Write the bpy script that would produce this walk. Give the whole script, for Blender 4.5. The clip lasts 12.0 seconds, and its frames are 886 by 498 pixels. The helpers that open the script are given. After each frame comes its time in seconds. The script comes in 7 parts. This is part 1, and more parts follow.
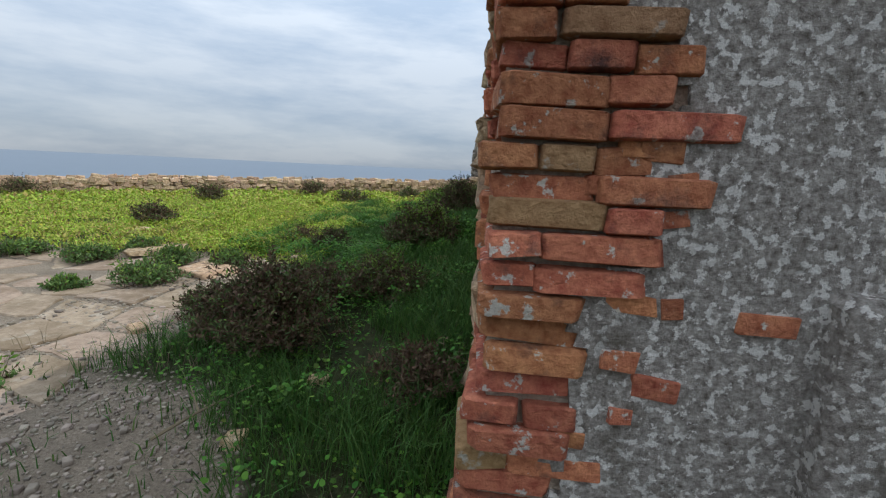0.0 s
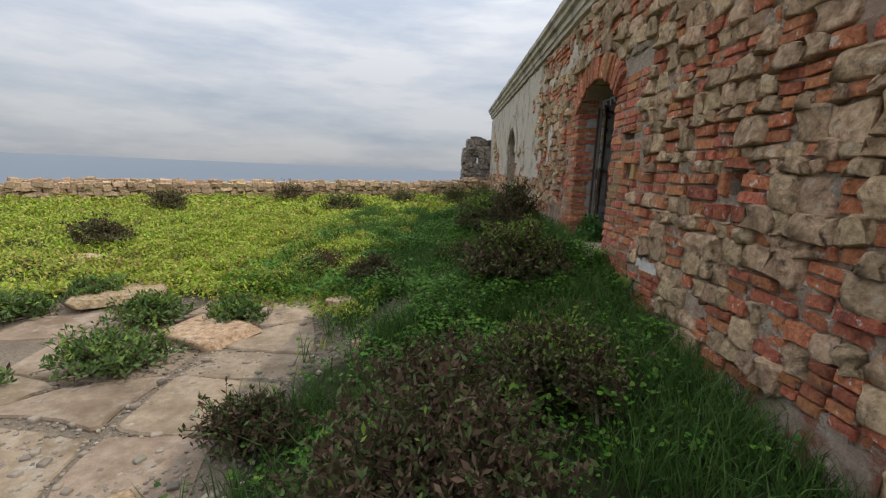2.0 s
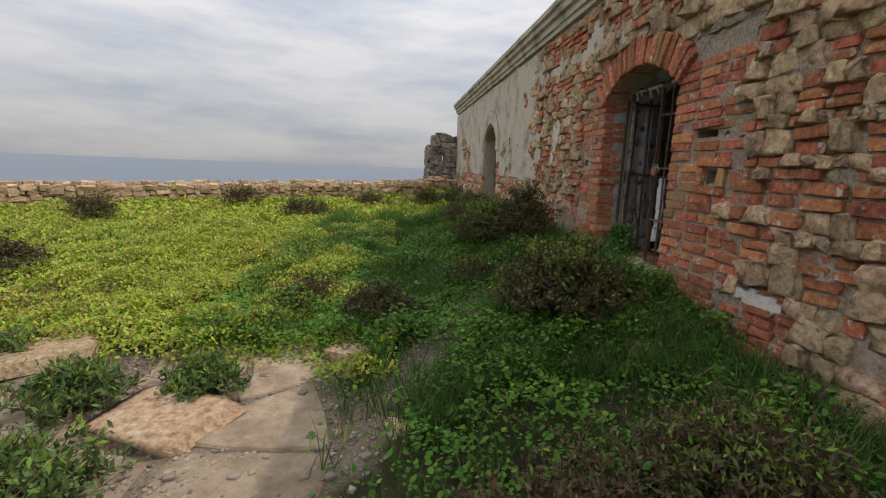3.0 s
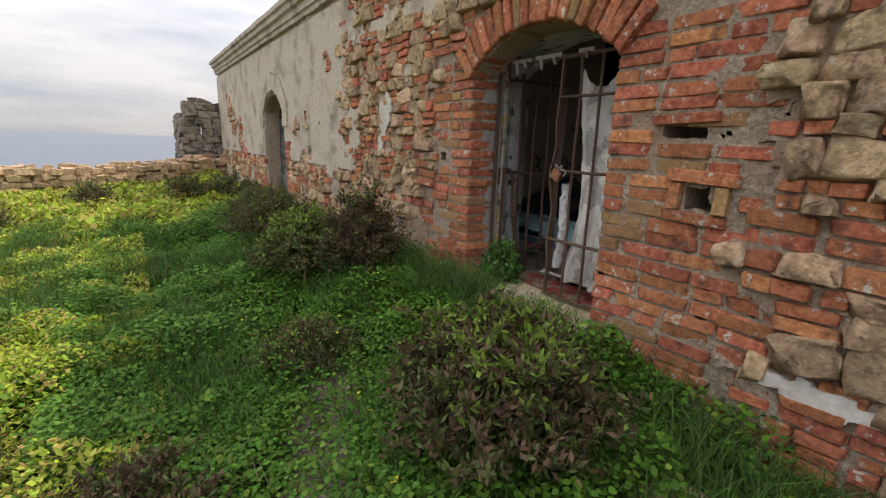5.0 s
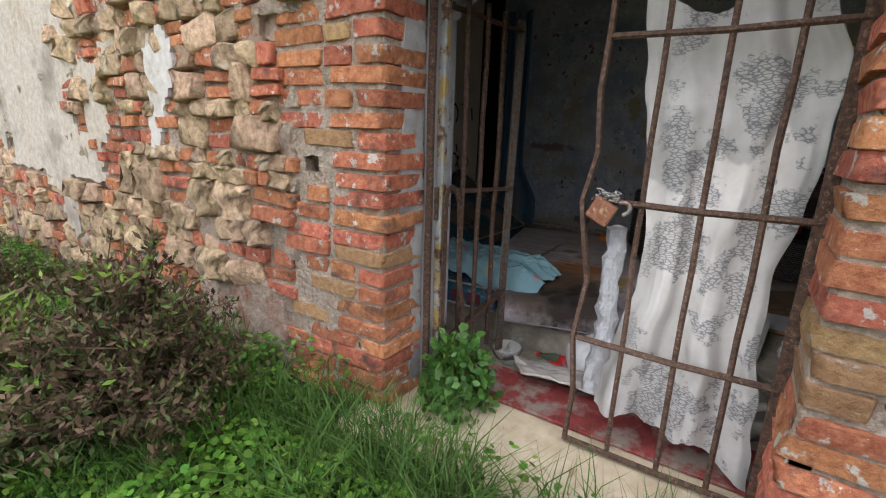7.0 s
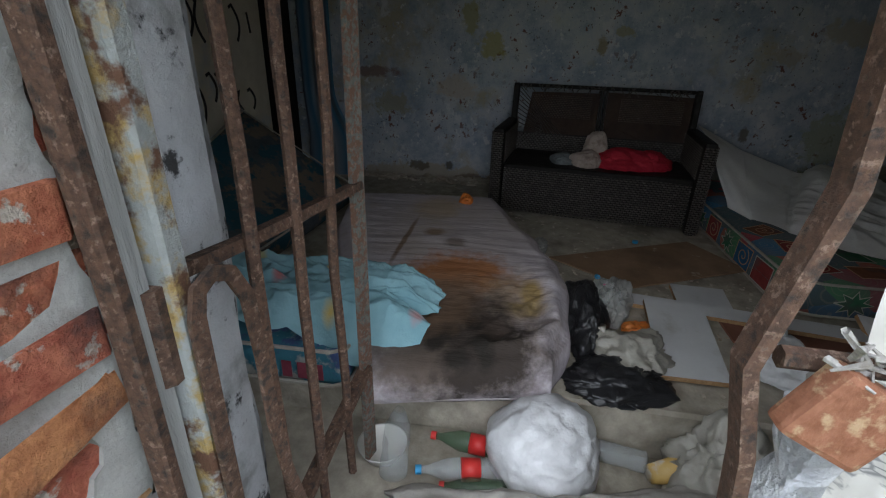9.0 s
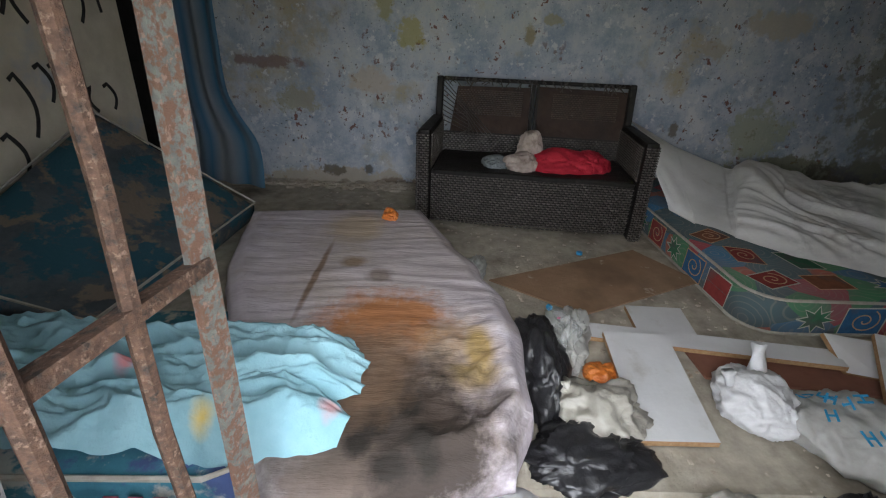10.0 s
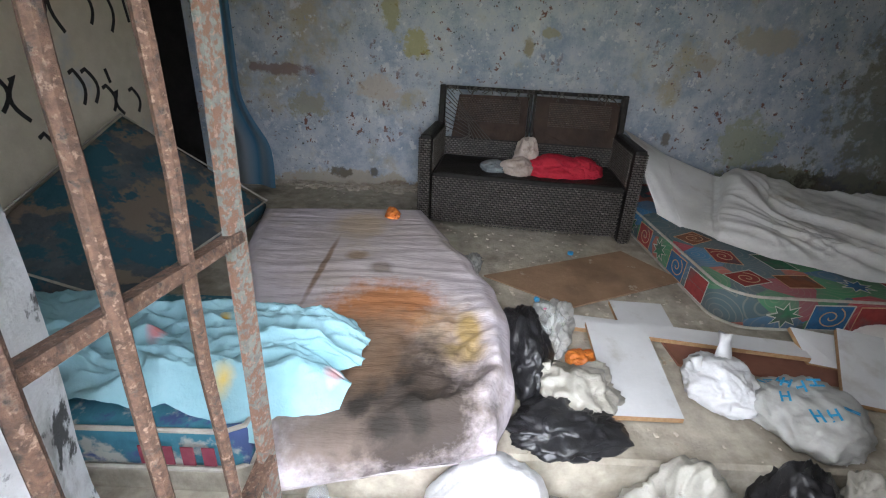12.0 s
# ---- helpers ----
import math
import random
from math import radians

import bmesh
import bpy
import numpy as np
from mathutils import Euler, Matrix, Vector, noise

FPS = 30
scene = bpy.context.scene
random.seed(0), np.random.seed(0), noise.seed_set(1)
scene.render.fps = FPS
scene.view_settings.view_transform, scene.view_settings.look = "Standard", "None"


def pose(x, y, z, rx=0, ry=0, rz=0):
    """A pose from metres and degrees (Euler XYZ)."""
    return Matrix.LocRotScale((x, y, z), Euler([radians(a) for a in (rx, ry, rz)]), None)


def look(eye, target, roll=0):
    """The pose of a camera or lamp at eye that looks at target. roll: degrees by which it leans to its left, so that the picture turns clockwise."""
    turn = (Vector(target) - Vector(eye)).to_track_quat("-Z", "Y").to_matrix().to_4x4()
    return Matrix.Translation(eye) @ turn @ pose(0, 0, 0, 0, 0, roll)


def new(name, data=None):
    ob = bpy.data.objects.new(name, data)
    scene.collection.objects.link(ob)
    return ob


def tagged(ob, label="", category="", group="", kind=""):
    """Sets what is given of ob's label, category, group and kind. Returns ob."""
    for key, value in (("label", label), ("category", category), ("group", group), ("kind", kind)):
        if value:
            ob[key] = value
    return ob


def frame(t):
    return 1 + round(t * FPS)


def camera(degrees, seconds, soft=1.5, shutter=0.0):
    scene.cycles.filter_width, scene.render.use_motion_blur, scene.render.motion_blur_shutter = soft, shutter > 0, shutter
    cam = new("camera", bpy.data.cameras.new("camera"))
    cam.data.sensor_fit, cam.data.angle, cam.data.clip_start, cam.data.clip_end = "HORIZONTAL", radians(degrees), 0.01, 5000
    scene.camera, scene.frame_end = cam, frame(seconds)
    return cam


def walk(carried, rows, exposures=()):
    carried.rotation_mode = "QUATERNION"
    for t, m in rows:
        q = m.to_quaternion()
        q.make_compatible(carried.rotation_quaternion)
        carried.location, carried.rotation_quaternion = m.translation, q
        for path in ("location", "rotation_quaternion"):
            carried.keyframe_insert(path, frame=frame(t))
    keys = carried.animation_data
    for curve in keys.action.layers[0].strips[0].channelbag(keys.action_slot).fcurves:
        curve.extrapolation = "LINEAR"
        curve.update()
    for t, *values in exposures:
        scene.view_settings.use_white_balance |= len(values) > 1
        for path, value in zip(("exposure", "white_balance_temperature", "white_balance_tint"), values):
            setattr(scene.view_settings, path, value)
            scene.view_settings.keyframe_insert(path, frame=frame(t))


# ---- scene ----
cam = camera(88.0, 12.0, soft=1.15)
PATH = [
    (0, (0.006, 1.585, 1.563), (-0.206, 3.543, 1.217), 2.7),
    (0.2, (-0.079, 1.68, 1.55), (-0.286, 3.639, 1.204), 2.9),
    (0.5, (-0.195, 1.859, 1.528), (-0.392, 3.815, 1.162), 2.4),
    (1, (-0.641, 2.3, 1.517), (-0.821, 4.256, 1.144), 2.4),
    (1.5, (-1.068, 2.682, 1.532), (-1.209, 4.644, 1.172), 2.3),
    (2, (-1.456, 3.133, 1.543), (-1.464, 5.103, 1.201), 2.4),
    (2.5, (-1.768, 3.587, 1.59), (-1.668, 5.556, 1.253), 2.2),
    (2.7, (-1.898, 3.779, 1.565), (-1.758, 5.745, 1.225), 2.2),
    (4.3, (-2.198, 5.212, 1.76), (-1.436, 7.012, 1.337), 2.1),
    (4.5, (-2.154, 5.368, 1.768), (-1.292, 7.12, 1.336), 2.1),
    (5, (-2.022, 5.822, 1.777), (-0.929, 7.436, 1.333), 2.1),
    (5.5, (-1.803, 6.271, 1.772), (-0.52, 7.734, 1.31), 2.2),
    (6, (-1.627, 6.776, 1.784), (-0.231, 8.129, 1.315), 2.3),
    (6.5, (-1.448, 7.158, 1.817), (0.061, 8.385, 1.349), 2.4),
    (6.7, (-1.328, 7.306, 1.825), (0.229, 8.465, 1.345), 2.2),
    (8.3, (-0.504, 8.015, 1.892), (1.264, 8.551, 1.127), 1.4),
    (8.5, (-0.37, 8.038, 1.893), (1.409, 8.499, 1.104), 1.3),
    (9, (-0.129, 8.089, 1.857), (1.679, 8.364, 1.047), 1.6),
    (9.5, (0.105, 8.145, 1.862), (1.925, 8.243, 1.037), 2.1),
    (10, (0.287, 8.126, 1.852), (2.103, 8.087, 1.014), 2.4),
    (10.5, (0.342, 8.083, 1.84), (2.143, 7.969, 0.979), 2.7),
    (11, (0.319, 8.08, 1.824), (2.12, 7.957, 0.962), 2.7),
    (11.5, (0.223, 8.088, 1.857), (2.03, 7.988, 1.006), 2.9),
    (12, (0.13, 8.095, 1.875), (1.957, 8.077, 1.061), 3.1),
]
walk(cam, [(t, look(eye, target, roll)) for t, eye, target, roll in PATH],
     exposures=[(0.0, 0.0, 6000, 8), (1.0, 0.02, 6400, 10), (1.5, 0.05, 6500, 11), (2.5, -0.12, 6800, 13), (4.5, 0.25, 7300, 16), (5.0, 0.45, 7200, 16), (5.5, 0.90, 7000, 17), (6.0, 1.28, 6850, 17), (6.5, 1.42, 6800, 17), (8.3, 1.75, 6500, 13), (8.5, 1.85, 6500, 12), (9.0, 2.0, 6300, 10), (9.5, 2.6, 6500, 11), (10.0, 3.7, 6500, 12), (10.5, 4.25, 6500, 13), (11.2, 4.4, 6450, 13), (12.0, 4.3, 6350, 13)])

# ---- world and sun ----
SUN_TO = Vector((1.0, 0.12, 1.38)).normalized()
world = bpy.data.worlds.new("sky")
scene.world = world
world.use_nodes = True
wn, wl = world.node_tree.nodes, world.node_tree.links
wn.clear()
w_out, w_bg, w_sky = wn.new("ShaderNodeOutputWorld"), wn.new("ShaderNodeBackground"), wn.new("ShaderNodeTexSky")
w_sky.sky_type, w_sky.sun_disc = "NISHITA", False
w_sky.sun_elevation = math.asin(SUN_TO.z)
w_sky.sun_rotation = math.atan2(SUN_TO.x, SUN_TO.y)
w_co, w_map, w_noise, w_ramp = wn.new("ShaderNodeTexCoord"), wn.new("ShaderNodeMapping"), wn.new("ShaderNodeTexNoise"), wn.new("ShaderNodeValToRGB")
w_map.inputs["Scale"].default_value = (1.5, 1.5, 7.0)
w_noise.inputs["Scale"].default_value, w_noise.inputs["Detail"].default_value, w_noise.inputs["Roughness"].default_value = 2.1, 9.0, 0.58
w_ramp.color_ramp.elements[0].position, w_ramp.color_ramp.elements[0].color = 0.34, (5.6, 6.5, 7.7, 1)
w_ramp.color_ramp.elements[1].position, w_ramp.color_ramp.elements[1].color = 0.60, (8.6, 9.0, 9.5, 1)
w_mix = wn.new("ShaderNodeMix")
w_mix.data_type = "RGBA"
w_mix.inputs["Factor"].default_value = 0.86
w_bg.inputs["Strength"].default_value = 0.09
wl.new(w_co.outputs["Generated"], w_map.inputs["Vector"])
wl.new(w_map.outputs["Vector"], w_noise.inputs["Vector"])
wl.new(w_noise.outputs["Fac"], w_ramp.inputs["Fac"])
w_sep, w_el, w_mul = wn.new("ShaderNodeSeparateXYZ"), wn.new("ShaderNodeMapRange"), wn.new("ShaderNodeVectorMath")
w_el.inputs["From Min"].default_value, w_el.inputs["From Max"].default_value = 0.0, 1.0
w_el.inputs["To Min"].default_value, w_el.inputs["To Max"].default_value = 0.64, 2.7
w_mul.operation = "MULTIPLY"
wl.new(w_co.outputs["Generated"], w_sep.inputs["Vector"])
wl.new(w_sep.outputs["Z"], w_el.inputs["Value"])
wl.new(w_ramp.outputs["Color"], w_mul.inputs[0])
wl.new(w_el.outputs["Result"], w_mul.inputs[1])
wl.new(w_sky.outputs["Color"], w_mix.inputs[6])
wl.new(w_mul.outputs["Vector"], w_mix.inputs[7])
wl.new(w_mix.outputs[2], w_bg.inputs["Color"])
wl.new(w_bg.outputs["Background"], w_out.inputs["Surface"])
sun_data = bpy.data.lights.new("sun", "SUN")
sun_data.energy, sun_data.angle, sun_data.color = 2.2, radians(0.7), (1.0, 0.95, 0.86)
# daylight from the low sky and the lit meadow, standing in the gate's opening
glow = bpy.data.lights.new("doorway_daylight", "AREA")
glow.shape, glow.size, glow.size_y, glow.energy, glow.color = "RECTANGLE", 1.0, 1.35, 0.86, (0.97, 1.0, 1.0)
glow.spread = radians(145)
door_light = new("doorway_daylight", glow)
door_light.matrix_world = look((0.34, 7.92, 1.70), (2.0, 7.50, 0.86))
sun = new("sun", sun_data)
sun.matrix_world = look(SUN_TO * 30, (0, 0, 0))


# ---- materials ----
def nodes_of(name):
    m = bpy.data.materials.new(name)
    m.use_nodes = True
    t = m.node_tree
    return m, t.nodes, t.links, t.nodes["Principled BSDF"]


def noise_node(n, l, vec, scale, detail=5.0, rough=0.6):
    t = n.new("ShaderNodeTexNoise")
    t.inputs["Scale"].default_value, t.inputs["Detail"].default_value, t.inputs["Roughness"].default_value = scale, detail, rough
    l.new(vec, t.inputs["Vector"])
    return t.outputs["Fac"]


def ramp_node(n, l, fac, stops):
    r = n.new("ShaderNodeValToRGB")
    e = r.color_ramp.elements
    while len(e) < len(stops):
        e.new(0.5)
    for k, (p, c) in enumerate(stops):
        e[k].position, e[k].color = p, (*c, 1) if len(c) == 3 else c
    l.new(fac, r.inputs["Fac"])
    return r.outputs["Color"]


def mix_node(n, l, fac, a, b, blend="MIX"):
    m = n.new("ShaderNodeMix")
    m.data_type, m.blend_type = "RGBA", blend
    for sock, v in ((m.inputs[0], fac), (m.inputs[6], a), (m.inputs[7], b)):
        if isinstance(v, (int, float)):
            sock.default_value = v
        elif isinstance(v, tuple):
            sock.default_value = (*v, 1)
        else:
            l.new(v, sock)
    return m.outputs[2]


def grey(v):
    return (v, v, v)


def surface(name, low, high, scale=12.0, stain=None, stain_scale=2.0, stain_at=(0.5, 0.65), stain2=None, stain2_scale=5.0, stain2_at=(0.55, 0.65),
            rough=0.9, metal=0.0, bump=0.4, bump_scale=30.0, bump_dist=0.01, vary=0.0, island=False, sheen=0.0, through_light=0.0, stretch=None):
    """A mottled surface: a fine grain from low to high, one or two layers of stains with soft edges, fine relief."""
    m, n, l, b = nodes_of(name)
    vec = n.new("ShaderNodeNewGeometry").outputs["Position"]
    if stretch:
        mp = n.new("ShaderNodeMapping")
        mp.inputs["Scale"].default_value = stretch
        l.new(vec, mp.inputs["Vector"])
        vec = mp.outputs["Vector"]
    if vary:
        oi = n.new("ShaderNodeObjectInfo")
        geo = n.new("ShaderNodeNewGeometry")
        rnd = geo.outputs["Random Per Island"] if island else oi.outputs["Random"]
        sh = n.new("ShaderNodeVectorMath")
        sh.operation = "MULTIPLY_ADD"
        comb = n.new("ShaderNodeCombineXYZ")
        for s in ("X", "Y", "Z"):
            l.new(rnd, comb.inputs[s])
        l.new(comb.outputs["Vector"], sh.inputs[0])
        sh.inputs[1].default_value = (17, 23, 31)
        l.new(vec, sh.inputs[2])
        vec = sh.outputs["Vector"]
    col = ramp_node(n, l, noise_node(n, l, vec, scale, 8.0, 0.65), [(0.3, low), (0.7, high)])
    if stain:
        f = ramp_node(n, l, noise_node(n, l, vec, stain_scale, 6.0, 0.62), [(stain_at[0], grey(0)), (stain_at[1], grey(1))])
        col = mix_node(n, l, f, col, stain)
    if stain2:
        f = ramp_node(n, l, noise_node(n, l, vec, stain2_scale, 7.0, 0.66), [(stain2_at[0], grey(0)), (stain2_at[1], grey(1))])
        col = mix_node(n, l, f, col, stain2)
    if vary:
        hsv = n.new("ShaderNodeHueSaturation")
        mr, mh = n.new("ShaderNodeMapRange"), n.new("ShaderNodeMapRange")
        l.new(rnd, mr.inputs["Value"])
        mr.inputs["To Min"].default_value, mr.inputs["To Max"].default_value = 1 - vary, 1 + vary
        fr = n.new("ShaderNodeMath")
        fr.operation = "FRACT"
        ml = n.new("ShaderNodeMath")
        ml.operation = "MULTIPLY"
        ml.inputs[1].default_value = 7.3
        l.new(rnd, ml.inputs[0])
        l.new(ml.outputs[0], fr.inputs[0])
        l.new(fr.outputs[0], mh.inputs["Value"])
        mh.inputs["To Min"].default_value, mh.inputs["To Max"].default_value = 0.5 - vary * 0.05, 0.5 + vary * 0.05
        l.new(mr.outputs["Result"], hsv.inputs["Value"])
        l.new(mh.outputs["Result"], hsv.inputs["Hue"])
        l.new(col, hsv.inputs["Color"])
        col = hsv.outputs["Color"]
    l.new(col, b.inputs["Base Color"])
    b.inputs["Roughness"].default_value, b.inputs["Metallic"].default_value = rough, metal
    if rough > 0.55:
        b.inputs["Specular IOR Level"].default_value = 0.25
    if bump:
        bp = n.new("ShaderNodeBump")
        bp.inputs["Strength"].default_value, bp.inputs["Distance"].default_value = bump, bump_dist
        l.new(noise_node(n, l, vec, bump_scale, 8.0, 0.68), bp.inputs["Height"])
        l.new(bp.outputs["Normal"], b.inputs["Normal"])
    if through_light:
        tr, ad, out = n.new("ShaderNodeBsdfTranslucent"), n.new("ShaderNodeMixShader"), n["Material Output"]
        l.new(col, tr.inputs["Color"])
        ad.inputs[0].default_value = through_light
        l.new(b.outputs[0], ad.inputs[1])
        l.new(tr.outputs[0], ad.inputs[2])
        l.new(ad.outputs[0], out.inputs["Surface"])
    return m


M_BRICK = surface("brick", (0.34, 0.090, 0.045), (0.70, 0.285, 0.145), 34, (0.62, 0.55, 0.47), 21, (0.60, 0.64), (0.13, 0.062, 0.048), 9, (0.54, 0.70), bump=1.0, bump_scale=46, bump_dist=0.03, vary=0.26)
M_BRICK_OCHRE = surface("brick_ochre", (0.30, 0.16, 0.07), (0.52, 0.32, 0.16), 40, (0.5, 0.45, 0.37), 17, (0.6, 0.68), bump=1.0, bump_scale=50, bump_dist=0.03, vary=0.2)
M_STONE = surface("rubble_stone", (0.27, 0.17, 0.095), (0.66, 0.475, 0.30), 30, (0.17, 0.125, 0.085), 17, (0.55, 0.68), (0.56, 0.47, 0.35), 12, (0.58, 0.68), bump=0.9, bump_scale=42, bump_dist=0.03, vary=0.22)
M_STUFF = surface("masonry_mixed", (0.27, 0.17, 0.095), (0.66, 0.475, 0.30), 30, (0.17, 0.125, 0.085), 17, (0.55, 0.68), (0.56, 0.47, 0.35), 12, (0.58, 0.68), bump=0.9, bump_scale=42, bump_dist=0.03, vary=0.25, island=True)
M_MORTAR = surface("mortar", (0.38, 0.28, 0.20), (0.84, 0.70, 0.55), 55, (0.56, 0.36, 0.25), 3, (0.5, 0.7), (0.22, 0.18, 0.14), 11, (0.60, 0.72), bump=1.0, bump_scale=90, bump_dist=0.06)
M_PLASTER = surface("weathered_plaster", (0.37, 0.32, 0.26), (0.60, 0.53, 0.44), 26, (0.23, 0.195, 0.155), 2.3, (0.5, 0.7), (0.36, 0.27, 0.19), 2.7, (0.56, 0.72), bump=0.6, bump_scale=40, bump_dist=0.012)
M_LICHEN = surface("lichen_plaster", (0.13, 0.105, 0.085), (0.58, 0.52, 0.46), 62, (0.80, 0.75, 0.69), 38, (0.53, 0.58), (0.16, 0.135, 0.105), 6, (0.56, 0.70), bump=1.0, bump_scale=70, bump_dist=0.03)
M_PINK = surface("old_render", (0.30, 0.22, 0.165), (0.52, 0.40, 0.31), 24, (0.52, 0.47, 0.40), 5, (0.55, 0.66), (0.32, 0.13, 0.08), 7, (0.50, 0.62), bump=1.0, bump_scale=40, bump_dist=0.035)
M_SEA = surface("sea", (0.045, 0.075, 0.11), (0.06, 0.09, 0.13), 0.02, rough=0.35, bump=0.25, bump_scale=0.6, bump_dist=0.3)
def peeling_wall():
    """Layers of limewash: white over blue over earth, flaked through in chips, stained low down and green towards the damp end."""
    m, n, l, b = nodes_of("peeling_blue_wall")
    vec = n.new("ShaderNodeNewGeometry").outputs["Position"]
    col = ramp_node(n, l, noise_node(n, l, vec, 3.4, 12, 0.78), [(0.36, (0.27, 0.33, 0.43)), (0.46, (0.37, 0.42, 0.49)), (0.52, (0.46, 0.50, 0.55)), (0.60, (0.54, 0.56, 0.57)), (0.70, (0.44, 0.42, 0.37))])
    for scale, lo, hi, tint in ((1.5, 0.56, 0.66, (0.42, 0.36, 0.24)), (4.2, 0.60, 0.64, (0.60, 0.61, 0.62)), (9.0, 0.62, 0.64, (0.36, 0.38, 0.42)), (15.0, 0.60, 0.62, (0.64, 0.65, 0.65)), (26.0, 0.64, 0.655, (0.27, 0.31, 0.40))):
        col = mix_node(n, l, ramp_node(n, l, noise_node(n, l, vec, scale, 9, 0.68), [(lo, grey(0)), (hi, grey(0.85))]), col, tint)
    place = ramp_node(n, l, noise_node(n, l, vec, 1.7, 4), [(0.42, grey(0)), (0.52, grey(1))])
    for scale, at_, tint in ((17.0, 0.62, (0.20, 0.11, 0.095)), (11.0, 0.68, (0.07, 0.065, 0.055)), (37.0, 0.64, (0.10, 0.10, 0.10))):
        chips = ramp_node(n, l, noise_node(n, l, vec, scale, 6, 0.6), [(at_, grey(0)), (at_ + 0.02, grey(1))])
        col = mix_node(n, l, mix_node(n, l, 1.0, chips, place, "MULTIPLY"), col, tint)
    for c, rad, tint in (((3.62, 8.32, 1.86), (0.5, 0.15, 0.12), (0.40, 0.36, 0.14)), ((3.62, 8.5, 2.06), (0.5, 0.10, 0.16), (0.36, 0.33, 0.16)), ((3.62, 7.54, 1.88), (0.5, 0.07, 0.09), (0.30, 0.24, 0.12)), ((3.62, 7.40, 1.98), (0.5, 0.12, 0.05), (0.36, 0.33, 0.20)),
                         ((3.62, 6.44, 1.31), (0.5, 0.05, 0.08), (0.14, 0.11, 0.07)), ((3.62, 8.62, 1.56), (0.5, 0.22, 0.13), (0.50, 0.44, 0.37)), ((3.62, 9.1, 1.42), (0.5, 0.25, 0.14), (0.33, 0.31, 0.22)), ((3.62, 9.3, 1.66), (0.5, 0.35, 0.06), (0.22, 0.15, 0.13)),
                         ((3.62, 8.9, 0.86), (0.5, 0.9, 0.12), (0.42, 0.36, 0.27)), ((3.62, 8.9, 0.93), (0.5, 0.11, 0.06), (0.12, 0.10, 0.07)), ((3.62, 8.62, 0.94), (0.5, 0.05, 0.06), (0.10, 0.09, 0.07)), ((3.62, 8.42, 0.84), (0.5, 0.3, 0.06), (0.20, 0.15, 0.11)),
                         ((3.62, 5.55, 1.05), (0.6, 0.55, 0.16), (0.15, 0.14, 0.06)), ((3.62, 4.95, 1.03), (0.6, 0.7, 0.13), (0.06, 0.055, 0.04)), ((3.62, 5.85, 1.30), (0.6, 0.3, 0.3), (0.34, 0.36, 0.26)), ((3.62, 4.5, 1.6), (0.6, 1.0, 1.2), (0.20, 0.20, 0.15)), ((3.62, 6.3, 1.84), (0.5, 0.14, 0.10), (0.40, 0.36, 0.30)), ((3.62, 5.9, 2.0), (0.5, 0.3, 0.12), (0.42, 0.38, 0.30))):
        sub_n, div, ln, ma = n.new("ShaderNodeVectorMath"), n.new("ShaderNodeVectorMath"), n.new("ShaderNodeVectorMath"), n.new("ShaderNodeMath")
        sub_n.operation, div.operation, ln.operation, ma.operation = "SUBTRACT", "DIVIDE", "LENGTH", "MULTIPLY_ADD"
        sub_n.inputs[1].default_value, div.inputs[1].default_value, ma.inputs[1].default_value = c, rad, 2.2
        l.new(vec, sub_n.inputs[0])
        l.new(sub_n.outputs["Vector"], div.inputs[0])
        l.new(div.outputs["Vector"], ln.inputs[0])
        l.new(noise_node(n, l, vec, 9, 8, 0.7), ma.inputs[0])
        l.new(ln.outputs["Value"], ma.inputs[2])
        hf = n.new("ShaderNodeMath")
        hf.operation = "MULTIPLY"
        hf.inputs[1].default_value = 0.5
        l.new(ma.outputs[0], hf.inputs[0])
        col = mix_node(n, l, ramp_node(n, l, hf.outputs[0], [(0.82, grey(0.8)), (0.93, grey(0))]), col, tint)
    l.new(col, b.inputs["Base Color"])
    b.inputs["Roughness"].default_value, b.inputs["Specular IOR Level"].default_value = 0.85, 0.25
    bp = n.new("ShaderNodeBump")
    bp.inputs["Strength"].default_value, bp.inputs["Distance"].default_value = 0.5, 0.012
    l.new(noise_node(n, l, vec, 18, 8, 0.68), bp.inputs["Height"])
    l.new(bp.outputs["Normal"], b.inputs["Normal"])
    return m


M_ROOMWALL = peeling_wall()
M_CREAM = surface("cream_wall", (0.58, 0.51, 0.40), (0.70, 0.63, 0.51), 8, (0.42, 0.47, 0.54), 1.8, (0.58, 0.72), bump=0.3, bump_scale=30)
M_CONCRETE = surface("dirty_concrete", (0.28, 0.25, 0.20), (0.50, 0.45, 0.37), 14, (0.15, 0.13, 0.10), 2.5, (0.5, 0.7), bump=0.5, bump_scale=40, rough=0.8)


# ---- builders ----
def mesh_of(name, verts, faces, mats, smooth=False, face_mats=None):
    me = bpy.data.meshes.new(name)
    me.from_pydata([tuple(v) for v in verts], [], [tuple(f) for f in faces])
    for m in mats if isinstance(mats, (list, tuple)) else [mats]:
        me.materials.append(m)
    if face_mats is not None:
        me.polygons.foreach_set("material_index", face_mats)
    if smooth:
        me.polygons.foreach_set("use_smooth", [True] * len(me.polygons))
    me.update()
    return me


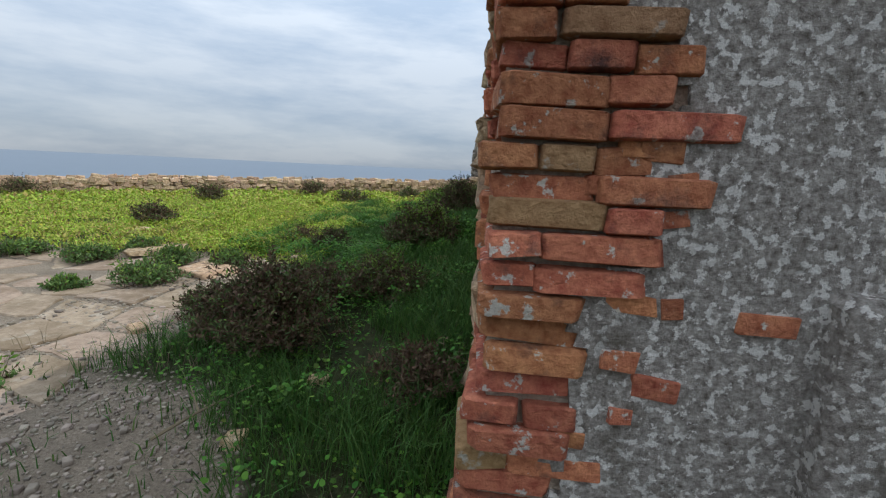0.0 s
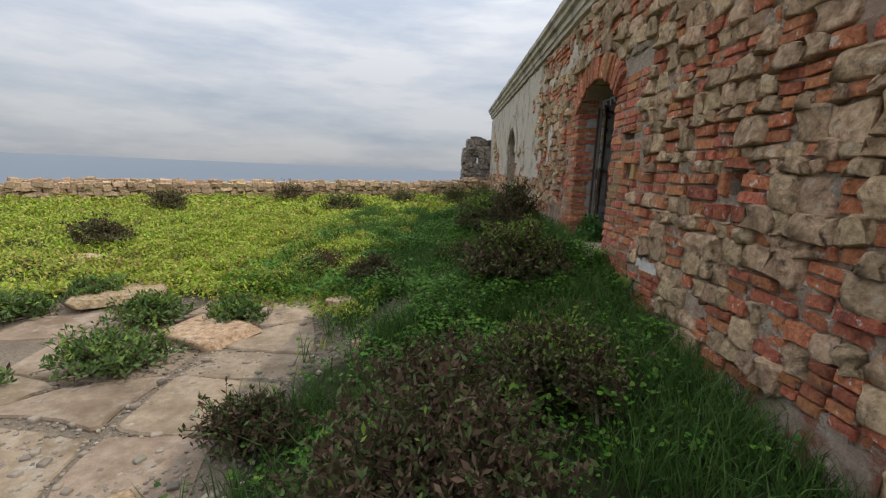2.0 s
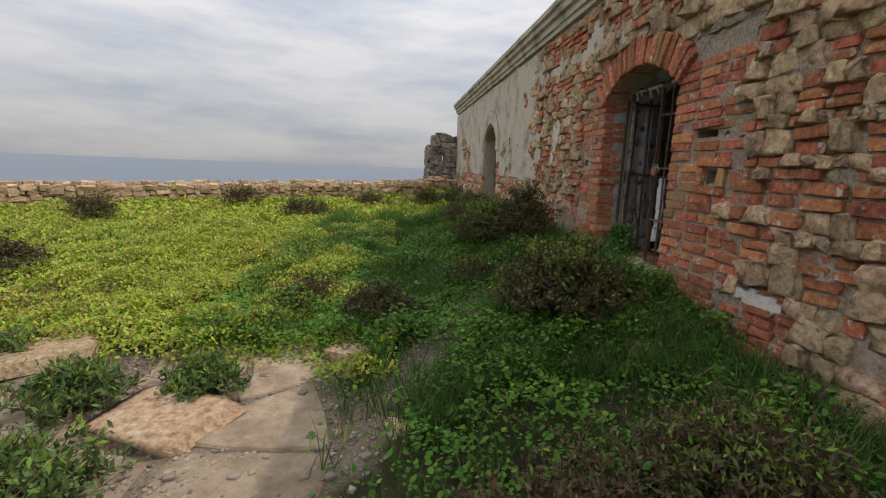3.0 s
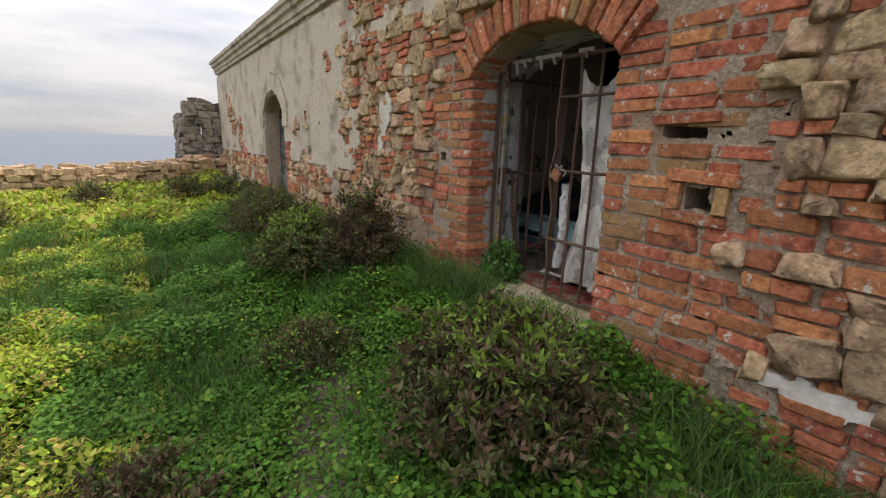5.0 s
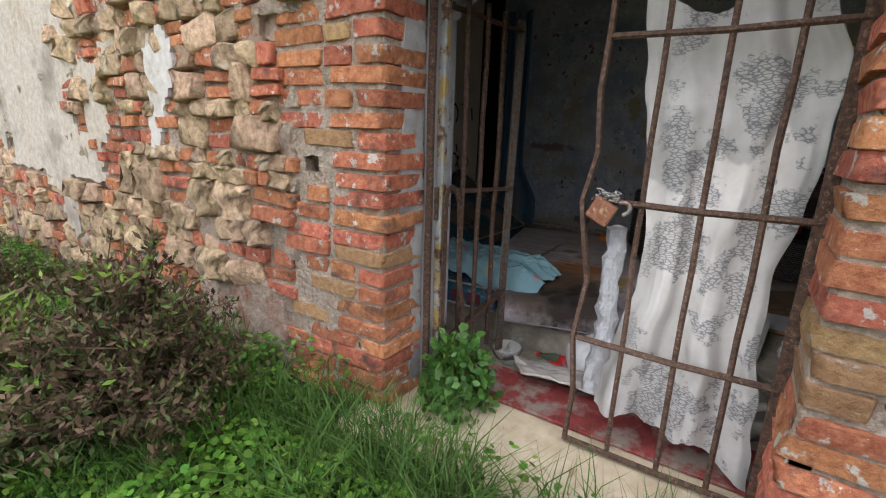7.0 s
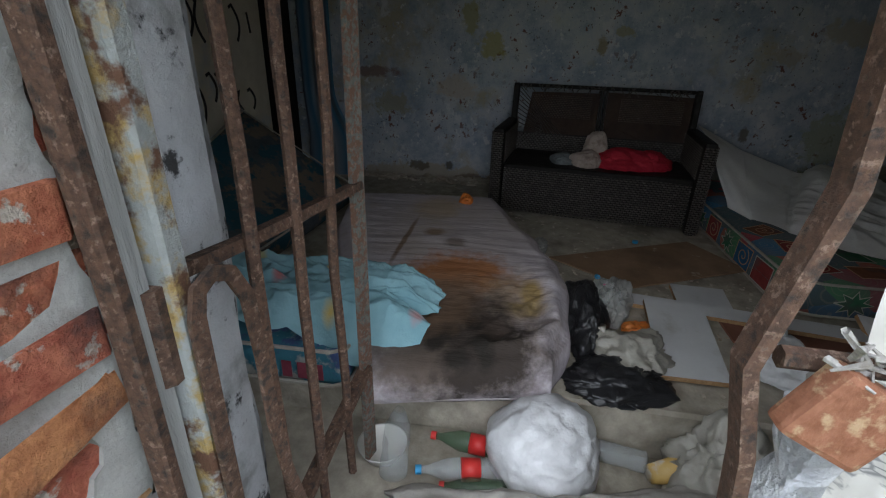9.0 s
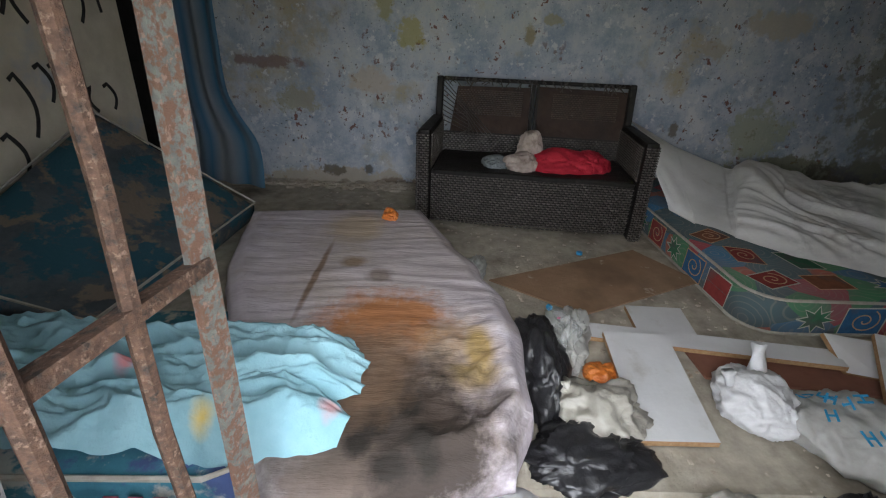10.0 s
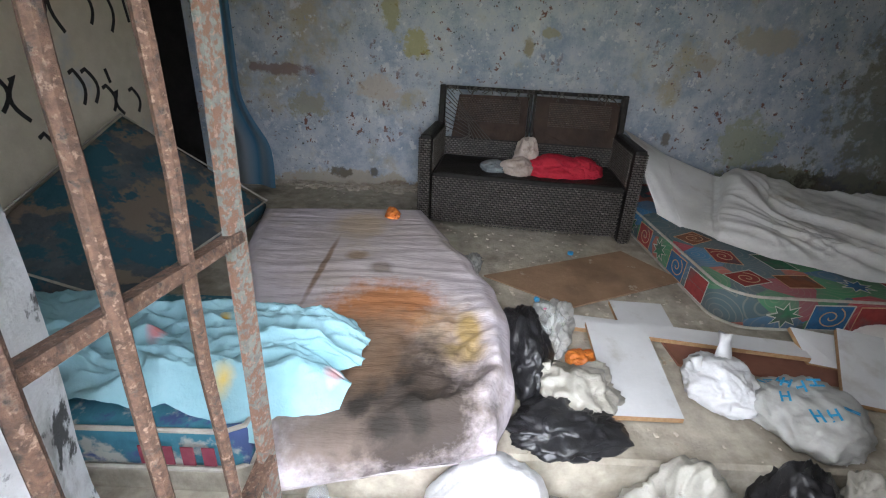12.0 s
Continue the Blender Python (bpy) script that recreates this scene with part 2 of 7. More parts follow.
def part(name, bm, material, parent=None, label="", m=None, smooth=False):
    """Links a bmesh, or a mesh, as one object under a thing or a part."""
    if isinstance(bm, bmesh.types.BMesh):
        me = bpy.data.meshes.new(name)
        bmesh.ops.recalc_face_normals(bm, faces=bm.faces)
        bm.to_mesh(me)
        bm.free()
        me.materials.append(material)
        if smooth:
            me.polygons.foreach_set("use_smooth", [True] * len(me.polygons))
    else:
        me = bm
    ob = new(name, me)
    if parent is not None:
        ob.parent = parent
    if m is not None:
        ob.matrix_basis = m
    return tagged(ob, label) if label else ob


def base(name, m, label, category, group="", kind=""):
    """An empty at a thing's foot."""
    ob = new(name)
    ob.empty_display_size = 0.1
    ob.matrix_basis = m
    return tagged(ob, label, category, group, kind)


def box(x0, x1, y0, y1, z0, z1, bevel=0.0, seg=1, cuts=0, rough=0.0, seed=0):
    bm = bmesh.new()
    bmesh.ops.create_cube(bm, size=1, matrix=pose((x0 + x1) / 2, (y0 + y1) / 2, (z0 + z1) / 2) @ Matrix.Diagonal((x1 - x0, y1 - y0, z1 - z0, 1)))
    if cuts:
        bmesh.ops.subdivide_edges(bm, edges=bm.edges[:], cuts=cuts, use_grid_fill=True)
    if bevel:
        bmesh.ops.bevel(bm, geom=[e for e in bm.edges if e.calc_face_angle(0) > 0.5], offset=bevel, segments=seg, profile=0.6, affect="EDGES")
    if rough:
        for v in bm.verts:
            v.co += rough * noise.noise_vector(v.co * 6 + Vector((seed, 0, 0)))
    return bm


def tube(points, radius, sides=6, closed_ends=True):
    """A bar or pipe along points; radius may be one number or one for each point."""
    bm = bmesh.new()
    pts = [Vector(p) for p in points]
    rad = radius if isinstance(radius, (list, tuple)) else [radius] * len(pts)
    rings = []
    for k, p in enumerate(pts):
        d = (pts[min(k + 1, len(pts) - 1)] - pts[max(k - 1, 0)]).normalized()
        u = d.orthogonal().normalized() if k == 0 else (rings_u - rings_u.project(d)).normalized()
        rings_u = u
        w = d.cross(u)
        rings.append([bm.verts.new(p + rad[k] * (math.cos(a) * u + math.sin(a) * w)) for a in [2 * math.pi * (s + 0.5) / sides for s in range(sides)]])
    for a, b in zip(rings, rings[1:]):
        for s in range(sides):
            bm.faces.new((a[s], a[(s + 1) % sides], b[(s + 1) % sides], b[s]))
    if closed_ends:
        bm.faces.new(rings[0][::-1])
        bm.faces.new(rings[-1])
    return bm


def join(*bms):
    out = bms[0]
    for b in bms[1:]:
        me = bpy.data.meshes.new("join")
        b.to_mesh(me)
        b.free()
        out.from_mesh(me)
        bpy.data.meshes.remove(me)
    return out


# ---- the ground ----
def smooth_step(a, b, v):
    v = min(max((v - a) / (b - a), 0.0), 1.0)
    return v * v * (3 - 2 * v)


def ground(x, y):
    """Height of the ground: it climbs gently along the facade, banks up against it and falls to the sea past the parapet."""
    z = 0.17 + 0.042 * (min(max(y, 1.0), 10.0) - 2.5) + 0.014 * max(min(y, 20.0) - 10.0, 0.0)
    bank = smooth_step(-2.2, -0.25, x) * smooth_step(2.6, 5.4, y)
    z += 0.20 * bank + 0.14 * smooth_step(-1.1, -0.3, x) * smooth_step(6.0, 7.2, y) * (1 - smooth_step(9.4, 11.5, y))
    z -= 0.022 * max(-x - 3.0, 0.0) * smooth_step(2.0, 12.0, y) * smooth_step(-16, -12, x) + 0.2 * (1 - smooth_step(-16, -12, x))
    lump = smooth_step(-0.6, -1.4, x) if x > -1.4 else 1.0
    z += (0.05 * noise.noise((x * 0.9, y * 0.9, 0)) + 0.10 * noise.noise((x * 0.25, y * 0.25, 3)) * smooth_step(-2.5, -5, x) if x < -2.5 else 0.05 * noise.noise((x * 0.9, y * 0.9, 0))) * lump
    line = 19.4 + 0.33 * min(x, 0.0) - 0.012 * min(x, 0.0) ** 2
    far = max(0.0, (y - line - 1.2) if x < 1.5 else y - 21.0, -x - 34.0, x - 30.0, -y - 25.0)
    return z - 0.6 * far if not (x > 0.1 and 2.7 < y < 19.2 and x < 5.1) else -0.3


def gravelly(x, y):
    """Bare, stony ground: by the corner, on the trodden line and round the slabs."""
    v = (1.0 - smooth_step(3.4, 4.2, y + 0.35 * (x + 1.8))) * (1.0 - 0.85 * smooth_step(-1.3, -0.75, x))
    slab = 1.0 - smooth_step(0.8, 1.15, max(abs(x + 4.35) / 2.1, abs(y - 5.0) / 1.95))
    trail = 1.0 - smooth_step(0.06, 0.36, abs(x + 2.08 - 0.42 * (y - 6.2) + 0.08 * math.sin(y * 2.3)) if 5.8 < y < 8.3 else 9.0)
    return max(v, slab, trail * 0.6) + 0.25 * noise.noise((x * 1.6, y * 1.6, 4))


def earth_material():
    """Moss and turf, turning to grey-brown gravelly earth where the sheet's own layer says so."""
    m, n, l, b = nodes_of("earth")
    vec = n.new("ShaderNodeNewGeometry").outputs["Position"]
    turf = ramp_node(n, l, noise_node(n, l, vec, 14, 8), [(0.3, (0.018, 0.022, 0.008)), (0.7, (0.055, 0.06, 0.022))])
    bare = ramp_node(n, l, noise_node(n, l, vec, 70, 8, 0.7), [(0.3, (0.115, 0.09, 0.065)), (0.72, (0.33, 0.27, 0.20))])
    bare = mix_node(n, l, ramp_node(n, l, noise_node(n, l, vec, 3.0, 6), [(0.45, grey(0)), (0.7, grey(0.6))]), bare, (0.12, 0.095, 0.07))
    at = n.new("ShaderNodeAttribute")
    at.attribute_name = "bare"
    edge = n.new("ShaderNodeMath")
    edge.operation = "ADD"
    l.new(at.outputs["Fac"], edge.inputs[0])
    half = n.new("ShaderNodeMath")
    half.operation = "MULTIPLY_ADD"
    half.inputs[1].default_value, half.inputs[2].default_value = 0.5, -0.25
    l.new(noise_node(n, l, vec, 9, 6), half.inputs[0])
    l.new(half.outputs[0], edge.inputs[1])
    f = ramp_node(n, l, edge.outputs[0], [(0.30, grey(0)), (0.55, grey(1))])
    l.new(mix_node(n, l, f, turf, bare), b.inputs["Base Color"])
    b.inputs["Roughness"].default_value, b.inputs["Specular IOR Level"].default_value = 0.95, 0.2
    bp = n.new("ShaderNodeBump")
    bp.inputs["Strength"].default_value, bp.inputs["Distance"].default_value = 0.9, 0.02
    l.new(noise_node(n, l, vec, 80, 8, 0.7), bp.inputs["Height"])
    l.new(bp.outputs["Normal"], b.inputs["Normal"])
    return m


def ground_sheet():
    xs = [-5000, -900, -200, -90, -60, -45, -34, -28] + [-24 + k for k in range(12)] + [-12 + 0.4 * k for k in range(15)] + [-6 + 0.12 * k for k in range(51)] + [0.15, 0.5, 2, 5, 10, 18, 28, 34, 45, 60, 90, 200, 900, 5000]
    ys = [-5000, -900, -200, -90, -45, -30, -20, -10, -4, -1] + [0.2 + 0.12 * k for k in range(91)] + [11.2 + 0.4 * k for k in range(28)] + [22.6, 23.5, 26, 30, 36, 45, 60, 90, 200, 900, 5000]
    verts = [(x, y, max(ground(x, y), -30.0)) for y in ys for x in xs]
    w = len(xs)
    faces = [(j * w + i, j * w + i + 1, (j + 1) * w + i + 1, (j + 1) * w + i) for j in range(len(ys) - 1) for i in range(w - 1)]
    me = mesh_of("ground", verts, faces, earth_material(), True)
    layer = me.attributes.new("bare", "FLOAT", "POINT")
    layer.data.foreach_set("value", [min(max(gravelly(x, y), 0.0), 1.0) if -8 < x < 1 and y < 9 else 0.0 for x, y, _ in verts])
    return tagged(new("ground", me), "uneven earth with moss, gravel and short turf", "ground", kind="structure")


ground_sheet()
sea = tagged(new("water", mesh_of("water", [(-5000, -5000, -14), (5000, -5000, -14), (5000, 5000, -14), (-5000, 5000, -14)], [(0, 1, 2, 3)], M_SEA)),
             "calm grey-blue sea reaching the horizon", "sea", kind="structure")

# ---- the long building: facade along y at x = 0 ----
Y0, Y1, X1, TOP = 2.57, 19.3, 5.2, 3.28
THICK = 0.52
FLOOR = 0.84
DOOR = (7.33, 8.50, 0.80, 2.24, 2.47)
DOOR2 = (13.25, 14.45, 0.55, 2.2, 2.47)


def arch_z(d, y):
    """Soffit of a flat arch over the opening d."""
    c, h, rise = (d[0] + d[1]) / 2, (d[1] - d[0]) / 2, d[4] - d[3]
    r = (h * h + rise * rise) / (2 * rise)
    return d[4] - r + math.sqrt(max(r * r - (y - c) ** 2, 0))



def corner_set(y, z):
    """How far the facade stands back where it turns the corner; less towards its spreading foot."""
    return (0.024 - 0.034 * smooth_step(1.2, 0.75, z)) * (1 - smooth_step(Y0 + 0.05, Y0 + 0.55, y))


# ---- masonry pieces ----
def block_mesh(name, seed, cham, wobble, material, rounded=False):
    """A worn block inside the unit cube: a box with chamfered edges whose corners are knocked about (44 triangles)."""
    corner, verts, faces = {}, [], []
    for i in (-1, 1):
        for j in (-1, 1):
            for k in (-1, 1):
                shift = wobble * noise.noise_vector(Vector((i * 1.7 + seed * 9.1, j * 1.9, k * 2.3)))
                for ax in range(3):
                    v = Vector((i, j, k))
                    for o in range(3):
                        if o != ax:
                            v[o] *= 1 - cham * (0.75 + 0.5 * noise.noise((seed * 3.3 + i, j * 2.1 + o, k * 1.7)))
                    corner[i, j, k, ax] = len(verts)
                    verts.append((v + shift) * 0.5)
    for ax in range(3):
        u, w = (ax + 1) % 3, (ax + 2) % 3
        for s in (-1, 1):
            ring_v = []
            for a, b in ((-1, -1), (1, -1), (1, 1), (-1, 1)):
                c = [0, 0, 0]
                c[ax], c[u], c[w] = s, a, b
                ring_v.append(corner[c[0], c[1], c[2], ax])
            faces.append(ring_v if s > 0 else ring_v[::-1])
            for t in (-1, 1):
                e = []
                for q, side in ((-1, u), (1, u), (1, w), (-1, w)):
                    c = [0, 0, 0]
                    c[ax], c[u], c[w] = q, s, t
                    e.append(corner[c[0], c[1], c[2], side])
                faces.append(e)
    for i in (-1, 1):
        for j in (-1, 1):
            for k in (-1, 1):
                faces.append([corner[i, j, k, 0], corner[i, j, k, 1], corner[i, j, k, 2]])
    bm = bmesh.new()
    vs = [bm.verts.new(v) for v in verts]
    for f in faces:
        bm.faces.new([vs[q] for q in f])
    bmesh.ops.recalc_face_normals(bm, faces=bm.faces)
    me = bpy.data.meshes.new(name)
    bm.to_mesh(me)
    bm.free()
    me.materials.append(material)
    if rounded:
        soft = [Vector() for _ in me.vertices]
        for p in me.polygons:
            for q in p.vertices:
                soft[q] += p.normal * p.area ** 2
        me.shade_smooth()
        me.normals_split_custom_set_from_vertices([q.normalized() for q in soft])
    return me


STONES = [block_mesh("stone", s, 0.27, 0.40, M_STONE, True) for s in range(14)]
BRICKS = [block_mesh("brick", s + 50, 0.21, 0.15, M_BRICK, True) for s in range(10)]
OCHRES = [block_mesh("brick", s + 80, 0.21, 0.15, M_BRICK_OCHRE, True) for s in range(5)]


def hewn_mesh(seed):
    """A rubble stone with a broken, pitted face, inside the unit cube."""
    bm = bmesh.new()
    bm.from_mesh(STONES[seed])
    bmesh.ops.triangulate(bm, faces=bm.faces)
    bmesh.ops.subdivide_edges(bm, edges=bm.edges[:], cuts=1, smooth=0.12)
    for v in bm.verts:
        p = v.co * 3.1 + Vector((seed * 5.3, 0, 0))
        v.co += 0.15 * noise.noise_vector(p) + 0.10 * noise.noise_vector(p * 2.7)
    me = bpy.data.meshes.new("stone")
    bm.to_mesh(me)
    bm.free()
    me.materials.append(M_STONE)
    return me


HEWN = [hewn_mesh(k) for k in range(14)]
STUFF_V = [np.array([v.co for v in m.vertices]) for m in STONES + BRICKS + HEWN]
STUFF_N = [np.array([q.vector for q in m.corner_normals]) for m in STONES + BRICKS + HEWN]
STUFF_F = [[tuple(p.vertices) for p in m.polygons] for m in STONES + BRICKS + HEWN]
rng = random.Random(7)


class Heap:
    """Pieces too many or too far to pick apart, joined into one mesh."""

    def __init__(self):
        self.v, self.f, self.m, self.n, self.count = [], [], [], [], 0

    def add(self, shape, m, mat=0):
        v = STUFF_V[shape] @ np.array(m.to_3x3()).T + np.array(m.translation)
        self.v.append(v)
        nn = STUFF_N[shape] @ np.linalg.inv(np.array(m.to_3x3()))
        self.n.append(nn / np.linalg.norm(nn, axis=1)[:, None])
        self.f += [tuple(self.count + k for k in f) for f in STUFF_F[shape]]
        self.m += [mat] * len(STUFF_F[shape])
        self.count += len(v)

    def link(self, name, mats, parent, label):
        me = mesh_of(name, np.concatenate(self.v), self.f, mats, True, self.m)
        me.normals_split_custom_set(np.concatenate(self.n).tolist())
        ob = new(name, me)
        ob.parent = parent
        return tagged(ob, label, kind="stuff")


def block_pose(c, size, turn=(0, 0, 0)):
    return pose(*c, *turn) @ Matrix.Diagonal((*size, 1))


heap = Heap()
M_HEAP_BRICK = surface("brick_mixed", (0.34, 0.090, 0.045), (0.70, 0.285, 0.145), 34, (0.62, 0.55, 0.47), 21, (0.60, 0.64), (0.13, 0.062, 0.048), 9, (0.54, 0.70), bump=1.0, bump_scale=46, bump_dist=0.03, vary=0.26, island=True)
PIECES = []


def lay(kind, c, size, turn, single):
    """Keeps a piece for later: stone or brick, a part of its own or in the heap."""
    PIECES.append((kind, (c[0] + corner_set(c[1], c[2]), c[1], c[2]), size, turn, single))


def in_hole(y, z, pad=0.0):
    return any(a - pad < y < b + pad and c - pad < z < d + pad for a, b, c, d in HOLES)


HOLES = [(6.79, 6.92, 1.53, 1.645), (6.86, 7.06, 1.84, 1.895), (5.36, 5.52, 1.46, 1.60), (11.95, 12.07, 1.50, 1.68), (8.80, 8.88, 1.66, 1.73), (9.9, 9.98, 1.35, 1.42), (4.7, 4.82, 2.2, 2.3)]


def fbm(x, y, s):
    return noise.noise((x * s, y * s, 0.3)) + 0.5 * noise.noise((x * s * 2.1, y * s * 2.1, 7.7))


def plastered(y, z):
    """Over 0 where the facade still carries its grey plaster."""
    v = -0.62 + 0.95 * smooth_step(9.6, 11.6, y) + 0.55 * fbm(y, z, 0.8) + 0.34 * fbm(y + 40, z, 3.2)
    if z < 1.45:
        v -= 0.42
    if 12.7 < y < 15.4 and z > 1.65:
        v += 0.5
    if z > 2.75 and y > 7.4:
        v += 0.45
    if 8.95 < y < 9.4 and 1.5 < z < 2.3:
        v -= 0.3
    if 2.57 < y < 9.0 and z > 2.6:
        v += 0.10
    return v


def rendered(y, z):
    """Over 0 where the pinkish render clings to the foot of the facade."""
    if y > 7.0 and y < 9.0 or y > 12.5:
        return -1.0
    return 0.34 - (z - ground(-0.3, y)) * 1.35 + 0.5 * fbm(y + 9, z, 1.1) + 0.3 * fbm(y, z + 30, 4.0)


def brick_zone(y, z):
    w = 0.16 * noise.noise((0, math.floor(z / 0.076) * 1.3, 5))
    right = 6.62 + w < y < DOOR[0] and z < 2.5
    left = DOOR[1] < y < 8.98 + 1.6 * w and z < 2.45
    door2 = 12.92 + w < y < 13.25 and z < 1.75
    return right or left or door2


def ring(y, z, d, wide):
    """Whether a place lies in the arch's brick ring."""
    c = (d[0] + d[1]) / 2
    if abs(y - c) > (d[1] - d[0]) / 2 + 0.16:
        return False
    yy = min(max(y, d[0]), d[1])
    return arch_z(d, yy) - 0.02 < z < arch_z(d, yy) + wide


def opening(y, z, pad=0.0):
    for d in (DOOR, DOOR2):
        if d[0] - pad < y < d[1] + pad and d[2] - pad < z < (arch_z(d, min(max(y, d[0]), d[1])) + pad):
            return True
    return False


z = 0.10
while z < 3.2:
    row = rng.uniform(0.06, 0.16)
    y = Y0 + 0.20
    while y < Y1 - 0.1:
        wide = row * rng.uniform(0.8, 2.0)
        cy, cz = y + wide / 2, z + row / 2
        y += wide
        if cz < ground(-0.3, cy) - 0.12 or opening(cy, cz, 0.06) or in_hole(cy, cz, 0.05) or brick_zone(cy, cz) or plastered(cy, cz) > 0.06 or ring(cy, cz, DOOR, 0.3) or ring(cy, cz, DOOR2, 0.26):
            continue
        if rendered(cy, cz) > 0.05 and rng.random() < 0.85:
            continue
        if cy < 2.85:
            continue
        near = 4.1 < cy < 7.0
        if rng.random() < (0.85 if cy < 3.7 else 0.42 + 0.35 * max(0.0, 1.1 - cz)):
            n = max(1, round(row / 0.068))
            across = max(1, round(wide / 0.20))
            for k, part_k in [(a, b) for a in range(n) for b in range(across)]:
                lay("brick", (0.06 - rng.uniform(0.0, 0.03), y - wide + (part_k + 0.5) * wide / across + rng.uniform(-0.01, 0.01), z + (k + 0.5) * row / n),
                    (0.16, wide / across * rng.uniform(0.80, 0.96), row / n * rng.uniform(0.74, 0.88)), (rng.uniform(-4, 4), rng.uniform(-3, 3), rng.uniform(-4, 4)), False)
        else:
            lay("stone", (0.062 - rng.uniform(0.0, 0.035), cy, cz), (rng.uniform(0.16, 0.20), wide * 1.04, row * 1.08), (rng.uniform(-9, 9), rng.uniform(-6, 6), rng.uniform(-7, 7)), near)
    z += row
# brick jambs of the two doorways, course by course
for k in range(40):
    zc = 0.50 + 0.0675 * k + 0.004 * math.sin(k * 2.1)
    for lo, hi, d in ((6.50, DOOR[0], DOOR), (DOOR[1], 9.25, DOOR), (12.8, 13.25, DOOR2)):
        inner_low = hi == d[0]
        y = d[0] if inner_low else d[1]
        k2 = 0
        while lo < y < hi + 0.001 if inner_low else lo - 0.001 < y < hi:
            L = rng.choice((0.115, 0.235, 0.235, 0.245)) if (k + k2) % 2 else rng.choice((0.235, 0.12, 0.245))
            cy = y - L / 2 if inner_low else y + L / 2
            y = y - L - 0.017 if inner_low else y + L + 0.017
            k2 += 1
            if zc < ground(-0.3, cy) - 0.05 or (k2 > 1 and not brick_zone(cy, zc)) or in_hole(cy, zc, 0.035) or zc > (d[3] + 0.14 if d is DOOR else 1.9):
                continue
            deep = 0.235 if k2 == 1 else 0.14
            lay("brick", (-0.012 + deep / 2 - rng.uniform(0, 0.007), cy + (rng.uniform(0.0, 0.012) if inner_low else -rng.uniform(0.0, 0.012)) * (k2 == 1), zc), (deep, L * 1.03, rng.uniform(0.054, 0.062)),
                (rng.uniform(-1.5, 1.5), rng.uniform(-1.5, 1.5), rng.uniform(-2, 2)), d is DOOR)
# arch rings: bricks on end, fanned round the centre
for d, n in ((DOOR, 19),):
    c, h, rise = (d[0] + d[1]) / 2, (d[1] - d[0]) / 2, d[4] - d[3]
    r = (h * h + rise * rise) / (2 * rise)
    half = math.asin((h + 0.10) / (r + 0.12))
    for k in range(n):
        a = -half + 2 * half * (k + 0.5) / n
        yc, zc = c + (r + 0.125) * math.sin(a), d[4] - r + (r + 0.125) * math.cos(a)
        lay("brick", (0.075 - rng.uniform(0, 0.02), yc, zc), (0.22, 2 * half * (r + 0.12) / n * 0.84, 0.25), (-math.degrees(a), 0, rng.uniform(-3, 3)), d is DOOR)
# bricks round the put-log holes
for cy, zc, L, h in ((6.85, 1.680, 0.30, 0.055), (6.86, 1.500, 0.28, 0.05), (6.955, 1.588, 0.055, 0.12), (6.755, 1.588, 0.055, 0.12), (6.95, 1.922, 0.30, 0.045), (5.44, 1.635, 0.26, 0.06), (5.55, 1.53, 0.06, 0.13), (5.33, 1.53, 0.055, 0.13)):
    lay("brick", (0.05 - rng.uniform(0, 0.01), cy, zc), (0.16, L, h), (rng.uniform(-3, 3), 0, rng.uniform(-2, 2)), True)
# worn quoins at the corner
for k in range(52):
    zc = 0.16 + 0.0625 * k + 0.004 * math.sin(k * 1.3)
    if zc > 3.24:
        break
    x = -0.042 + rng.choice((-0.010, 0.0, 0.006, 0.016)) + rng.uniform(-0.012, 0.012)
    k2 = 0
    reach = 0.155 + 0.07 * noise.noise((k * 0.23, 1, 1)) + 0.08 * noise.noise((k * 0.9, 4, 1)) + (0.1 if 1.3 < zc < 1.9 else 0)
    while x < reach:
        L = rng.choice((0.12, 0.22, 0.24)) if (k + k2) % 2 else rng.choice((0.11, 0.13, 0.22))
        lay("brick", (x + L / 2, Y0 + (0.098 if k2 == 0 else 0.06) - rng.choice((-0.014, 0.0, 0.006, 0.012, 0.018)) - rng.uniform(0.0, 0.008), zc), (L, 0.26 if k2 == 0 else 0.18, rng.uniform(0.052, 0.062)), (rng.uniform(-2, 2), rng.uniform(-5, 5) if rng.random() < 0.3 else 0, rng.uniform(-4, 4)), 0.3 < zc < 2.6)
        x += L
        k2 += 1
for x, zc, L in ((0.35, 1.12, 0.11), (0.36, 1.30, 0.05), (0.55, 1.28, 0.13), (0.30, 1.62, 0.09), (0.33, 2.06, 0.14), (0.40, 1.95, 0.1), (0.9, 1.84, 0.2), (1.0, 1.79, 0.16), (0.70, 2.12, 0.16)):
    lay("brick", (x, Y0 + 0.060, zc), (L, 0.17, 0.052), (2, rng.uniform(-6, 6), 0), True)


for _ in range(20):
    x, L = 0.14 + abs(rng.gauss(0, 0.09)), rng.uniform(0.04, 0.12)
    zc = 0.30 + 0.0625 * rng.randrange(1, 36)
    lay("brick", (x + L / 2, Y0 + 0.063 - rng.uniform(0, 0.006), zc), (L, 0.17, rng.uniform(0.035, 0.055)), (rng.uniform(-4, 4), rng.uniform(-8, 8), rng.uniform(-4, 4)), True)


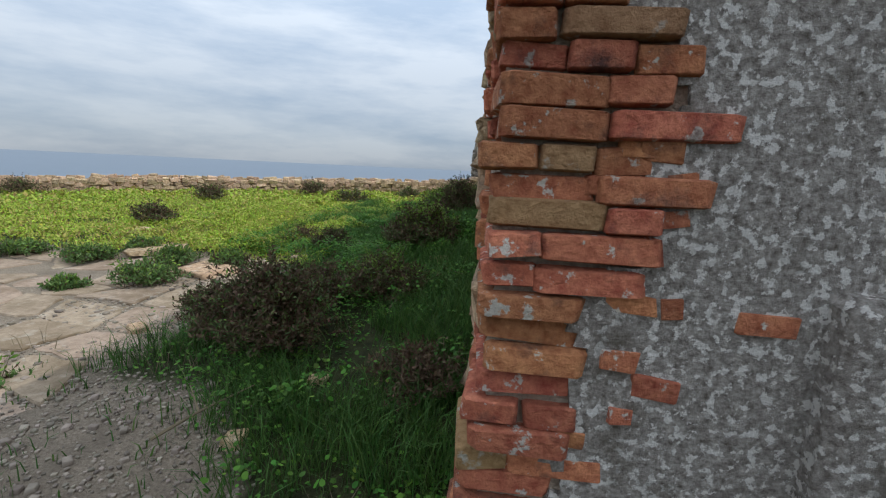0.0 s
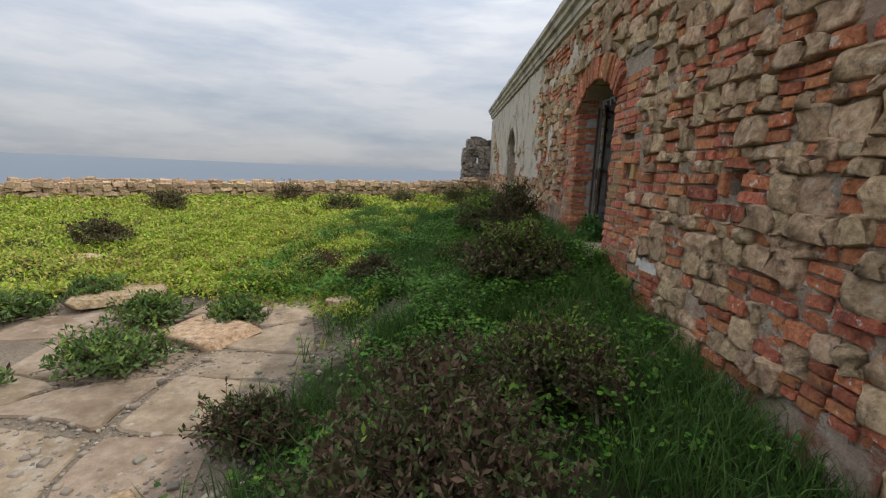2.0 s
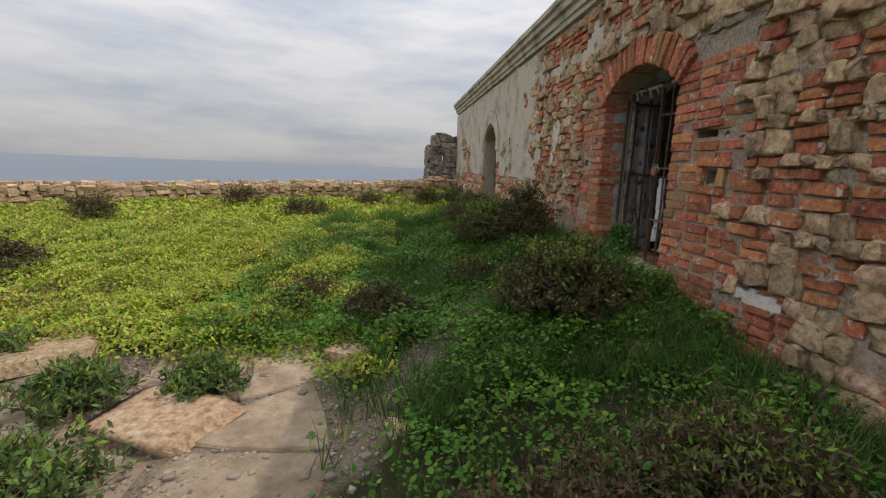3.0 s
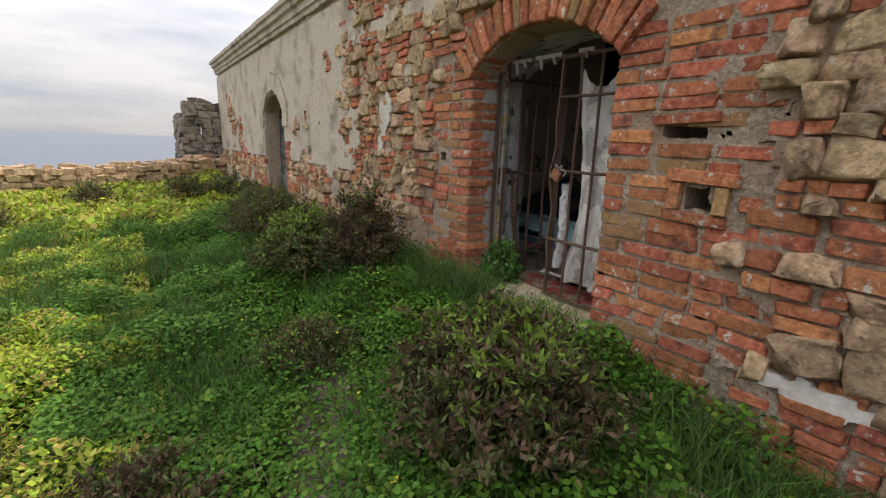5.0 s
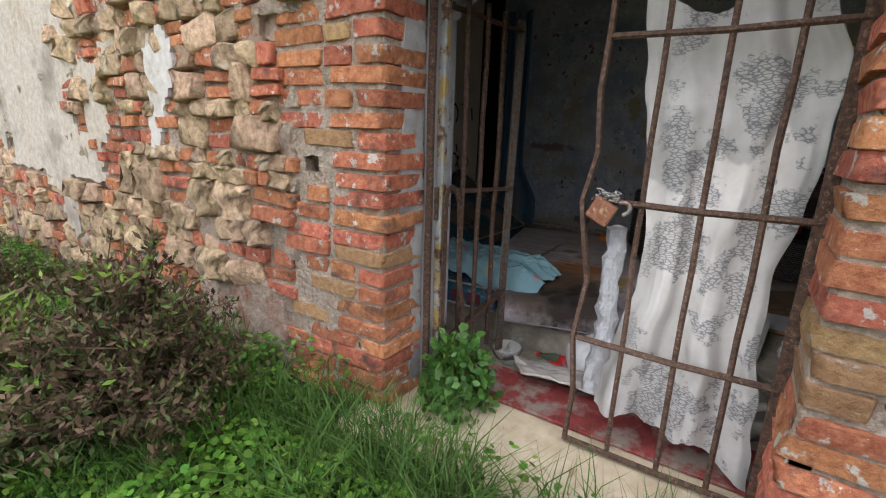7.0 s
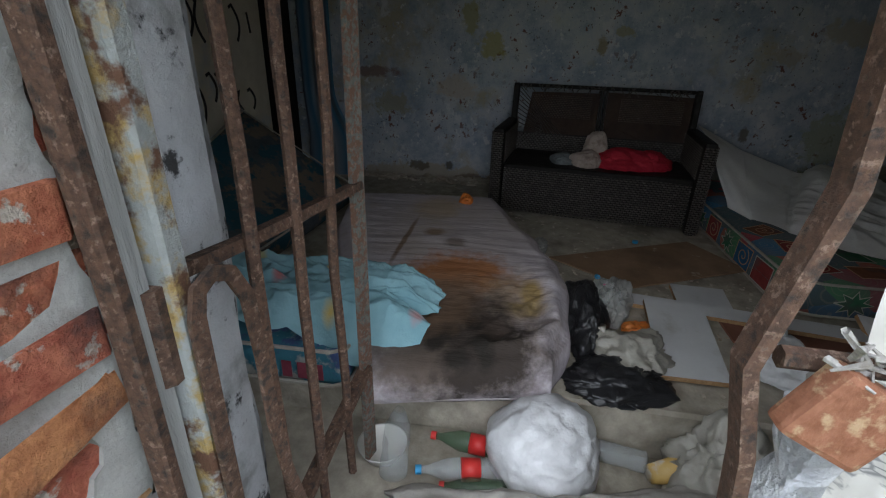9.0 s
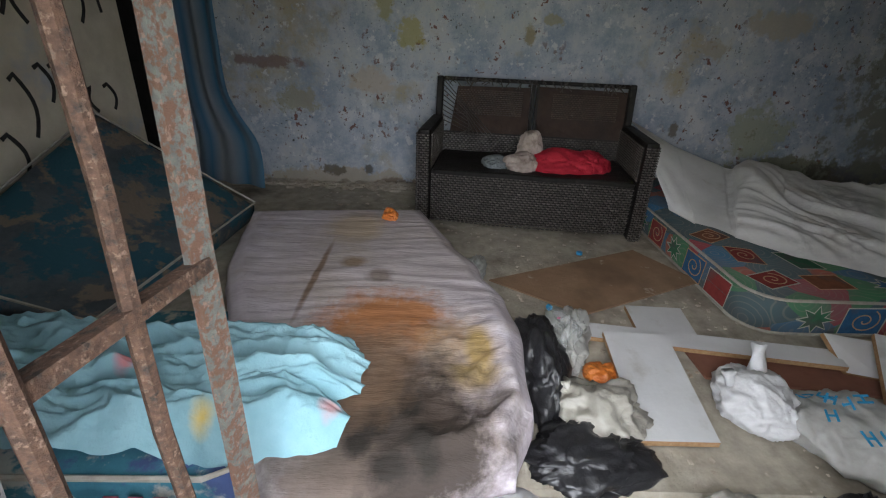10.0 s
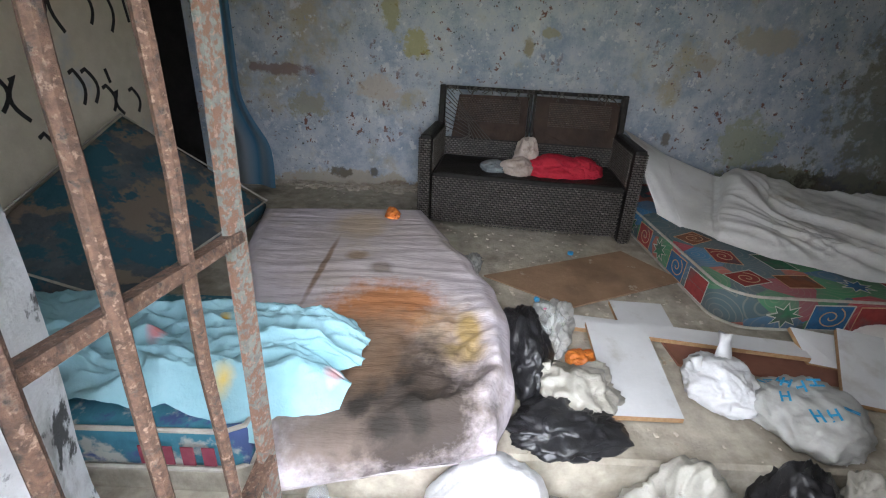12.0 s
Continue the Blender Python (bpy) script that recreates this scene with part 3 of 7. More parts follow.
# ---- facade wall with holes ----
def slab_with_gaps(bm, x0, x1, ys, zs, gap):
    """A wall between x0 and x1 over the grid ys, zs, open where gap(y, z) holds at a cell's middle."""
    ny, nz = len(ys) - 1, len(zs) - 1
    full = [[not gap((ys[i] + ys[i + 1]) / 2, (zs[k] + zs[k + 1]) / 2) for k in range(nz)] for i in range(ny)]
    cache = {}

    def vert(x, i, k):
        key = (x, i, k)
        if key not in cache:
            cache[key] = bm.verts.new((x, ys[i], zs[k]))
        return cache[key]

    for i in range(ny):
        for k in range(nz):
            if not full[i][k]:
                continue
            bm.faces.new([vert(x0, *c) for c in ((i, k), (i, k + 1), (i + 1, k + 1), (i + 1, k))])
            bm.faces.new([vert(x1, *c) for c in ((i, k), (i + 1, k), (i + 1, k + 1), (i, k + 1))])
            for di, dk, a, b in ((-1, 0, (i, k), (i, k + 1)), (1, 0, (i + 1, k + 1), (i + 1, k)), (0, -1, (i + 1, k), (i, k)), (0, 1, (i, k + 1), (i + 1, k + 1))):
                ii, kk = i + di, k + dk
                if not (0 <= ii < ny and 0 <= kk < nz and full[ii][kk]):
                    bm.faces.new([vert(x0, *a), vert(x1, *a), vert(x1, *b), vert(x0, *b)])


def facade_mesh(x0, x1, widen, holes):
    bm = bmesh.new()
    doors = [(d[0] - widen * 0.6, d[1] + widen, d[2], d[3], d[4]) for d in (DOOR, DOOR2)]
    ys, zs = {Y0, Y0 + 0.25, Y0 + 0.6, Y1}, {-0.4, 0.75, 1.2, TOP}
    for d in doors:
        ys |= {d[0], d[1]}
        zs |= {d[2], d[4]}
    for a, b, c, d in holes:
        ys |= {a, b}
        zs |= {c, d}
    slab_with_gaps(bm, x0, x1, sorted(ys), sorted(zs), lambda y, zz: any(d[0] < y < d[1] and d[2] < zz < d[4] for d in doors) or any(a < y < b and c < zz < e for a, b, c, e in holes))
    for d in doors:
        row = [d[0] + (d[1] - d[0]) * k / 16 for k in range(17)]
        for a, b in zip(row, row[1:]):
            pts = [(a, arch_z(d, a)), (b, arch_z(d, b)), (b, d[4]), (a, d[4])]
            f = [[bm.verts.new((x, yy, zz)) for yy, zz in pts] for x in (x0, x1)]
            bm.faces.new(f[0])
            bm.faces.new(f[1][::-1])
            for m in range(3):
                bm.faces.new((f[0][m], f[0][m + 1], f[1][m + 1], f[1][m]))
    for v in bm.verts:
        if x0 == 0.0 and v.co.x < 0.01:
            v.co.x += corner_set(v.co.y, v.co.z)
    return bm


wall_west = tagged(part("wall_west", facade_mesh(0.0, 0.22, 0.0, HOLES), M_MORTAR), "long ruined facade of rubble stone and red brick with patches of grey plaster", "wall", kind="structure")
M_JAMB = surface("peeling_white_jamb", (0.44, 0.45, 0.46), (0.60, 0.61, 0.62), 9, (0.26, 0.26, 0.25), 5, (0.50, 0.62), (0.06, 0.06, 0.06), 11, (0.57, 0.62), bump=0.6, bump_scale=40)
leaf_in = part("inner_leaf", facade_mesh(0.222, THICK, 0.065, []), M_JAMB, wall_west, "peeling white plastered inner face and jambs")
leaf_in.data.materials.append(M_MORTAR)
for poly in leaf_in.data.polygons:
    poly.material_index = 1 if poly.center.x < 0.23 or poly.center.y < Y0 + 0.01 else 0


M_CEMENT = surface("grey_cement", (0.24, 0.235, 0.22), (0.38, 0.37, 0.35), 22, (0.17, 0.155, 0.14), 6, (0.52, 0.68), (0.10, 0.095, 0.09), 25, (0.66, 0.70), bump=0.6, bump_scale=50)


def skin(name, us, ws, keep, place, material, parent, label, depth):
    """A ragged sheet of plaster with a rim: kept where keep(u, w) > 0; place(u, w, d) gives the point d deep."""
    nu, nw = len(us), len(ws)
    on = [[keep((us[i] + us[i + 1]) / 2, (ws[k] + ws[k + 1]) / 2) > 0 for k in range(nw - 1)] for i in range(nu - 1)]
    verts, faces, cache = [], [], {}

    def vert(i, k, d):
        if (i, k, d) not in cache:
            j = noise.noise_vector((us[i] * 19, ws[k] * 19, 2.2)) * 0.022
            cache[(i, k, d)] = len(verts)
            verts.append(place(us[i] + j.x, ws[k] + j.y, d + (0.008 * noise.noise((us[i] * 3, ws[k] * 3, 9)) if d else 0)))
        return cache[(i, k, d)]

    for i in range(nu - 1):
        for k in range(nw - 1):
            if not on[i][k]:
                continue
            faces.append([vert(*c, depth) for c in ((i, k), (i, k + 1), (i + 1, k + 1), (i + 1, k))])
            for di, dk, a, b in ((-1, 0, (i, k), (i, k + 1)), (1, 0, (i + 1, k + 1), (i + 1, k)), (0, -1, (i + 1, k), (i, k)), (0, 1, (i, k + 1), (i + 1, k + 1))):
                ii, kk = i + di, k + dk
                if not (0 <= ii < nu - 1 and 0 <= kk < nw - 1 and on[ii][kk]):
                    faces.append([vert(*a, 0), vert(*b, 0), vert(*b, depth), vert(*a, depth)])
    ob = new(name, mesh_of(name, verts, faces, material))
    ob.parent = parent
    return tagged(ob, label)


GY, GZ = [Y0 + 0.06 + 0.045 * k for k in range(371)], [0.3 + 0.045 * k for k in range(66)]
skin("plaster", GY, GZ, lambda y, zz: -1 if opening(y, zz, 0.03) or in_hole(y, zz) or brick_zone(y, zz) or ring(y, zz, DOOR, 0.27) else plastered(y, zz),
     lambda u, w, d: (corner_set(u, w) - d, u, w), M_PLASTER, wall_west, "grey-white weathered plaster with ragged edges", 0.034)
skin("render", GY, GZ, lambda y, zz: -1 if opening(y, zz, 0.03) or in_hole(y, zz) else min(rendered(y, zz), 0.05 - plastered(y, zz)),
     lambda u, w, d: (corner_set(u, w) - d, u, w), M_PINK, wall_west, "pinkish crumbling render at the wall's foot", 0.026)
M_WHITEPATCH = surface("white_plaster_patch", (0.44, 0.41, 0.37), (0.64, 0.61, 0.56), 24, (0.34, 0.28, 0.22), 7, (0.55, 0.7), bump=0.6, bump_scale=60)
skin("white_patch", [5.8 + 0.018 * k for k in range(56)], [0.6 + 0.018 * k for k in range(40)], lambda y, zz: 0.12 - abs(y - 6.25) * 0.75 - abs(zz - 0.93 + (y - 6.3) * -0.12) * 2.6 + 0.2 * fbm(y, zz, 5),
     lambda u, w, d: (-d, u, w), M_WHITEPATCH, wall_west, "flaking white plaster patch", 0.036)
skin("white_patch", [9.5 + 0.03 * k for k in range(24)], [1.5 + 0.03 * k for k in range(30)], lambda y, zz: 0.16 - abs(y - 9.83 + (zz - 1.9) * 0.25) * 1.9 - max(0, abs(zz - 1.92) - 0.22) * 2.5 + 0.12 * fbm(y, zz, 5),
     lambda u, w, d: (-d, u, w), M_WHITEPATCH, wall_west, "flaking white plaster patch", 0.045)


def plaster_band(y, zz):
    """Over 0 on the raised plaster band round the second doorway's head."""
    c, h = (DOOR2[0] + DOOR2[1]) / 2, (DOOR2[1] - DOOR2[0]) / 2
    r = math.hypot(y - c, (zz - 2.0) * 1.15)
    return min(r - h - 0.01, h + 0.30 - r + 0.05 * fbm(y, zz, 4)) if zz > 1.95 and not opening(y, zz, 0.015) else -1


skin("plaster_band", [13.0 + 0.03 * k for k in range(58)], [1.9 + 0.03 * k for k in range(34)], plaster_band, lambda u, w, d: (-d, u, w), M_PLASTER, wall_west, "raised grey plaster band round the arch", 0.055)


def smeared(u, w):
    """How far the mortar stands out over the stones, in metres: lumpy, with hollows."""
    return max(0.004, 0.010 + 0.028 * fbm(u, w, 3.4) + 0.022 * fbm(u + 20, w, 10.0) + 0.012 * noise.noise((u * 40, w * 40, 2)))


FY, FZ = [Y0 + 0.05 + 0.028 * k for k in range(372)], [0.35 + 0.028 * k for k in range(105)]
skin("pointing", FY, FZ, lambda y, zz: -1 if opening(y, zz, 0.05) or in_hole(y, zz) or brick_zone(y, zz) or ring(y, zz, DOOR, 0.27) else 1,
     lambda u, w, d: (corner_set(u, w) - (smeared(u, w) * (0.1 + 0.9 * smooth_step(Y0 + 0.22, Y0 + 0.4, u)) if d else 0.0), u, w), M_MORTAR, wall_west, "lumpy smeared mortar between the stones", 0.02)


def joint_depth(u, w):
    """Mortar in the brickwork: nearly flush, smeared over the bricks in places."""
    return max(0.0, 0.006 + 0.006 * fbm(u, w, 4.0) + 0.009 * fbm(u + 9, w, 16.0) + 0.006 * noise.noise((u * 60, w * 60, 1)))


for lo, hi in ((6.45, DOOR[0] - 0.008), (DOOR[1] + 0.008, 9.3)):
    n = int((hi - lo) / 0.02)
    skin("joint_mortar", [lo + (hi - lo) * k / n for k in range(n + 1)], [0.42 + 0.02 * k for k in range(106)], lambda y, zz: -1 if in_hole(y, zz) or opening(y, zz, 0.012) or ring(y, zz, DOOR, 0.27) or not brick_zone(y, zz) else 1,
         lambda u, w, d: (-joint_depth(u, w) if d else 0.0, u, w), M_MORTAR, wall_west, "pale mortar smeared in the brick joints", 0.012)
skin("cement", [0.055 + 0.012 * k for k in range(14)], [1.42 + 0.02 * k for k in range(48)], lambda x, zz: min(x - 0.085 - 0.03 * fbm(zz, x, 6), zz - 1.52 - 0.10 * noise.noise((x * 30, 2, 4)), 2.36 - zz),
     lambda u, w, d: (u, DOOR[1] + 0.012 - d, w), M_CEMENT, wall_west, "smooth grey cement patched on the reveal", 0.022)
skin("cement", [0.13 + 0.012 * k for k in range(8)], [0.83 + 0.02 * k for k in range(36)], lambda x, zz: x - 0.155 - 0.02 * fbm(zz, x, 8),
     lambda u, w, d: (u, DOOR[1] + 0.012 - d, w), M_CEMENT, wall_west, "smooth grey cement patched on the reveal", 0.020)
GX = [0.07 + 0.025 * k for k in range(110)]


def end_plaster(x, zz):
    return (x - 0.20 - 0.08 * noise.noise((zz * 2.3, 3, 3)) - 0.10 * fbm(x, zz, 5) - 0.05 * fbm(x, zz, 15) - (0.12 if 1.35 < zz < 1.85 else 0)) if zz > 0.2 else -1


wall_south = tagged(part("wall_south", box(THICK + 0.002, X1, Y0, Y0 + 0.5, -0.4, TOP), M_LICHEN), "end wall of lichen-grey plaster with worn brick quoins", "wall", kind="structure")
skin("plaster", GX, [0.1 + 0.025 * k for k in range(126)], end_plaster, lambda u, w, d: (u, Y0 - d, w), M_LICHEN, wall_south, "grey plaster spotted with pale lichen", 0.02)
skin("joint_mortar", [0.012 + 0.02 * k for k in range(29)], [0.1 + 0.02 * k for k in range(158)], lambda x, zz: 0.04 - end_plaster(x, zz),
     lambda u, w, d: (u, Y0 - 0.002 - 0.7 * joint_depth(u, w) if d else Y0, w), M_MORTAR, wall_south, "crumbling mortar between the quoins", 0.012)
part("pilaster", box(0.68, 1.5, Y0 - 0.10, Y0 + 0.01, 0.0, 1.36, bevel=0.025, cuts=3, rough=0.02), M_LICHEN, wall_south, "stubby dark plastered pilaster")

# ---- cornice ----
def cornice():
    prof = [(0.0, 0.0), (-0.05, 0.005), (-0.055, 0.06), (-0.08, 0.07), (-0.085, 0.14), (-0.13, 0.16), (-0.135, 0.22), (-0.17, 0.24), (-0.175, 0.30), (-0.12, 0.335), (0.1, 0.36), (0.1, 0.0)]
    ys = [Y0 - 0.12] + [Y0 + 0.3 * k for k in range(1, 56)] + [Y1 + 0.05]
    verts = [(x + 0.012 * noise.noise((y * 1.9, k, 1)), y, TOP + 0.002 + zz + 0.014 * noise.noise((y * 1.3, k * 2, 5))) for y in ys for k, (x, zz) in enumerate(prof)]
    n = len(prof)
    faces = [(a * n + k, a * n + (k + 1) % n, (a + 1) * n + (k + 1) % n, (a + 1) * n + k) for a in range(len(ys) - 1) for k in range(n)]
    faces += [tuple(range(n))[::-1], tuple((len(ys) - 1) * n + k for k in range(n))]
    return mesh_of("cornice", verts, faces, M_PLASTER)


tagged(new("cornice", cornice()), "weathered moulded cornice along the roofline", "cornice", kind="structure")
sill = part("sill", box(-0.16, 0.50, DOOR[0] - 0.02, DOOR[1] + 0.10, 0.50, 0.815, bevel=0.02, cuts=4, rough=0.012), surface("sandstone_sill", (0.36, 0.29, 0.19), (0.50, 0.42, 0.30), 11, (0.24, 0.19, 0.12), 4, (0.5, 0.68), bump=0.5, bump_scale=40), wall_west, "worn ochre stone sill")



def splay():
    """The doorway's splayed reveal: the wall thickens past the gate towards the room."""
    bm = bmesh.new()
    n, zs = 8, [0.3 + 0.1 * k for k in range(30)]
    line = [(0.285 + 0.445 * k / n, 8.497 + 0.213 * k / n) for k in range(n + 1)] + [(0.73, 9.25), (0.73, 9.855)]
    grid = [[bm.verts.new((x + 0.010 * noise.noise((z * 4, k, 3)) * (k > 0), y + 0.012 * noise.noise((z * 3, k * 0.6, 7)), z)) for k, (x, y) in enumerate(line)] for z in zs]
    for a, b in zip(grid, grid[1:]):
        for k in range(len(line) - 1):
            bm.faces.new((a[k], a[k + 1], b[k + 1], b[k]))
    for row in (grid[0], grid[-1]):
        back = bm.verts.new((0.525, 9.855, row[0].co.z))
        corner = bm.verts.new((0.285, 8.60, row[0].co.z))
        bm.faces.new(row + [back, corner])
    return bm


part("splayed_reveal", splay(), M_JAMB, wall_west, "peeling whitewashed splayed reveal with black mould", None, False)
wall_east = tagged(part("wall_east", box(3.62, 3.9, Y0 + 0.502, 9.92, -0.4, TOP), M_ROOMWALL), "peeling blue and white plastered back wall of the room", "wall", kind="structure")
wall_rear = tagged(part("wall_rear", box(X1 - 0.3, X1, Y0 + 0.502, Y1, -0.4, TOP), M_PLASTER), "plain rear wall of the building", "wall", kind="structure")
wall_north = tagged(part("wall_north", box(THICK + 0.002, X1 - 0.302, Y1 - 0.4, Y1, -0.4, TOP), M_PLASTER), "plain far end wall of the building", "wall", kind="structure")
roof = tagged(part("roof", box(0.104, X1, Y0, Y1, TOP + 0.30, TOP + 0.40), M_PLASTER), "flat weathered roof slab", "roof", kind="structure")
ceiling = tagged(part("ceiling", box(0.104, X1, Y0 + 0.004, Y1 - 0.004, TOP + 0.002, TOP + 0.298), M_CREAM), "dirty plastered ceiling", "ceiling", kind="structure")
wall_side = tagged(part("wall_side", box(THICK + 0.002, 3.06, 9.86, 10.02, -0.4, TOP - 0.002), M_CREAM), "cream side wall with black scrawled paint", "wall", kind="structure")
# near-black base colour paints in the deep shade beyond the inner doorway
M_PASSAGE_SHADE = surface("passage_shade_plaster", (0.010, 0.009, 0.008), (0.022, 0.020, 0.018), 9, bump=0.4)
wall_passage = tagged(part("wall_passage", box(THICK + 0.002, X1 - 0.302, 12.0, 12.2, -0.4, TOP - 0.002), M_PASSAGE_SHADE), "wall past the inner doorway, coloured near-black for its shade", "wall", kind="structure")
# added wall: keeps the paler rear wall out of the doorway's black gap
wall_passage_side = tagged(part("wall_passage_side", box(3.62, 3.9, 9.924, 11.998, -0.4, TOP - 0.002), M_PASSAGE_SHADE), "added side wall past the inner doorway, coloured near-black for shade", "wall", kind="structure")
wall_room_end = tagged(part("wall_room_end", box(THICK + 0.002, 3.618, 3.3, 3.45, -0.4, TOP - 0.002), M_ROOMWALL), "stained end wall of the room", "wall", kind="structure")
floor = tagged(part("floor", box(1.06, 3.618, 3.452, 11.998, 0.3, FLOOR, bevel=0.012), M_CONCRETE), "dirty raised concrete floor with a worn step edge", "floor", kind="structure")
floor_low = tagged(part("floor_low", box(THICK + 0.002, 1.058, 3.452, 11.998, 0.3, FLOOR - 0.19), M_CONCRETE), "lower strip of concrete floor behind the threshold", "floor", kind="structure")
floor_rear = tagged(part("floor_rear", box(THICK + 0.002, X1 - 0.302, 12.202, Y1 - 0.402, 0.2, 0.5), M_CONCRETE), "bare floor of the second room", "floor", kind="structure")


# ---- ruined hut and parapet ----
def rubble_face(h, a, b, z0, z1, step=0.16, off=0.06):
    """Fills a heap with stones along the face from a to b."""
    d = Vector(b) - Vector(a)
    L, nrm = d.length, Vector((d.y, -d.x)).normalized()
    zz = z0
    while zz < z1:
        row = rng.uniform(0.7, 1.2) * step
        s = 0.0
        while s < L:
            w = row * rng.uniform(1.0, 2.2)
            p = Vector(a) + d * min((s + w / 2) / L, 1.0) + nrm * (rng.uniform(-0.02, 0.02))
            if rng.random() < 0.92:
                h.add(rng.randrange(len(STONES)), block_pose((p.x, p.y, zz + row / 2), (w * 1.02, 0.2, row * 1.03), (rng.uniform(-6, 6), rng.uniform(-8, 8), math.degrees(math.atan2(d.y, d.x)) + rng.uniform(-6, 6))), 0 if rng.random() < 0.8 else 1)
            s += w
        zz += row


M_HUT = surface("dark_grey_stone", (0.15, 0.125, 0.10), (0.36, 0.31, 0.26), 20, (0.09, 0.08, 0.07), 6, (0.5, 0.66), (0.22, 0.14, 0.10), 5, (0.58, 0.7), bump=1.0, bump_scale=30, bump_dist=0.03, vary=0.25, island=True)


def hut():
    h = base("stone_hut", pose(-0.5, 19.4, 0), "small roofless stone hut with a slit window", "hut")
    m = pose(0.5, -19.4, 0)
    front = join(box(-0.86, -0.56, 19.2, 19.5, 0.2, 2.42), box(-0.56, -0.44, 19.2, 19.5, 0.2, 1.72), box(-0.56, -0.44, 19.2, 19.5, 1.98, 2.52), box(-0.44, 0.6, 19.2, 19.5, 0.2, 2.5))
    part("front_wall", front, M_HUT, h, "", m)
    part("side_wall", box(-0.86, -0.62, 19.502, 21.0, 0.2, 2.3), M_HUT, h, "", m)
    part("back_wall", box(-0.618, 0.6, 20.75, 21.0, 0.2, 1.35), M_HUT, h, "", m)
    hp = Heap()
    rubble_face(hp, (-0.88, 19.2), (-0.60, 19.2), 0.5, 2.44, 0.15)
    rubble_face(hp, (-0.42, 19.2), (0.3, 19.2), 0.5, 2.55, 0.15)
    rubble_face(hp, (-0.58, 19.2), (-0.42, 19.2), 0.5, 1.62, 0.15)
    rubble_face(hp, (-0.58, 19.2), (-0.42, 19.2), 2.05, 2.55, 0.15)
    rubble_face(hp, (-0.86, 21.0), (-0.86, 19.2), 0.4, 2.3, 0.16)
    for k in range(9):
        hp.add(rng.randrange(14), block_pose((-0.76 + 0.15 * k, 19.33, 2.54 + 0.05 * math.sin(k * 1.1) + (0.04 if 1 <= k < 4 else 0)), (0.2, 0.3, 0.14), (0, rng.uniform(-15, 15), rng.uniform(-20, 20))))
    ob = hp.link("rubble", [M_HUT, M_HUT], h, "grey rubble facing")
    ob.matrix_basis = m
    return h


hut()
PARAPET = [(0.3, 19.0), (-1.6, 18.4), (-5.1, 17.2), (-10.5, 14.6), (-18.0, 10.4), (-30.0, 3.0)]


def parapet():
    par = base("parapet", pose(-6, 16, 0.4), "low crumbling parapet of rubble stone and brick", "wall", kind="structure")
    inv = pose(6, -16, -0.4)
    hp, cores = Heap(), None
    for (ax, ay), (bx, by) in zip(PARAPET, PARAPET[1:]):
        d = Vector((bx - ax, by - ay))
        n = max(2, int(d.length / 0.5))
        for k in range(n):
            px, py = ax + d.x * (k + 0.5) / n, ay + d.y * (k + 0.5) / n
            g = ground(px, py)
            bm = box(-0.28, 0.28, -0.17, 0.17, -0.5, 0.42 + 0.05 * noise.noise((px, py, 1)))
            bmesh.ops.transform(bm, verts=bm.verts, matrix=pose(px, py, g, 0, 0, math.degrees(math.atan2(d.y, d.x))))
            cores = bm if cores is None else join(cores, bm)
            if px > -16:
                for zz in (0.02, 0.15, 0.27, 0.38, 0.455):
                    for j in range(3):
                        if zz > 0.45 and rng.random() < 0.10:
                            continue
                        q = (k + (j + rng.random() * 0.6) / 3) / n
                        off = Vector((d.y, -d.x)).normalized() * (0.17 if zz < 0.45 else rng.uniform(-0.15, 0.15))
                        if off.y > 0 and zz < 0.45:
                            off = -off
                        hp.add(rng.randrange(14), block_pose((ax + d.x * q + off.x, ay + d.y * q + off.y, g + zz + rng.uniform(-0.02, 0.03)), (rng.uniform(0.14, 0.3), rng.uniform(0.14, 0.24), rng.uniform(0.09, 0.17)),
                               (rng.uniform(-12, 12), rng.uniform(-12, 12), math.degrees(math.atan2(d.y, d.x)) + rng.uniform(-15, 15))), 0)
    part("core", cores, M_MORTAR, par, "", inv)
    hp.link("rubble", [M_STUFF, M_HEAP_BRICK], par, "loose rubble facing").matrix_basis = inv


parapet()

# ---- plants, paving and stones outdoors ----
M_GRASS = surface("grass", (0.035, 0.085, 0.016), (0.085, 0.165, 0.034), 3, (0.15, 0.16, 0.06), 0.9, (0.60, 0.76), rough=0.7, bump=0, vary=0.4, island=True, through_light=0.25)
M_CLOVER = surface("clover", (0.04, 0.12, 0.012), (0.10, 0.225, 0.022), 3, (0.17, 0.25, 0.035), 0.8, (0.56, 0.70), rough=0.65, bump=0, vary=0.4, island=True, through_light=0.28)
M_MEADOW = surface("meadow_leaves", (0.20, 0.33, 0.024), (0.35, 0.46, 0.044), 2, (0.38, 0.27, 0.09), 0.9, (0.48, 0.60), (0.30, 0.31, 0.05), 1.7, (0.54, 0.70), rough=0.65, bump=0, vary=0.4, island=True, through_light=0.3)
M_DRY = surface("dry_stalks", (0.13, 0.10, 0.065), (0.24, 0.19, 0.12), 6, rough=0.9, bump=0, vary=0.3, island=True)
M_TWIG = surface("twigs", (0.045, 0.028, 0.018), (0.13, 0.085, 0.05), 8, rough=0.9, bump=0, vary=0.3, island=True)
M_SHRUB = surface("shrub_leaves", (0.045, 0.08, 0.02), (0.11, 0.15, 0.045), 5, (0.13, 0.07, 0.045), 3.0, (0.5, 0.62), rough=0.6, bump=0, vary=0.4, island=True, through_light=0.2)
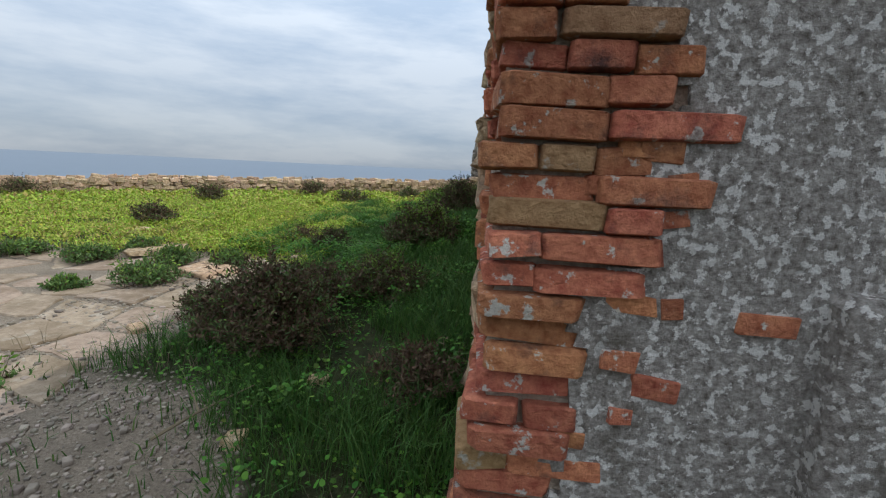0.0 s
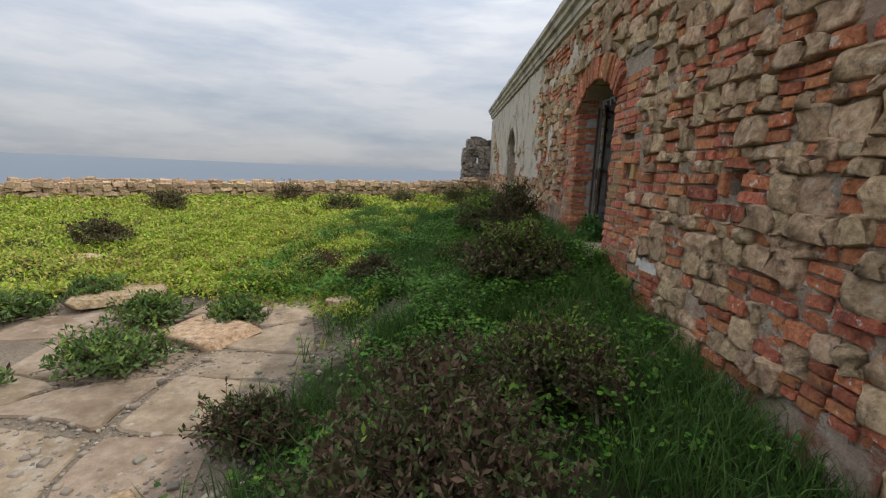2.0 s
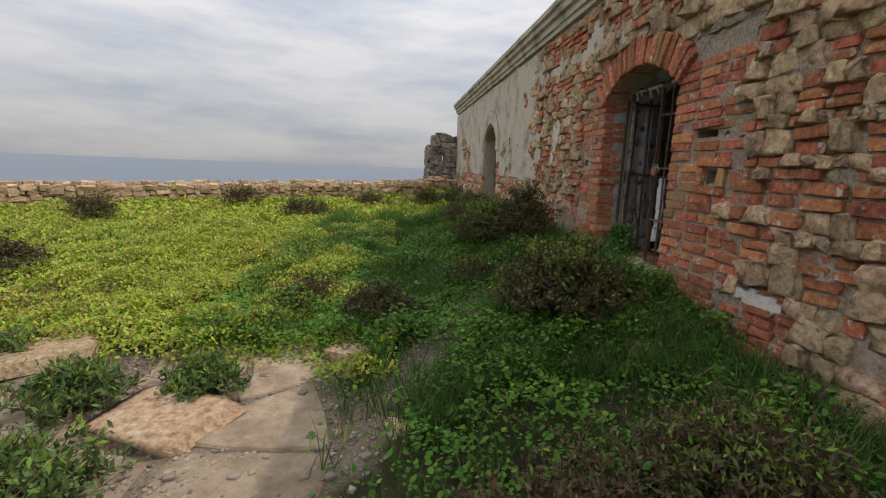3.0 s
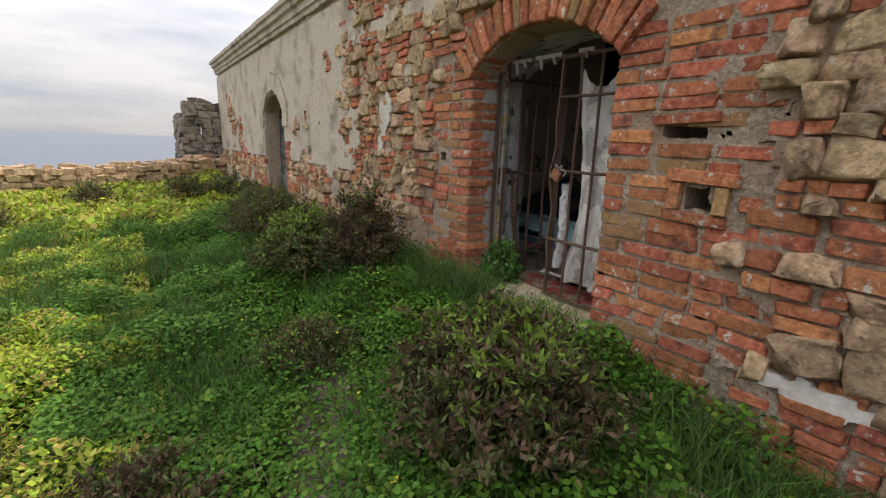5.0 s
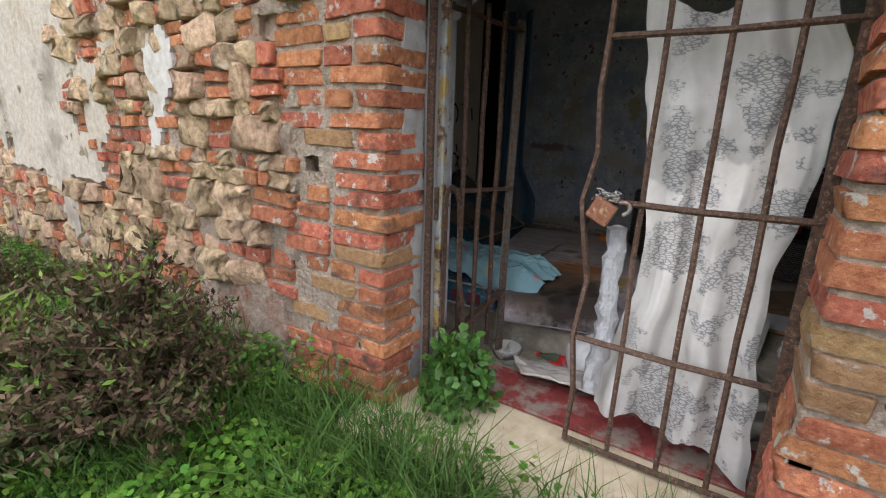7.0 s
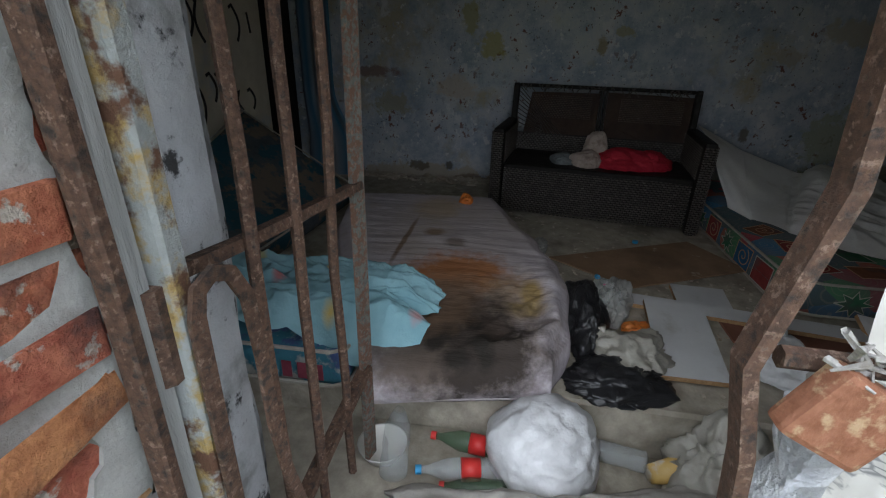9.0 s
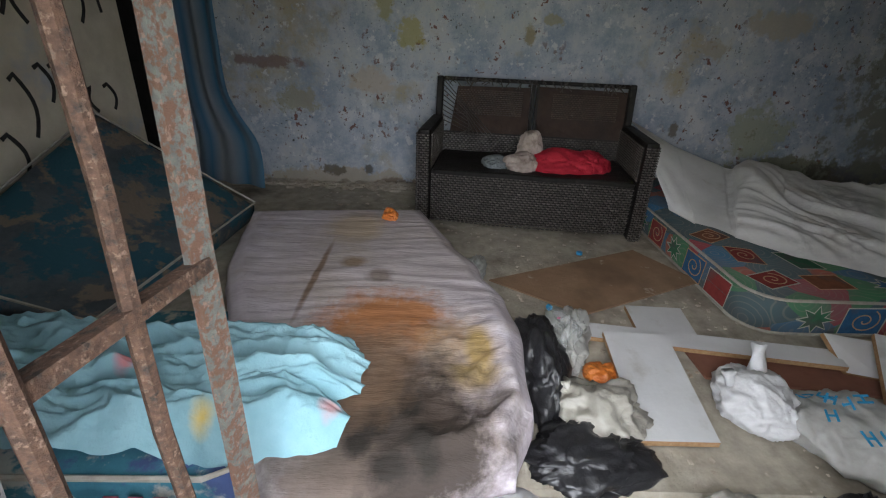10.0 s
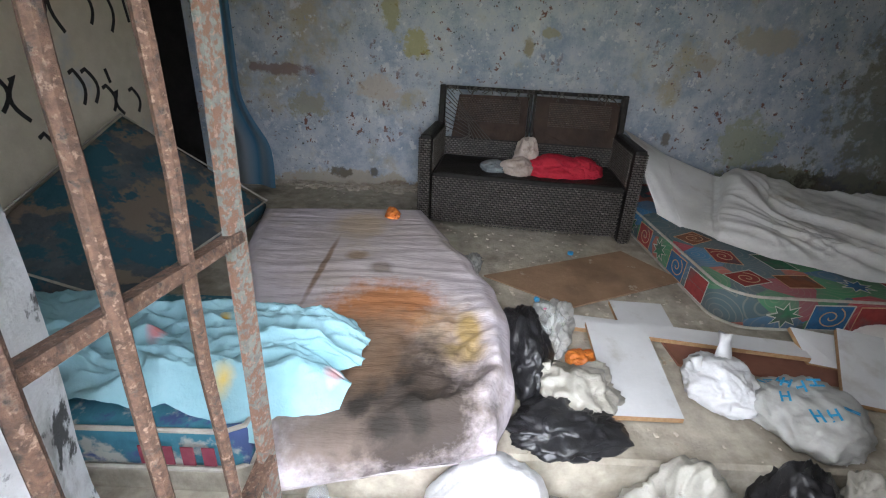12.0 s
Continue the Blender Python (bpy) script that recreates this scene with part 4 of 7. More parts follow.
M_FRESH = surface("fresh_shoots", (0.12, 0.21, 0.03), (0.20, 0.30, 0.05), 5, rough=0.6, bump=0, vary=0.25, island=True, through_light=0.3)
M_SAGE = surface("broad_leaves", (0.06, 0.12, 0.03), (0.13, 0.20, 0.06), 8, rough=0.6, bump=0, vary=0.3, island=True, through_light=0.25)
M_FLOWER = surface("yellow_petals", (0.62, 0.52, 0.02), (0.75, 0.66, 0.04), 8, rough=0.6, bump=0, through_light=0.2)
M_SLAB = surface("pale_slab", (0.22, 0.16, 0.11), (0.37, 0.285, 0.205), 16, (0.17, 0.12, 0.075), 2.6, (0.46, 0.66), (0.34, 0.29, 0.23), 6, (0.56, 0.7), bump=0.9, bump_scale=26, bump_dist=0.02, vary=0.15)
M_GRAVEL = surface("gravel", (0.13, 0.105, 0.08), (0.30, 0.255, 0.20), 8, bump=0.3, vary=0.4, island=True)


def scatter(n, x0, x1, y0, y1, keep, seed):
    """Places on the ground, thinned by keep(x, y)."""
    r = np.random.default_rng(seed)
    out = []
    for x, y, q in zip(r.uniform(x0, x1, n), r.uniform(y0, y1, n), r.uniform(0, 1, n)):
        if q < keep(x, y):
            out.append((x, y, ground(x, y)))
    return np.array(out).reshape(-1, 3)


def blades(name, at, height, width, mat, label, lean=0.5, per=1, spread=0.0, seed=3):
    """Grass: bent three-faced blades, height in metres with its own variation."""
    r = np.random.default_rng(seed)
    at = np.repeat(at, per, 0)
    n = len(at)
    at = at + np.c_[r.normal(0, spread, (n, 2)), np.zeros(n)] if spread else at
    h = height * r.uniform(0.45, 1.25, n)
    a, b = r.uniform(0, 2 * np.pi, n), r.uniform(0, 2 * np.pi, n)
    side = np.c_[np.cos(a), np.sin(a), np.zeros(n)] * (width * r.uniform(0.6, 1.3, n))[:, None]
    bend = np.c_[np.cos(b), np.sin(b), np.zeros(n)] * (h * lean * r.uniform(0.2, 1.2, n))[:, None]
    up = np.c_[np.zeros((n, 2)), h]
    low = at - np.array([0, 0, 0.02])
    v = np.stack([low - side, low + side, at + up * 0.6 + bend * 0.35 + side * 0.7, at + up * 0.6 + bend * 0.35 - side * 0.7, at + up * 0.95 + bend], 1).reshape(-1, 3)
    k = (np.arange(n) * 5)[:, None]
    f = [tuple(q) for q in (k + [0, 1, 2, 3])] + [tuple(q) for q in (k + [3, 2, 4])]
    return tagged(new(name, mesh_of(name, v, f, mat)), label, "grass", kind="stuff")


def leaflets(name, at, size, high, mat, label, seed=5, flat=0.6, category="plants", rounded=False):
    """Small leaves held over the ground: kites of four corners, each tilted its own way."""
    r = np.random.default_rng(seed)
    n = len(at)
    s = (size * r.uniform(0.55, 1.3, n))[:, None]
    a = r.uniform(0, 2 * np.pi, n)
    u = np.c_[np.cos(a), np.sin(a), r.normal(0, flat, n)]
    w = np.c_[-np.sin(a), np.cos(a), r.normal(0, flat, n)]
    swell = np.array([0.75 + 1.3 * noise.noise((x * 2.1, y * 2.1, seed * 0.7)) + 0.7 * noise.noise((x * 5.3, y * 5.3, seed * 0.3)) for x, y, _ in at])
    c = at + np.c_[np.zeros((n, 2)), high * np.maximum(swell, 0.12) * r.uniform(0.15, 1.0, n) ** 0.7]
    v = np.stack([c - u * s, c + w * s * 0.62, c + u * s, c - w * s * 0.62], 1).reshape(-1, 3)
    k = (np.arange(n) * 4)[:, None]
    if rounded:
        h = s * 0.85
        v = np.stack([c - u * s, c - u * h * 0.3 + w * h * 0.8, c + u * h * 0.6 + w * h * 0.75, c + u * s * 0.8, c + u * h * 0.6 - w * h * 0.75, c - u * h * 0.3 - w * h * 0.8], 1).reshape(-1, 3)
        k = (np.arange(n) * 6)[:, None]
    return tagged(new(name, mesh_of(name, v, [tuple(q) for q in (k + np.arange(6 if rounded else 4))], mat)), label, category, kind="stuff")


def near_bank(x, y):
    return max(0.0, 1 - gravelly(x, y) * 1.25) * (0.05 + 0.95 * smooth_step(0.0, 0.25, noise.noise((x * 1.3, y * 1.3, 8)) + 0.35 * smooth_step(-0.7, -0.2, x) + 0.05))


def clover_bank(x, y):
    return max(0.0, 1 - gravelly(x, y) * 1.3) * (0.35 + 0.65 * smooth_step(5.6, 6.8, y)) * (1 - 0.8 * smooth_step(-2.15, -2.45, x) * smooth_step(6.8, 6.2, y)) * (0.25 + 0.75 * smooth_step(-0.2, 0.2, noise.noise((x * 1.1 + 30, y * 1.1, 8))))


def meadow(x, y):
    return max(0.0, 1 - gravelly(x, y) * 1.1)


blades("grass", scatter(13000, -3.2, -0.02, 3.0, 13.0, near_bank, 21), 0.21, 0.0030, M_GRASS, "dark green tufty grass in the shade of the wall", 0.9, 8, 0.035, 31)
leaflets("clover", scatter(175000, -3.4, -0.02, 2.7, 13.5, clover_bank, 22), 0.0145, 0.17, M_CLOVER, "low clover and weeds along the foot of the wall", 32, 0.35, rounded=True)
leaflets("clover", scatter(80000, -2.5, -0.12, 6.9, 10.6, lambda x, y: max(0.0, 1 - gravelly(x, y) * 1.2), 64), 0.0125, 0.12, M_CLOVER, "dense low clover before the doorway", 65, 0.35, rounded=True)
leaflets("meadow_plants", scatter(125000, -5.2, -2.0, 6.5, 11.5, meadow, 23), 0.015, 0.13, M_MEADOW, "bright yellow-green clover meadow with dry patches", 33)
leaflets("meadow_plants", scatter(70000, -10.0, -5.1, 5.0, 13.0, meadow, 43), 0.02, 0.12, M_MEADOW, "bright yellow-green clover meadow with dry patches", 53)
leaflets("meadow_plants", scatter(12000, -5.2, -2.0, 11.4, 13.0, meadow, 44), 0.02, 0.12, M_MEADOW, "bright yellow-green clover meadow with dry patches", 54)
leaflets("meadow_plants", scatter(90000, -20.0, -0.2, 12.5, 19.0, meadow, 24), 0.04, 0.13, M_MEADOW, "bright yellow-green clover meadow with dry patches", 34)
leaflets("meadow_plants", scatter(30000, -22.0, -8.8, 3.0, 13.0, meadow, 25), 0.045, 0.13, M_MEADOW, "bright yellow-green clover meadow with dry patches", 35)
blades("grass", scatter(16000, -14.0, -2.0, 6.0, 18.0, lambda x, y: 0.7 * meadow(x, y), 26), 0.13, 0.006, M_MEADOW, "thin meadow grass among the clover", 0.8, 2, 0.05, 36)
blades("grass", scatter(420, -0.55, -0.17, 7.2, 8.5, lambda x, y: 0.25 + 0.75 * smooth_step(-0.1, 0.2, noise.noise((x * 2.5, y * 2.5, 3))), 61), 0.27, 0.0032, M_GRASS, "long green grass tufts before the stone sill", 0.9, 9, 0.03, 62)
blades("dry_grass", scatter(1500, -9.0, -0.2, 2.2, 14.0, lambda x, y: smooth_step(0.15, 0.45, noise.noise((x * 0.9 + 50, y * 0.9, 2))), 27), 0.17, 0.003, M_DRY, "dry brown stalks among the green", 0.9, 8, 0.06, 37)
blades("weeds", scatter(1300, -2.8, -0.05, 1.4, 4.2, lambda x, y: 0.25 + 0.4 * smooth_step(0, 0.3, noise.noise((x * 2 + 9, y * 2, 2))), 28), 0.07, 0.004, M_GRASS, "thin weeds on the gravel by the corner", 0.9, 4, 0.03, 38)
leaflets("wild_flowers", scatter(900, -9.0, -0.4, 7.0, 17.0, lambda x, y: smooth_step(0.0, 0.35, noise.noise((x * 0.6 + 5, y * 0.6, 2))), 29) + np.array([0, 0, 0.10]), 0.016, 0.08, M_FLOWER, "scattered yellow wild flowers", 39, 0.3, "flowers")


def gravel():
    at = scatter(20000, -3.6, -0.05, 1.2, 8.3, lambda x, y: smooth_step(0.15, 0.55, gravelly(x, y)), 41)
    hp, r = Heap(), random.Random(5)
    for x, y, zz in at:
        s = r.uniform(0.005, 0.015) * (2.2 if r.random() < 0.06 else 1)
        hp.add(r.randrange(14), block_pose((x, y, zz + s * 0.2), (s * 1.5, s * 1.2, s), (0, 0, r.uniform(0, 180))))
    ob = new("gravel", mesh_of("gravel", np.concatenate(hp.v), hp.f, [M_GRAVEL], True))
    tagged(ob, "loose gravel and pebbles on trodden earth", "gravel", kind="stuff")


gravel()


def slabs():
    """Broken paving: a jittered net of corners, each cell shrunk to leave an open joint."""
    r = random.Random(3)
    pav = base("pavement", pose(-4.6, 5.0, ground(-4.6, 5.0)), "broken pale stone paving with weeds in its joints", "pavement", kind="structure")
    inv = Matrix.Translation(-Vector((-4.6, 5.0, ground(-4.6, 5.0))))
    nx, ny, s = 9, 8, 0.49
    pts = {(i, j): Vector((-6.9 + i * s * 1.15 + r.uniform(-0.2, 0.2), 3.15 + j * s + r.uniform(-0.17, 0.17))) for i in range(nx + 1) for j in range(ny + 1)}
    for i in range(nx):
        for j in range(ny):
            quad = [pts[i, j], pts[i + 1, j], pts[i + 1, j + 1], pts[i, j + 1]]
            c = sum(quad, Vector((0, 0))) / 4
            if gravelly(c.x, c.y) < 0.62 or r.random() < 0.2 or c.x > -2.55:
                continue
            ring_pts = []
            for k in range(4):
                a, b = quad[k], quad[(k + 1) % 4]
                for q in (0.06, 0.34, 0.66, 0.94):
                    p = a.lerp(b, q)
                    p = c + (p - c) * (0.95 - 0.05 * r.random())
                    ring_pts.append(p + Vector((r.uniform(-0.03, 0.03), r.uniform(-0.03, 0.03))))
            h, tilt = r.uniform(0.0, 0.018), Vector((r.uniform(-0.02, 0.02), r.uniform(-0.02, 0.02)))
            bm = bmesh.new()
            lift = lambda p, d: ground(p.x, p.y) + d + tilt.dot(p - c)  # noqa: E731
            low = [bm.verts.new((p.x, p.y, lift(p, -0.06))) for p in ring_pts]
            mid = [bm.verts.new((p.x, p.y, lift(p, h - 0.012))) for p in ring_pts]
            top = [bm.verts.new((*(c + (p - c) * 0.965), lift(p, h))) for p in ring_pts]
            n = len(ring_pts)
            for lo, hi in ((low, mid), (mid, top)):
                for k in range(n):
                    bm.faces.new((lo[k], lo[(k + 1) % n], hi[(k + 1) % n], hi[k]))
            bm.faces.new(top)
            part("slab", bm, M_SLAB, pav, "", inv)


slabs()


def shrub(x, y, radius, height, seed, label, fresh=0.15, dry=0.3, leaf=0.02, leaves=2600, stems=90, mat=None, category="shrub"):
    """Woody stems fanning from the foot, forked twigs and many small leaves toward their ends."""
    r = np.random.default_rng(seed)
    g = ground(x, y) - 0.02
    root = base("shrub", pose(x, y, g), label, category, "shrubs by the wall")
    segs, tips = [], []
    for _ in range(stems):
        a, lean = r.uniform(0, 2 * np.pi), r.uniform(0.05, 1.0) ** 0.7
        end = np.array([math.cos(a) * lean * radius, math.sin(a) * lean * radius, height * (1.0 - 0.62 * lean ** 2) * r.uniform(0.7, 1.12)])
        mid = end * np.array([0.45, 0.45, 0.58]) + r.normal(0, 0.03, 3)
        foot = np.array([math.cos(a), math.sin(a), 0]) * r.uniform(0, 0.12) * radius
        segs += [(foot, mid, 0.005, 0.0035), (mid, end, 0.0035, 0.0018)]
        tips.append((mid, end))
        for _ in range(3):
            q = mid + (end - mid) * r.uniform(0.0, 0.8)
            e = q + np.array([r.normal(0, 0.10), r.normal(0, 0.10), abs(r.normal(0.08, 0.05))]) * (radius / 0.5)
            segs.append((q, e, 0.0025, 0.0014))
            tips.append((q, e))
    v, f = [], []
    for p, q, ra, rb in segs:
        d = q - p
        u = np.cross(d, [0.3, 0.5, 0.8])
        u = u / (np.linalg.norm(u) + 1e-9)
        w = np.cross(d, u)
        w = w / (np.linalg.norm(w) + 1e-9)
        k = len(v)
        for c, rad in ((p, ra), (q, rb)):
            for t in range(3):
                v.append(c + rad * (math.cos(t * 2.094) * u + math.sin(t * 2.094) * w))
        f += [(k, k + 1, k + 4, k + 3), (k + 1, k + 2, k + 5, k + 4), (k + 2, k, k + 3, k + 5)]
    part("brushwood", mesh_of("stems", v, f, M_TWIG), M_TWIG, root, "bare grey-brown twigs")
    n = leaves
    pick = r.integers(0, len(tips), n)
    t = r.uniform(0.25, 1.05, n)[:, None]
    A, B = np.array([p for p, _ in tips])[pick], np.array([q for _, q in tips])[pick]
    c = A + (B - A) * t + r.normal(0, 0.012 * radius / 0.5, (n, 3))
    s = (leaf * r.uniform(0.5, 1.3, n))[:, None]
    u = r.normal(0, 1, (n, 3)) + np.array([0, 0, 0.7])
    u /= np.linalg.norm(u, axis=1)[:, None]
    w = np.cross(u, r.normal(0, 1, (n, 3)))
    w /= np.linalg.norm(w, axis=1)[:, None]
    vv = np.stack([c, c + u * s + w * s * 0.38, c + u * s * 2, c + u * s - w * s * 0.38], 1).reshape(-1, 3)
    top = c[:, 2] / height + r.normal(0, 0.16, n)
    which = np.where(r.uniform(0, 1, n) < dry, 2, np.where((top > 0.8) & (r.uniform(0, 1, n) < fresh * 3.5), 1, 0))
    ff = (np.arange(n) * 4)[:, None] + [0, 1, 2, 3]
    part("foliage", mesh_of("foliage", vv, [tuple(q) for q in ff], [mat or M_SHRUB, M_FRESH, M_TWIG], face_mats=which.tolist()), M_TWIG, root)
    return root


DARK = "dark heath shrub with brown twigs and small green leaves"
for k, (x, y, rad, h, fresh, dry, n) in enumerate((
        (-1.45, 4.35, 0.55, 0.62, 0.02, 0.55, 5200), (-0.88, 5.3, 0.42, 0.40, 0.2, 0.4, 2600), (-0.84, 7.12, 0.52, 0.56, 0.55, 0.40, 5200), (-0.58, 9.12, 0.38, 0.74, 0.08, 0.55, 3000), (-0.88, 9.55, 0.48, 0.56, 0.95, 0.12, 4400),
        (-0.75, 11.0, 0.6, 0.5, 0.15, 0.4, 3200), (-0.6, 12.2, 0.5, 0.45, 0.1, 0.3, 2600), (-0.36, 3.95, 0.34, 0.28, 0.0, 0.95, 500), (-2.1, 7.45, 0.32, 0.34, 0.02, 0.5, 1500), (-1.42, 5.25, 0.42, 0.36, 0.05, 0.75, 1100), (-2.75, 7.9, 0.36, 0.24, 0.0, 0.9, 500),
        (-1.25, 8.3, 0.34, 0.24, 0.1, 0.2, 1800), (-2.3, 5.0, 0.28, 0.22, 0.0, 0.5, 900), (-0.5, 7.35, 0.22, 0.24, 0.3, 0.15, 900))):
    shrub(x, y, rad, h, 60 + k, DARK if dry < 0.6 else "dry bundle of dead brown twigs in the grass", fresh, dry, 0.022 if fresh > 0.5 else 0.016, int(n * 4), 120 if n > 2000 else 60)
for k, (x, y, rad, h) in enumerate(((-3.42, 5.72, 0.38, 0.20), (-3.62, 6.35, 0.32, 0.22), (-4.8, 6.46, 0.36, 0.18), (-4.0, 5.4, 0.2, 0.1), (-3.05, 6.55, 0.26, 0.16), (-5.0, 4.6, 0.25, 0.12), (-5.6, 6.4, 0.3, 0.16), (-4.4, 6.9, 0.3, 0.18), (-2.9, 3.7, 0.2, 0.1))):
    shrub(x, y, rad, h, 90 + k, "low clump of broad green leaves between the slabs", 0.12, 0.05, 0.022, 2600, 60, M_SAGE, "plant")
for k, (x, y, rad, h, dry) in enumerate(((-6.0, 9.0, 0.5, 0.35, 0.6), (-7.2, 12.5, 0.6, 0.4, 0.5), (-3.8, 13.5, 0.6, 0.4, 0.4), (-5.5, 15.2, 0.6, 0.5, 0.7),
                                         (-2.6, 15.5, 0.5, 0.35, 0.3), (-1.2, 15.2, 0.6, 0.4, 0.2), (-0.6, 14.6, 0.5, 0.4, 0.2), (-12.5, 12.4, 0.7, 0.5, 0.6))):
    shrub(x, y, rad, h, 120 + k, "low grey-brown bush in the meadow", 0.05, dry, 0.026, 2200, 50)


def stray_stones():
    r = random.Random(9)
    for x, y, s in ((-4.2, 6.9, 0.5), (-3.15, 6.25, 0.42), (-2.3, 6.9, 0.22), (-0.35, 3.0, 0.12), (-0.95, 4.0, 0.09), (-1.15, 3.45, 0.10), (-0.55, 6.5, 0.16), (-2.6, 4.6, 0.13), (-5.5, 8.2, 0.25), (-2.0, 6.1, 0.10), (-1.7, 7.2, 0.08), (-1.55, 7.0, 0.06)):
        ob = new("stone", r.choice(STONES))
        ob.matrix_basis = block_pose((x, y, ground(x, y) + s * 0.08), (s * 1.3, s, s * (0.5 if s < 0.3 else 0.16)), (r.uniform(-6, 6), r.uniform(-6, 6), r.uniform(0, 180)))
        tagged(ob, "grey-brown loose stone half sunk in the earth", "stone", "loose stones")
    for x, y, a, L in ((-1.35, 3.55, 55, 0.5), (-0.45, 6.0, -60, 0.9), (-0.7, 5.2, 75, 0.45)):
        g = ground(x, y)
        c, s = math.cos(radians(a)), math.sin(radians(a))
        bm = join(tube([(-c * L / 2, -s * L / 2, 0.02), (-c * L * 0.1, -s * L * 0.1 + 0.02, 0.07), (c * L / 2, s * L / 2, 0.12)], [0.009, 0.007, 0.003], 5), tube([(-c * L * 0.1, -s * L * 0.1 + 0.02, 0.07), (-c * 0.1 - s * 0.08, c * 0.1, 0.16)], [0.006, 0.002], 5))
        ob = part("dead_branch", bm, M_DRY)
        ob.matrix_basis = pose(x, y, g)
        tagged(ob, "pale dead branch lying in the weeds", "branch", "fallen branches")


stray_stones()

# ---- cloth, bags and stains ----
def spotted(name, low, high, scale, spots, rough=0.85, bump=0.5, bump_scale=30, bump_dist=0.01, stretch=None, ridges=None, fine=None):
    """A surface with stains of its own: spots are (centre, radii, colour, raggedness, strength)."""
    m, n, l, b = nodes_of(name)
    vec = n.new("ShaderNodeNewGeometry").outputs["Position"]
    col = ramp_node(n, l, noise_node(n, l, vec, scale, 7, 0.62), [(0.3, low), (0.7, high)])
    if fine:
        col = mix_node(n, l, ramp_node(n, l, noise_node(n, l, vec, fine[1], 7, 0.65), [(fine[2], grey(0)), (fine[3], grey(1))]), col, fine[0])
    for c, rad, tint, ragged, strength in spots:
        sub, div, ln = n.new("ShaderNodeVectorMath"), n.new("ShaderNodeVectorMath"), n.new("ShaderNodeVectorMath")
        sub.operation, div.operation, ln.operation = "SUBTRACT", "DIVIDE", "LENGTH"
        sub.inputs[1].default_value, div.inputs[1].default_value = c, rad
        l.new(vec, sub.inputs[0])
        l.new(sub.outputs["Vector"], div.inputs[0])
        l.new(div.outputs["Vector"], ln.inputs[0])
        ma = n.new("ShaderNodeMath")
        ma.operation = "MULTIPLY_ADD"
        ma.inputs[1].default_value = ragged
        hf = n.new("ShaderNodeMath")
        hf.operation = "MULTIPLY"
        hf.inputs[1].default_value = 0.5
        l.new(ma.outputs[0], hf.inputs[0])
        l.new(noise_node(n, l, vec, 7 / max(rad[0], 0.05) ** 0.5, 8, 0.68), ma.inputs[0])
        l.new(ln.outputs["Value"], ma.inputs[2])
        f = ramp_node(n, l, hf.outputs[0], [(0.26 + ragged * 0.25, grey(strength)), (0.52 + ragged * 0.27, grey(0))])
        col = mix_node(n, l, f, col, tint)
    l.new(col, b.inputs["Base Color"])
    b.inputs["Roughness"].default_value, b.inputs["Specular IOR Level"].default_value = rough, 0.25
    bp = n.new("ShaderNodeBump")
    bp.inputs["Strength"].default_value, bp.inputs["Distance"].default_value = bump, bump_dist
    bvec = vec
    if stretch:
        mp = n.new("ShaderNodeMapping")
        mp.inputs["Scale"].default_value, mp.inputs["Rotation"].default_value = stretch, (0, 0, ridges or 0)
        l.new(vec, mp.inputs["Vector"])
        bvec = mp.outputs["Vector"]
    l.new(noise_node(n, l, bvec, bump_scale, 6, 0.6), bp.inputs["Height"])
    l.new(bp.outputs["Normal"], b.inputs["Normal"])
    return m


def patch(a, b, c, d, nu, nv, height, thick=0.0, round_edge=0.0):
    """A sheet or pad over the quadrilateral a b c d (a to b is u, a to d is v); height(u, v) lifts it; thick makes a pad under it."""
    A, B, C, D = (Vector(p) for p in (a, b, c, d))
    bm = bmesh.new()
    up = (B - A).cross(D - A).normalized()
    if up.z < 0:
        up = -up

    def at(u, v, lift):
        return (A * (1 - u) + B * u) * (1 - v) + (D * (1 - u) + C * u) * v + up * lift

    top = [[bm.verts.new(at(i / nu, j / nv, height(i / nu, j / nv))) for i in range(nu + 1)] for j in range(nv + 1)]
    for j in range(nv):
        for i in range(nu):
            bm.faces.new((top[j][i], top[j][i + 1], top[j + 1][i + 1], top[j + 1][i]))
    if thick:
        rim = [top[0][i] for i in range(nu + 1)] + [top[j][nu] for j in range(1, nv + 1)] + [top[nv][i] for i in range(nu - 1, -1, -1)] + [top[j][0] for j in range(nv - 1, 0, -1)]
        mid = sum((v.co for v in rim), Vector()) / len(rim)
        rings = [rim]
        for q, out in ((0.12, 0.8), (0.35, 1.0), (0.65, 1.0), (0.88, 0.8), (1.0, 0.2)):
            ring_v = []
            for v in rim:
                away = (v.co - mid)
                away = (away - away.project(up)).normalized()
                ring_v.append(bm.verts.new(v.co - up * thick * q + away * round_edge * out))
            rings.append(ring_v)
        n = len(rim)
        for r0, r1 in zip(rings, rings[1:]):
            for k in range(n):
                bm.faces.new((r0[k], r0[(k + 1) % n], r1[(k + 1) % n], r1[k]))
        bm.faces.new(rings[-1])
    return bm


def crumple(x, y, s, amp):
    """Folds: ridged noise, sharp along the creases."""
    return amp * (1 - 2 * abs(noise.noise((x * s, y * s, 1.1)))) + 0.4 * amp * (1 - 2 * abs(noise.noise((x * s * 2.3, y * s * 2.3, 5.1))))


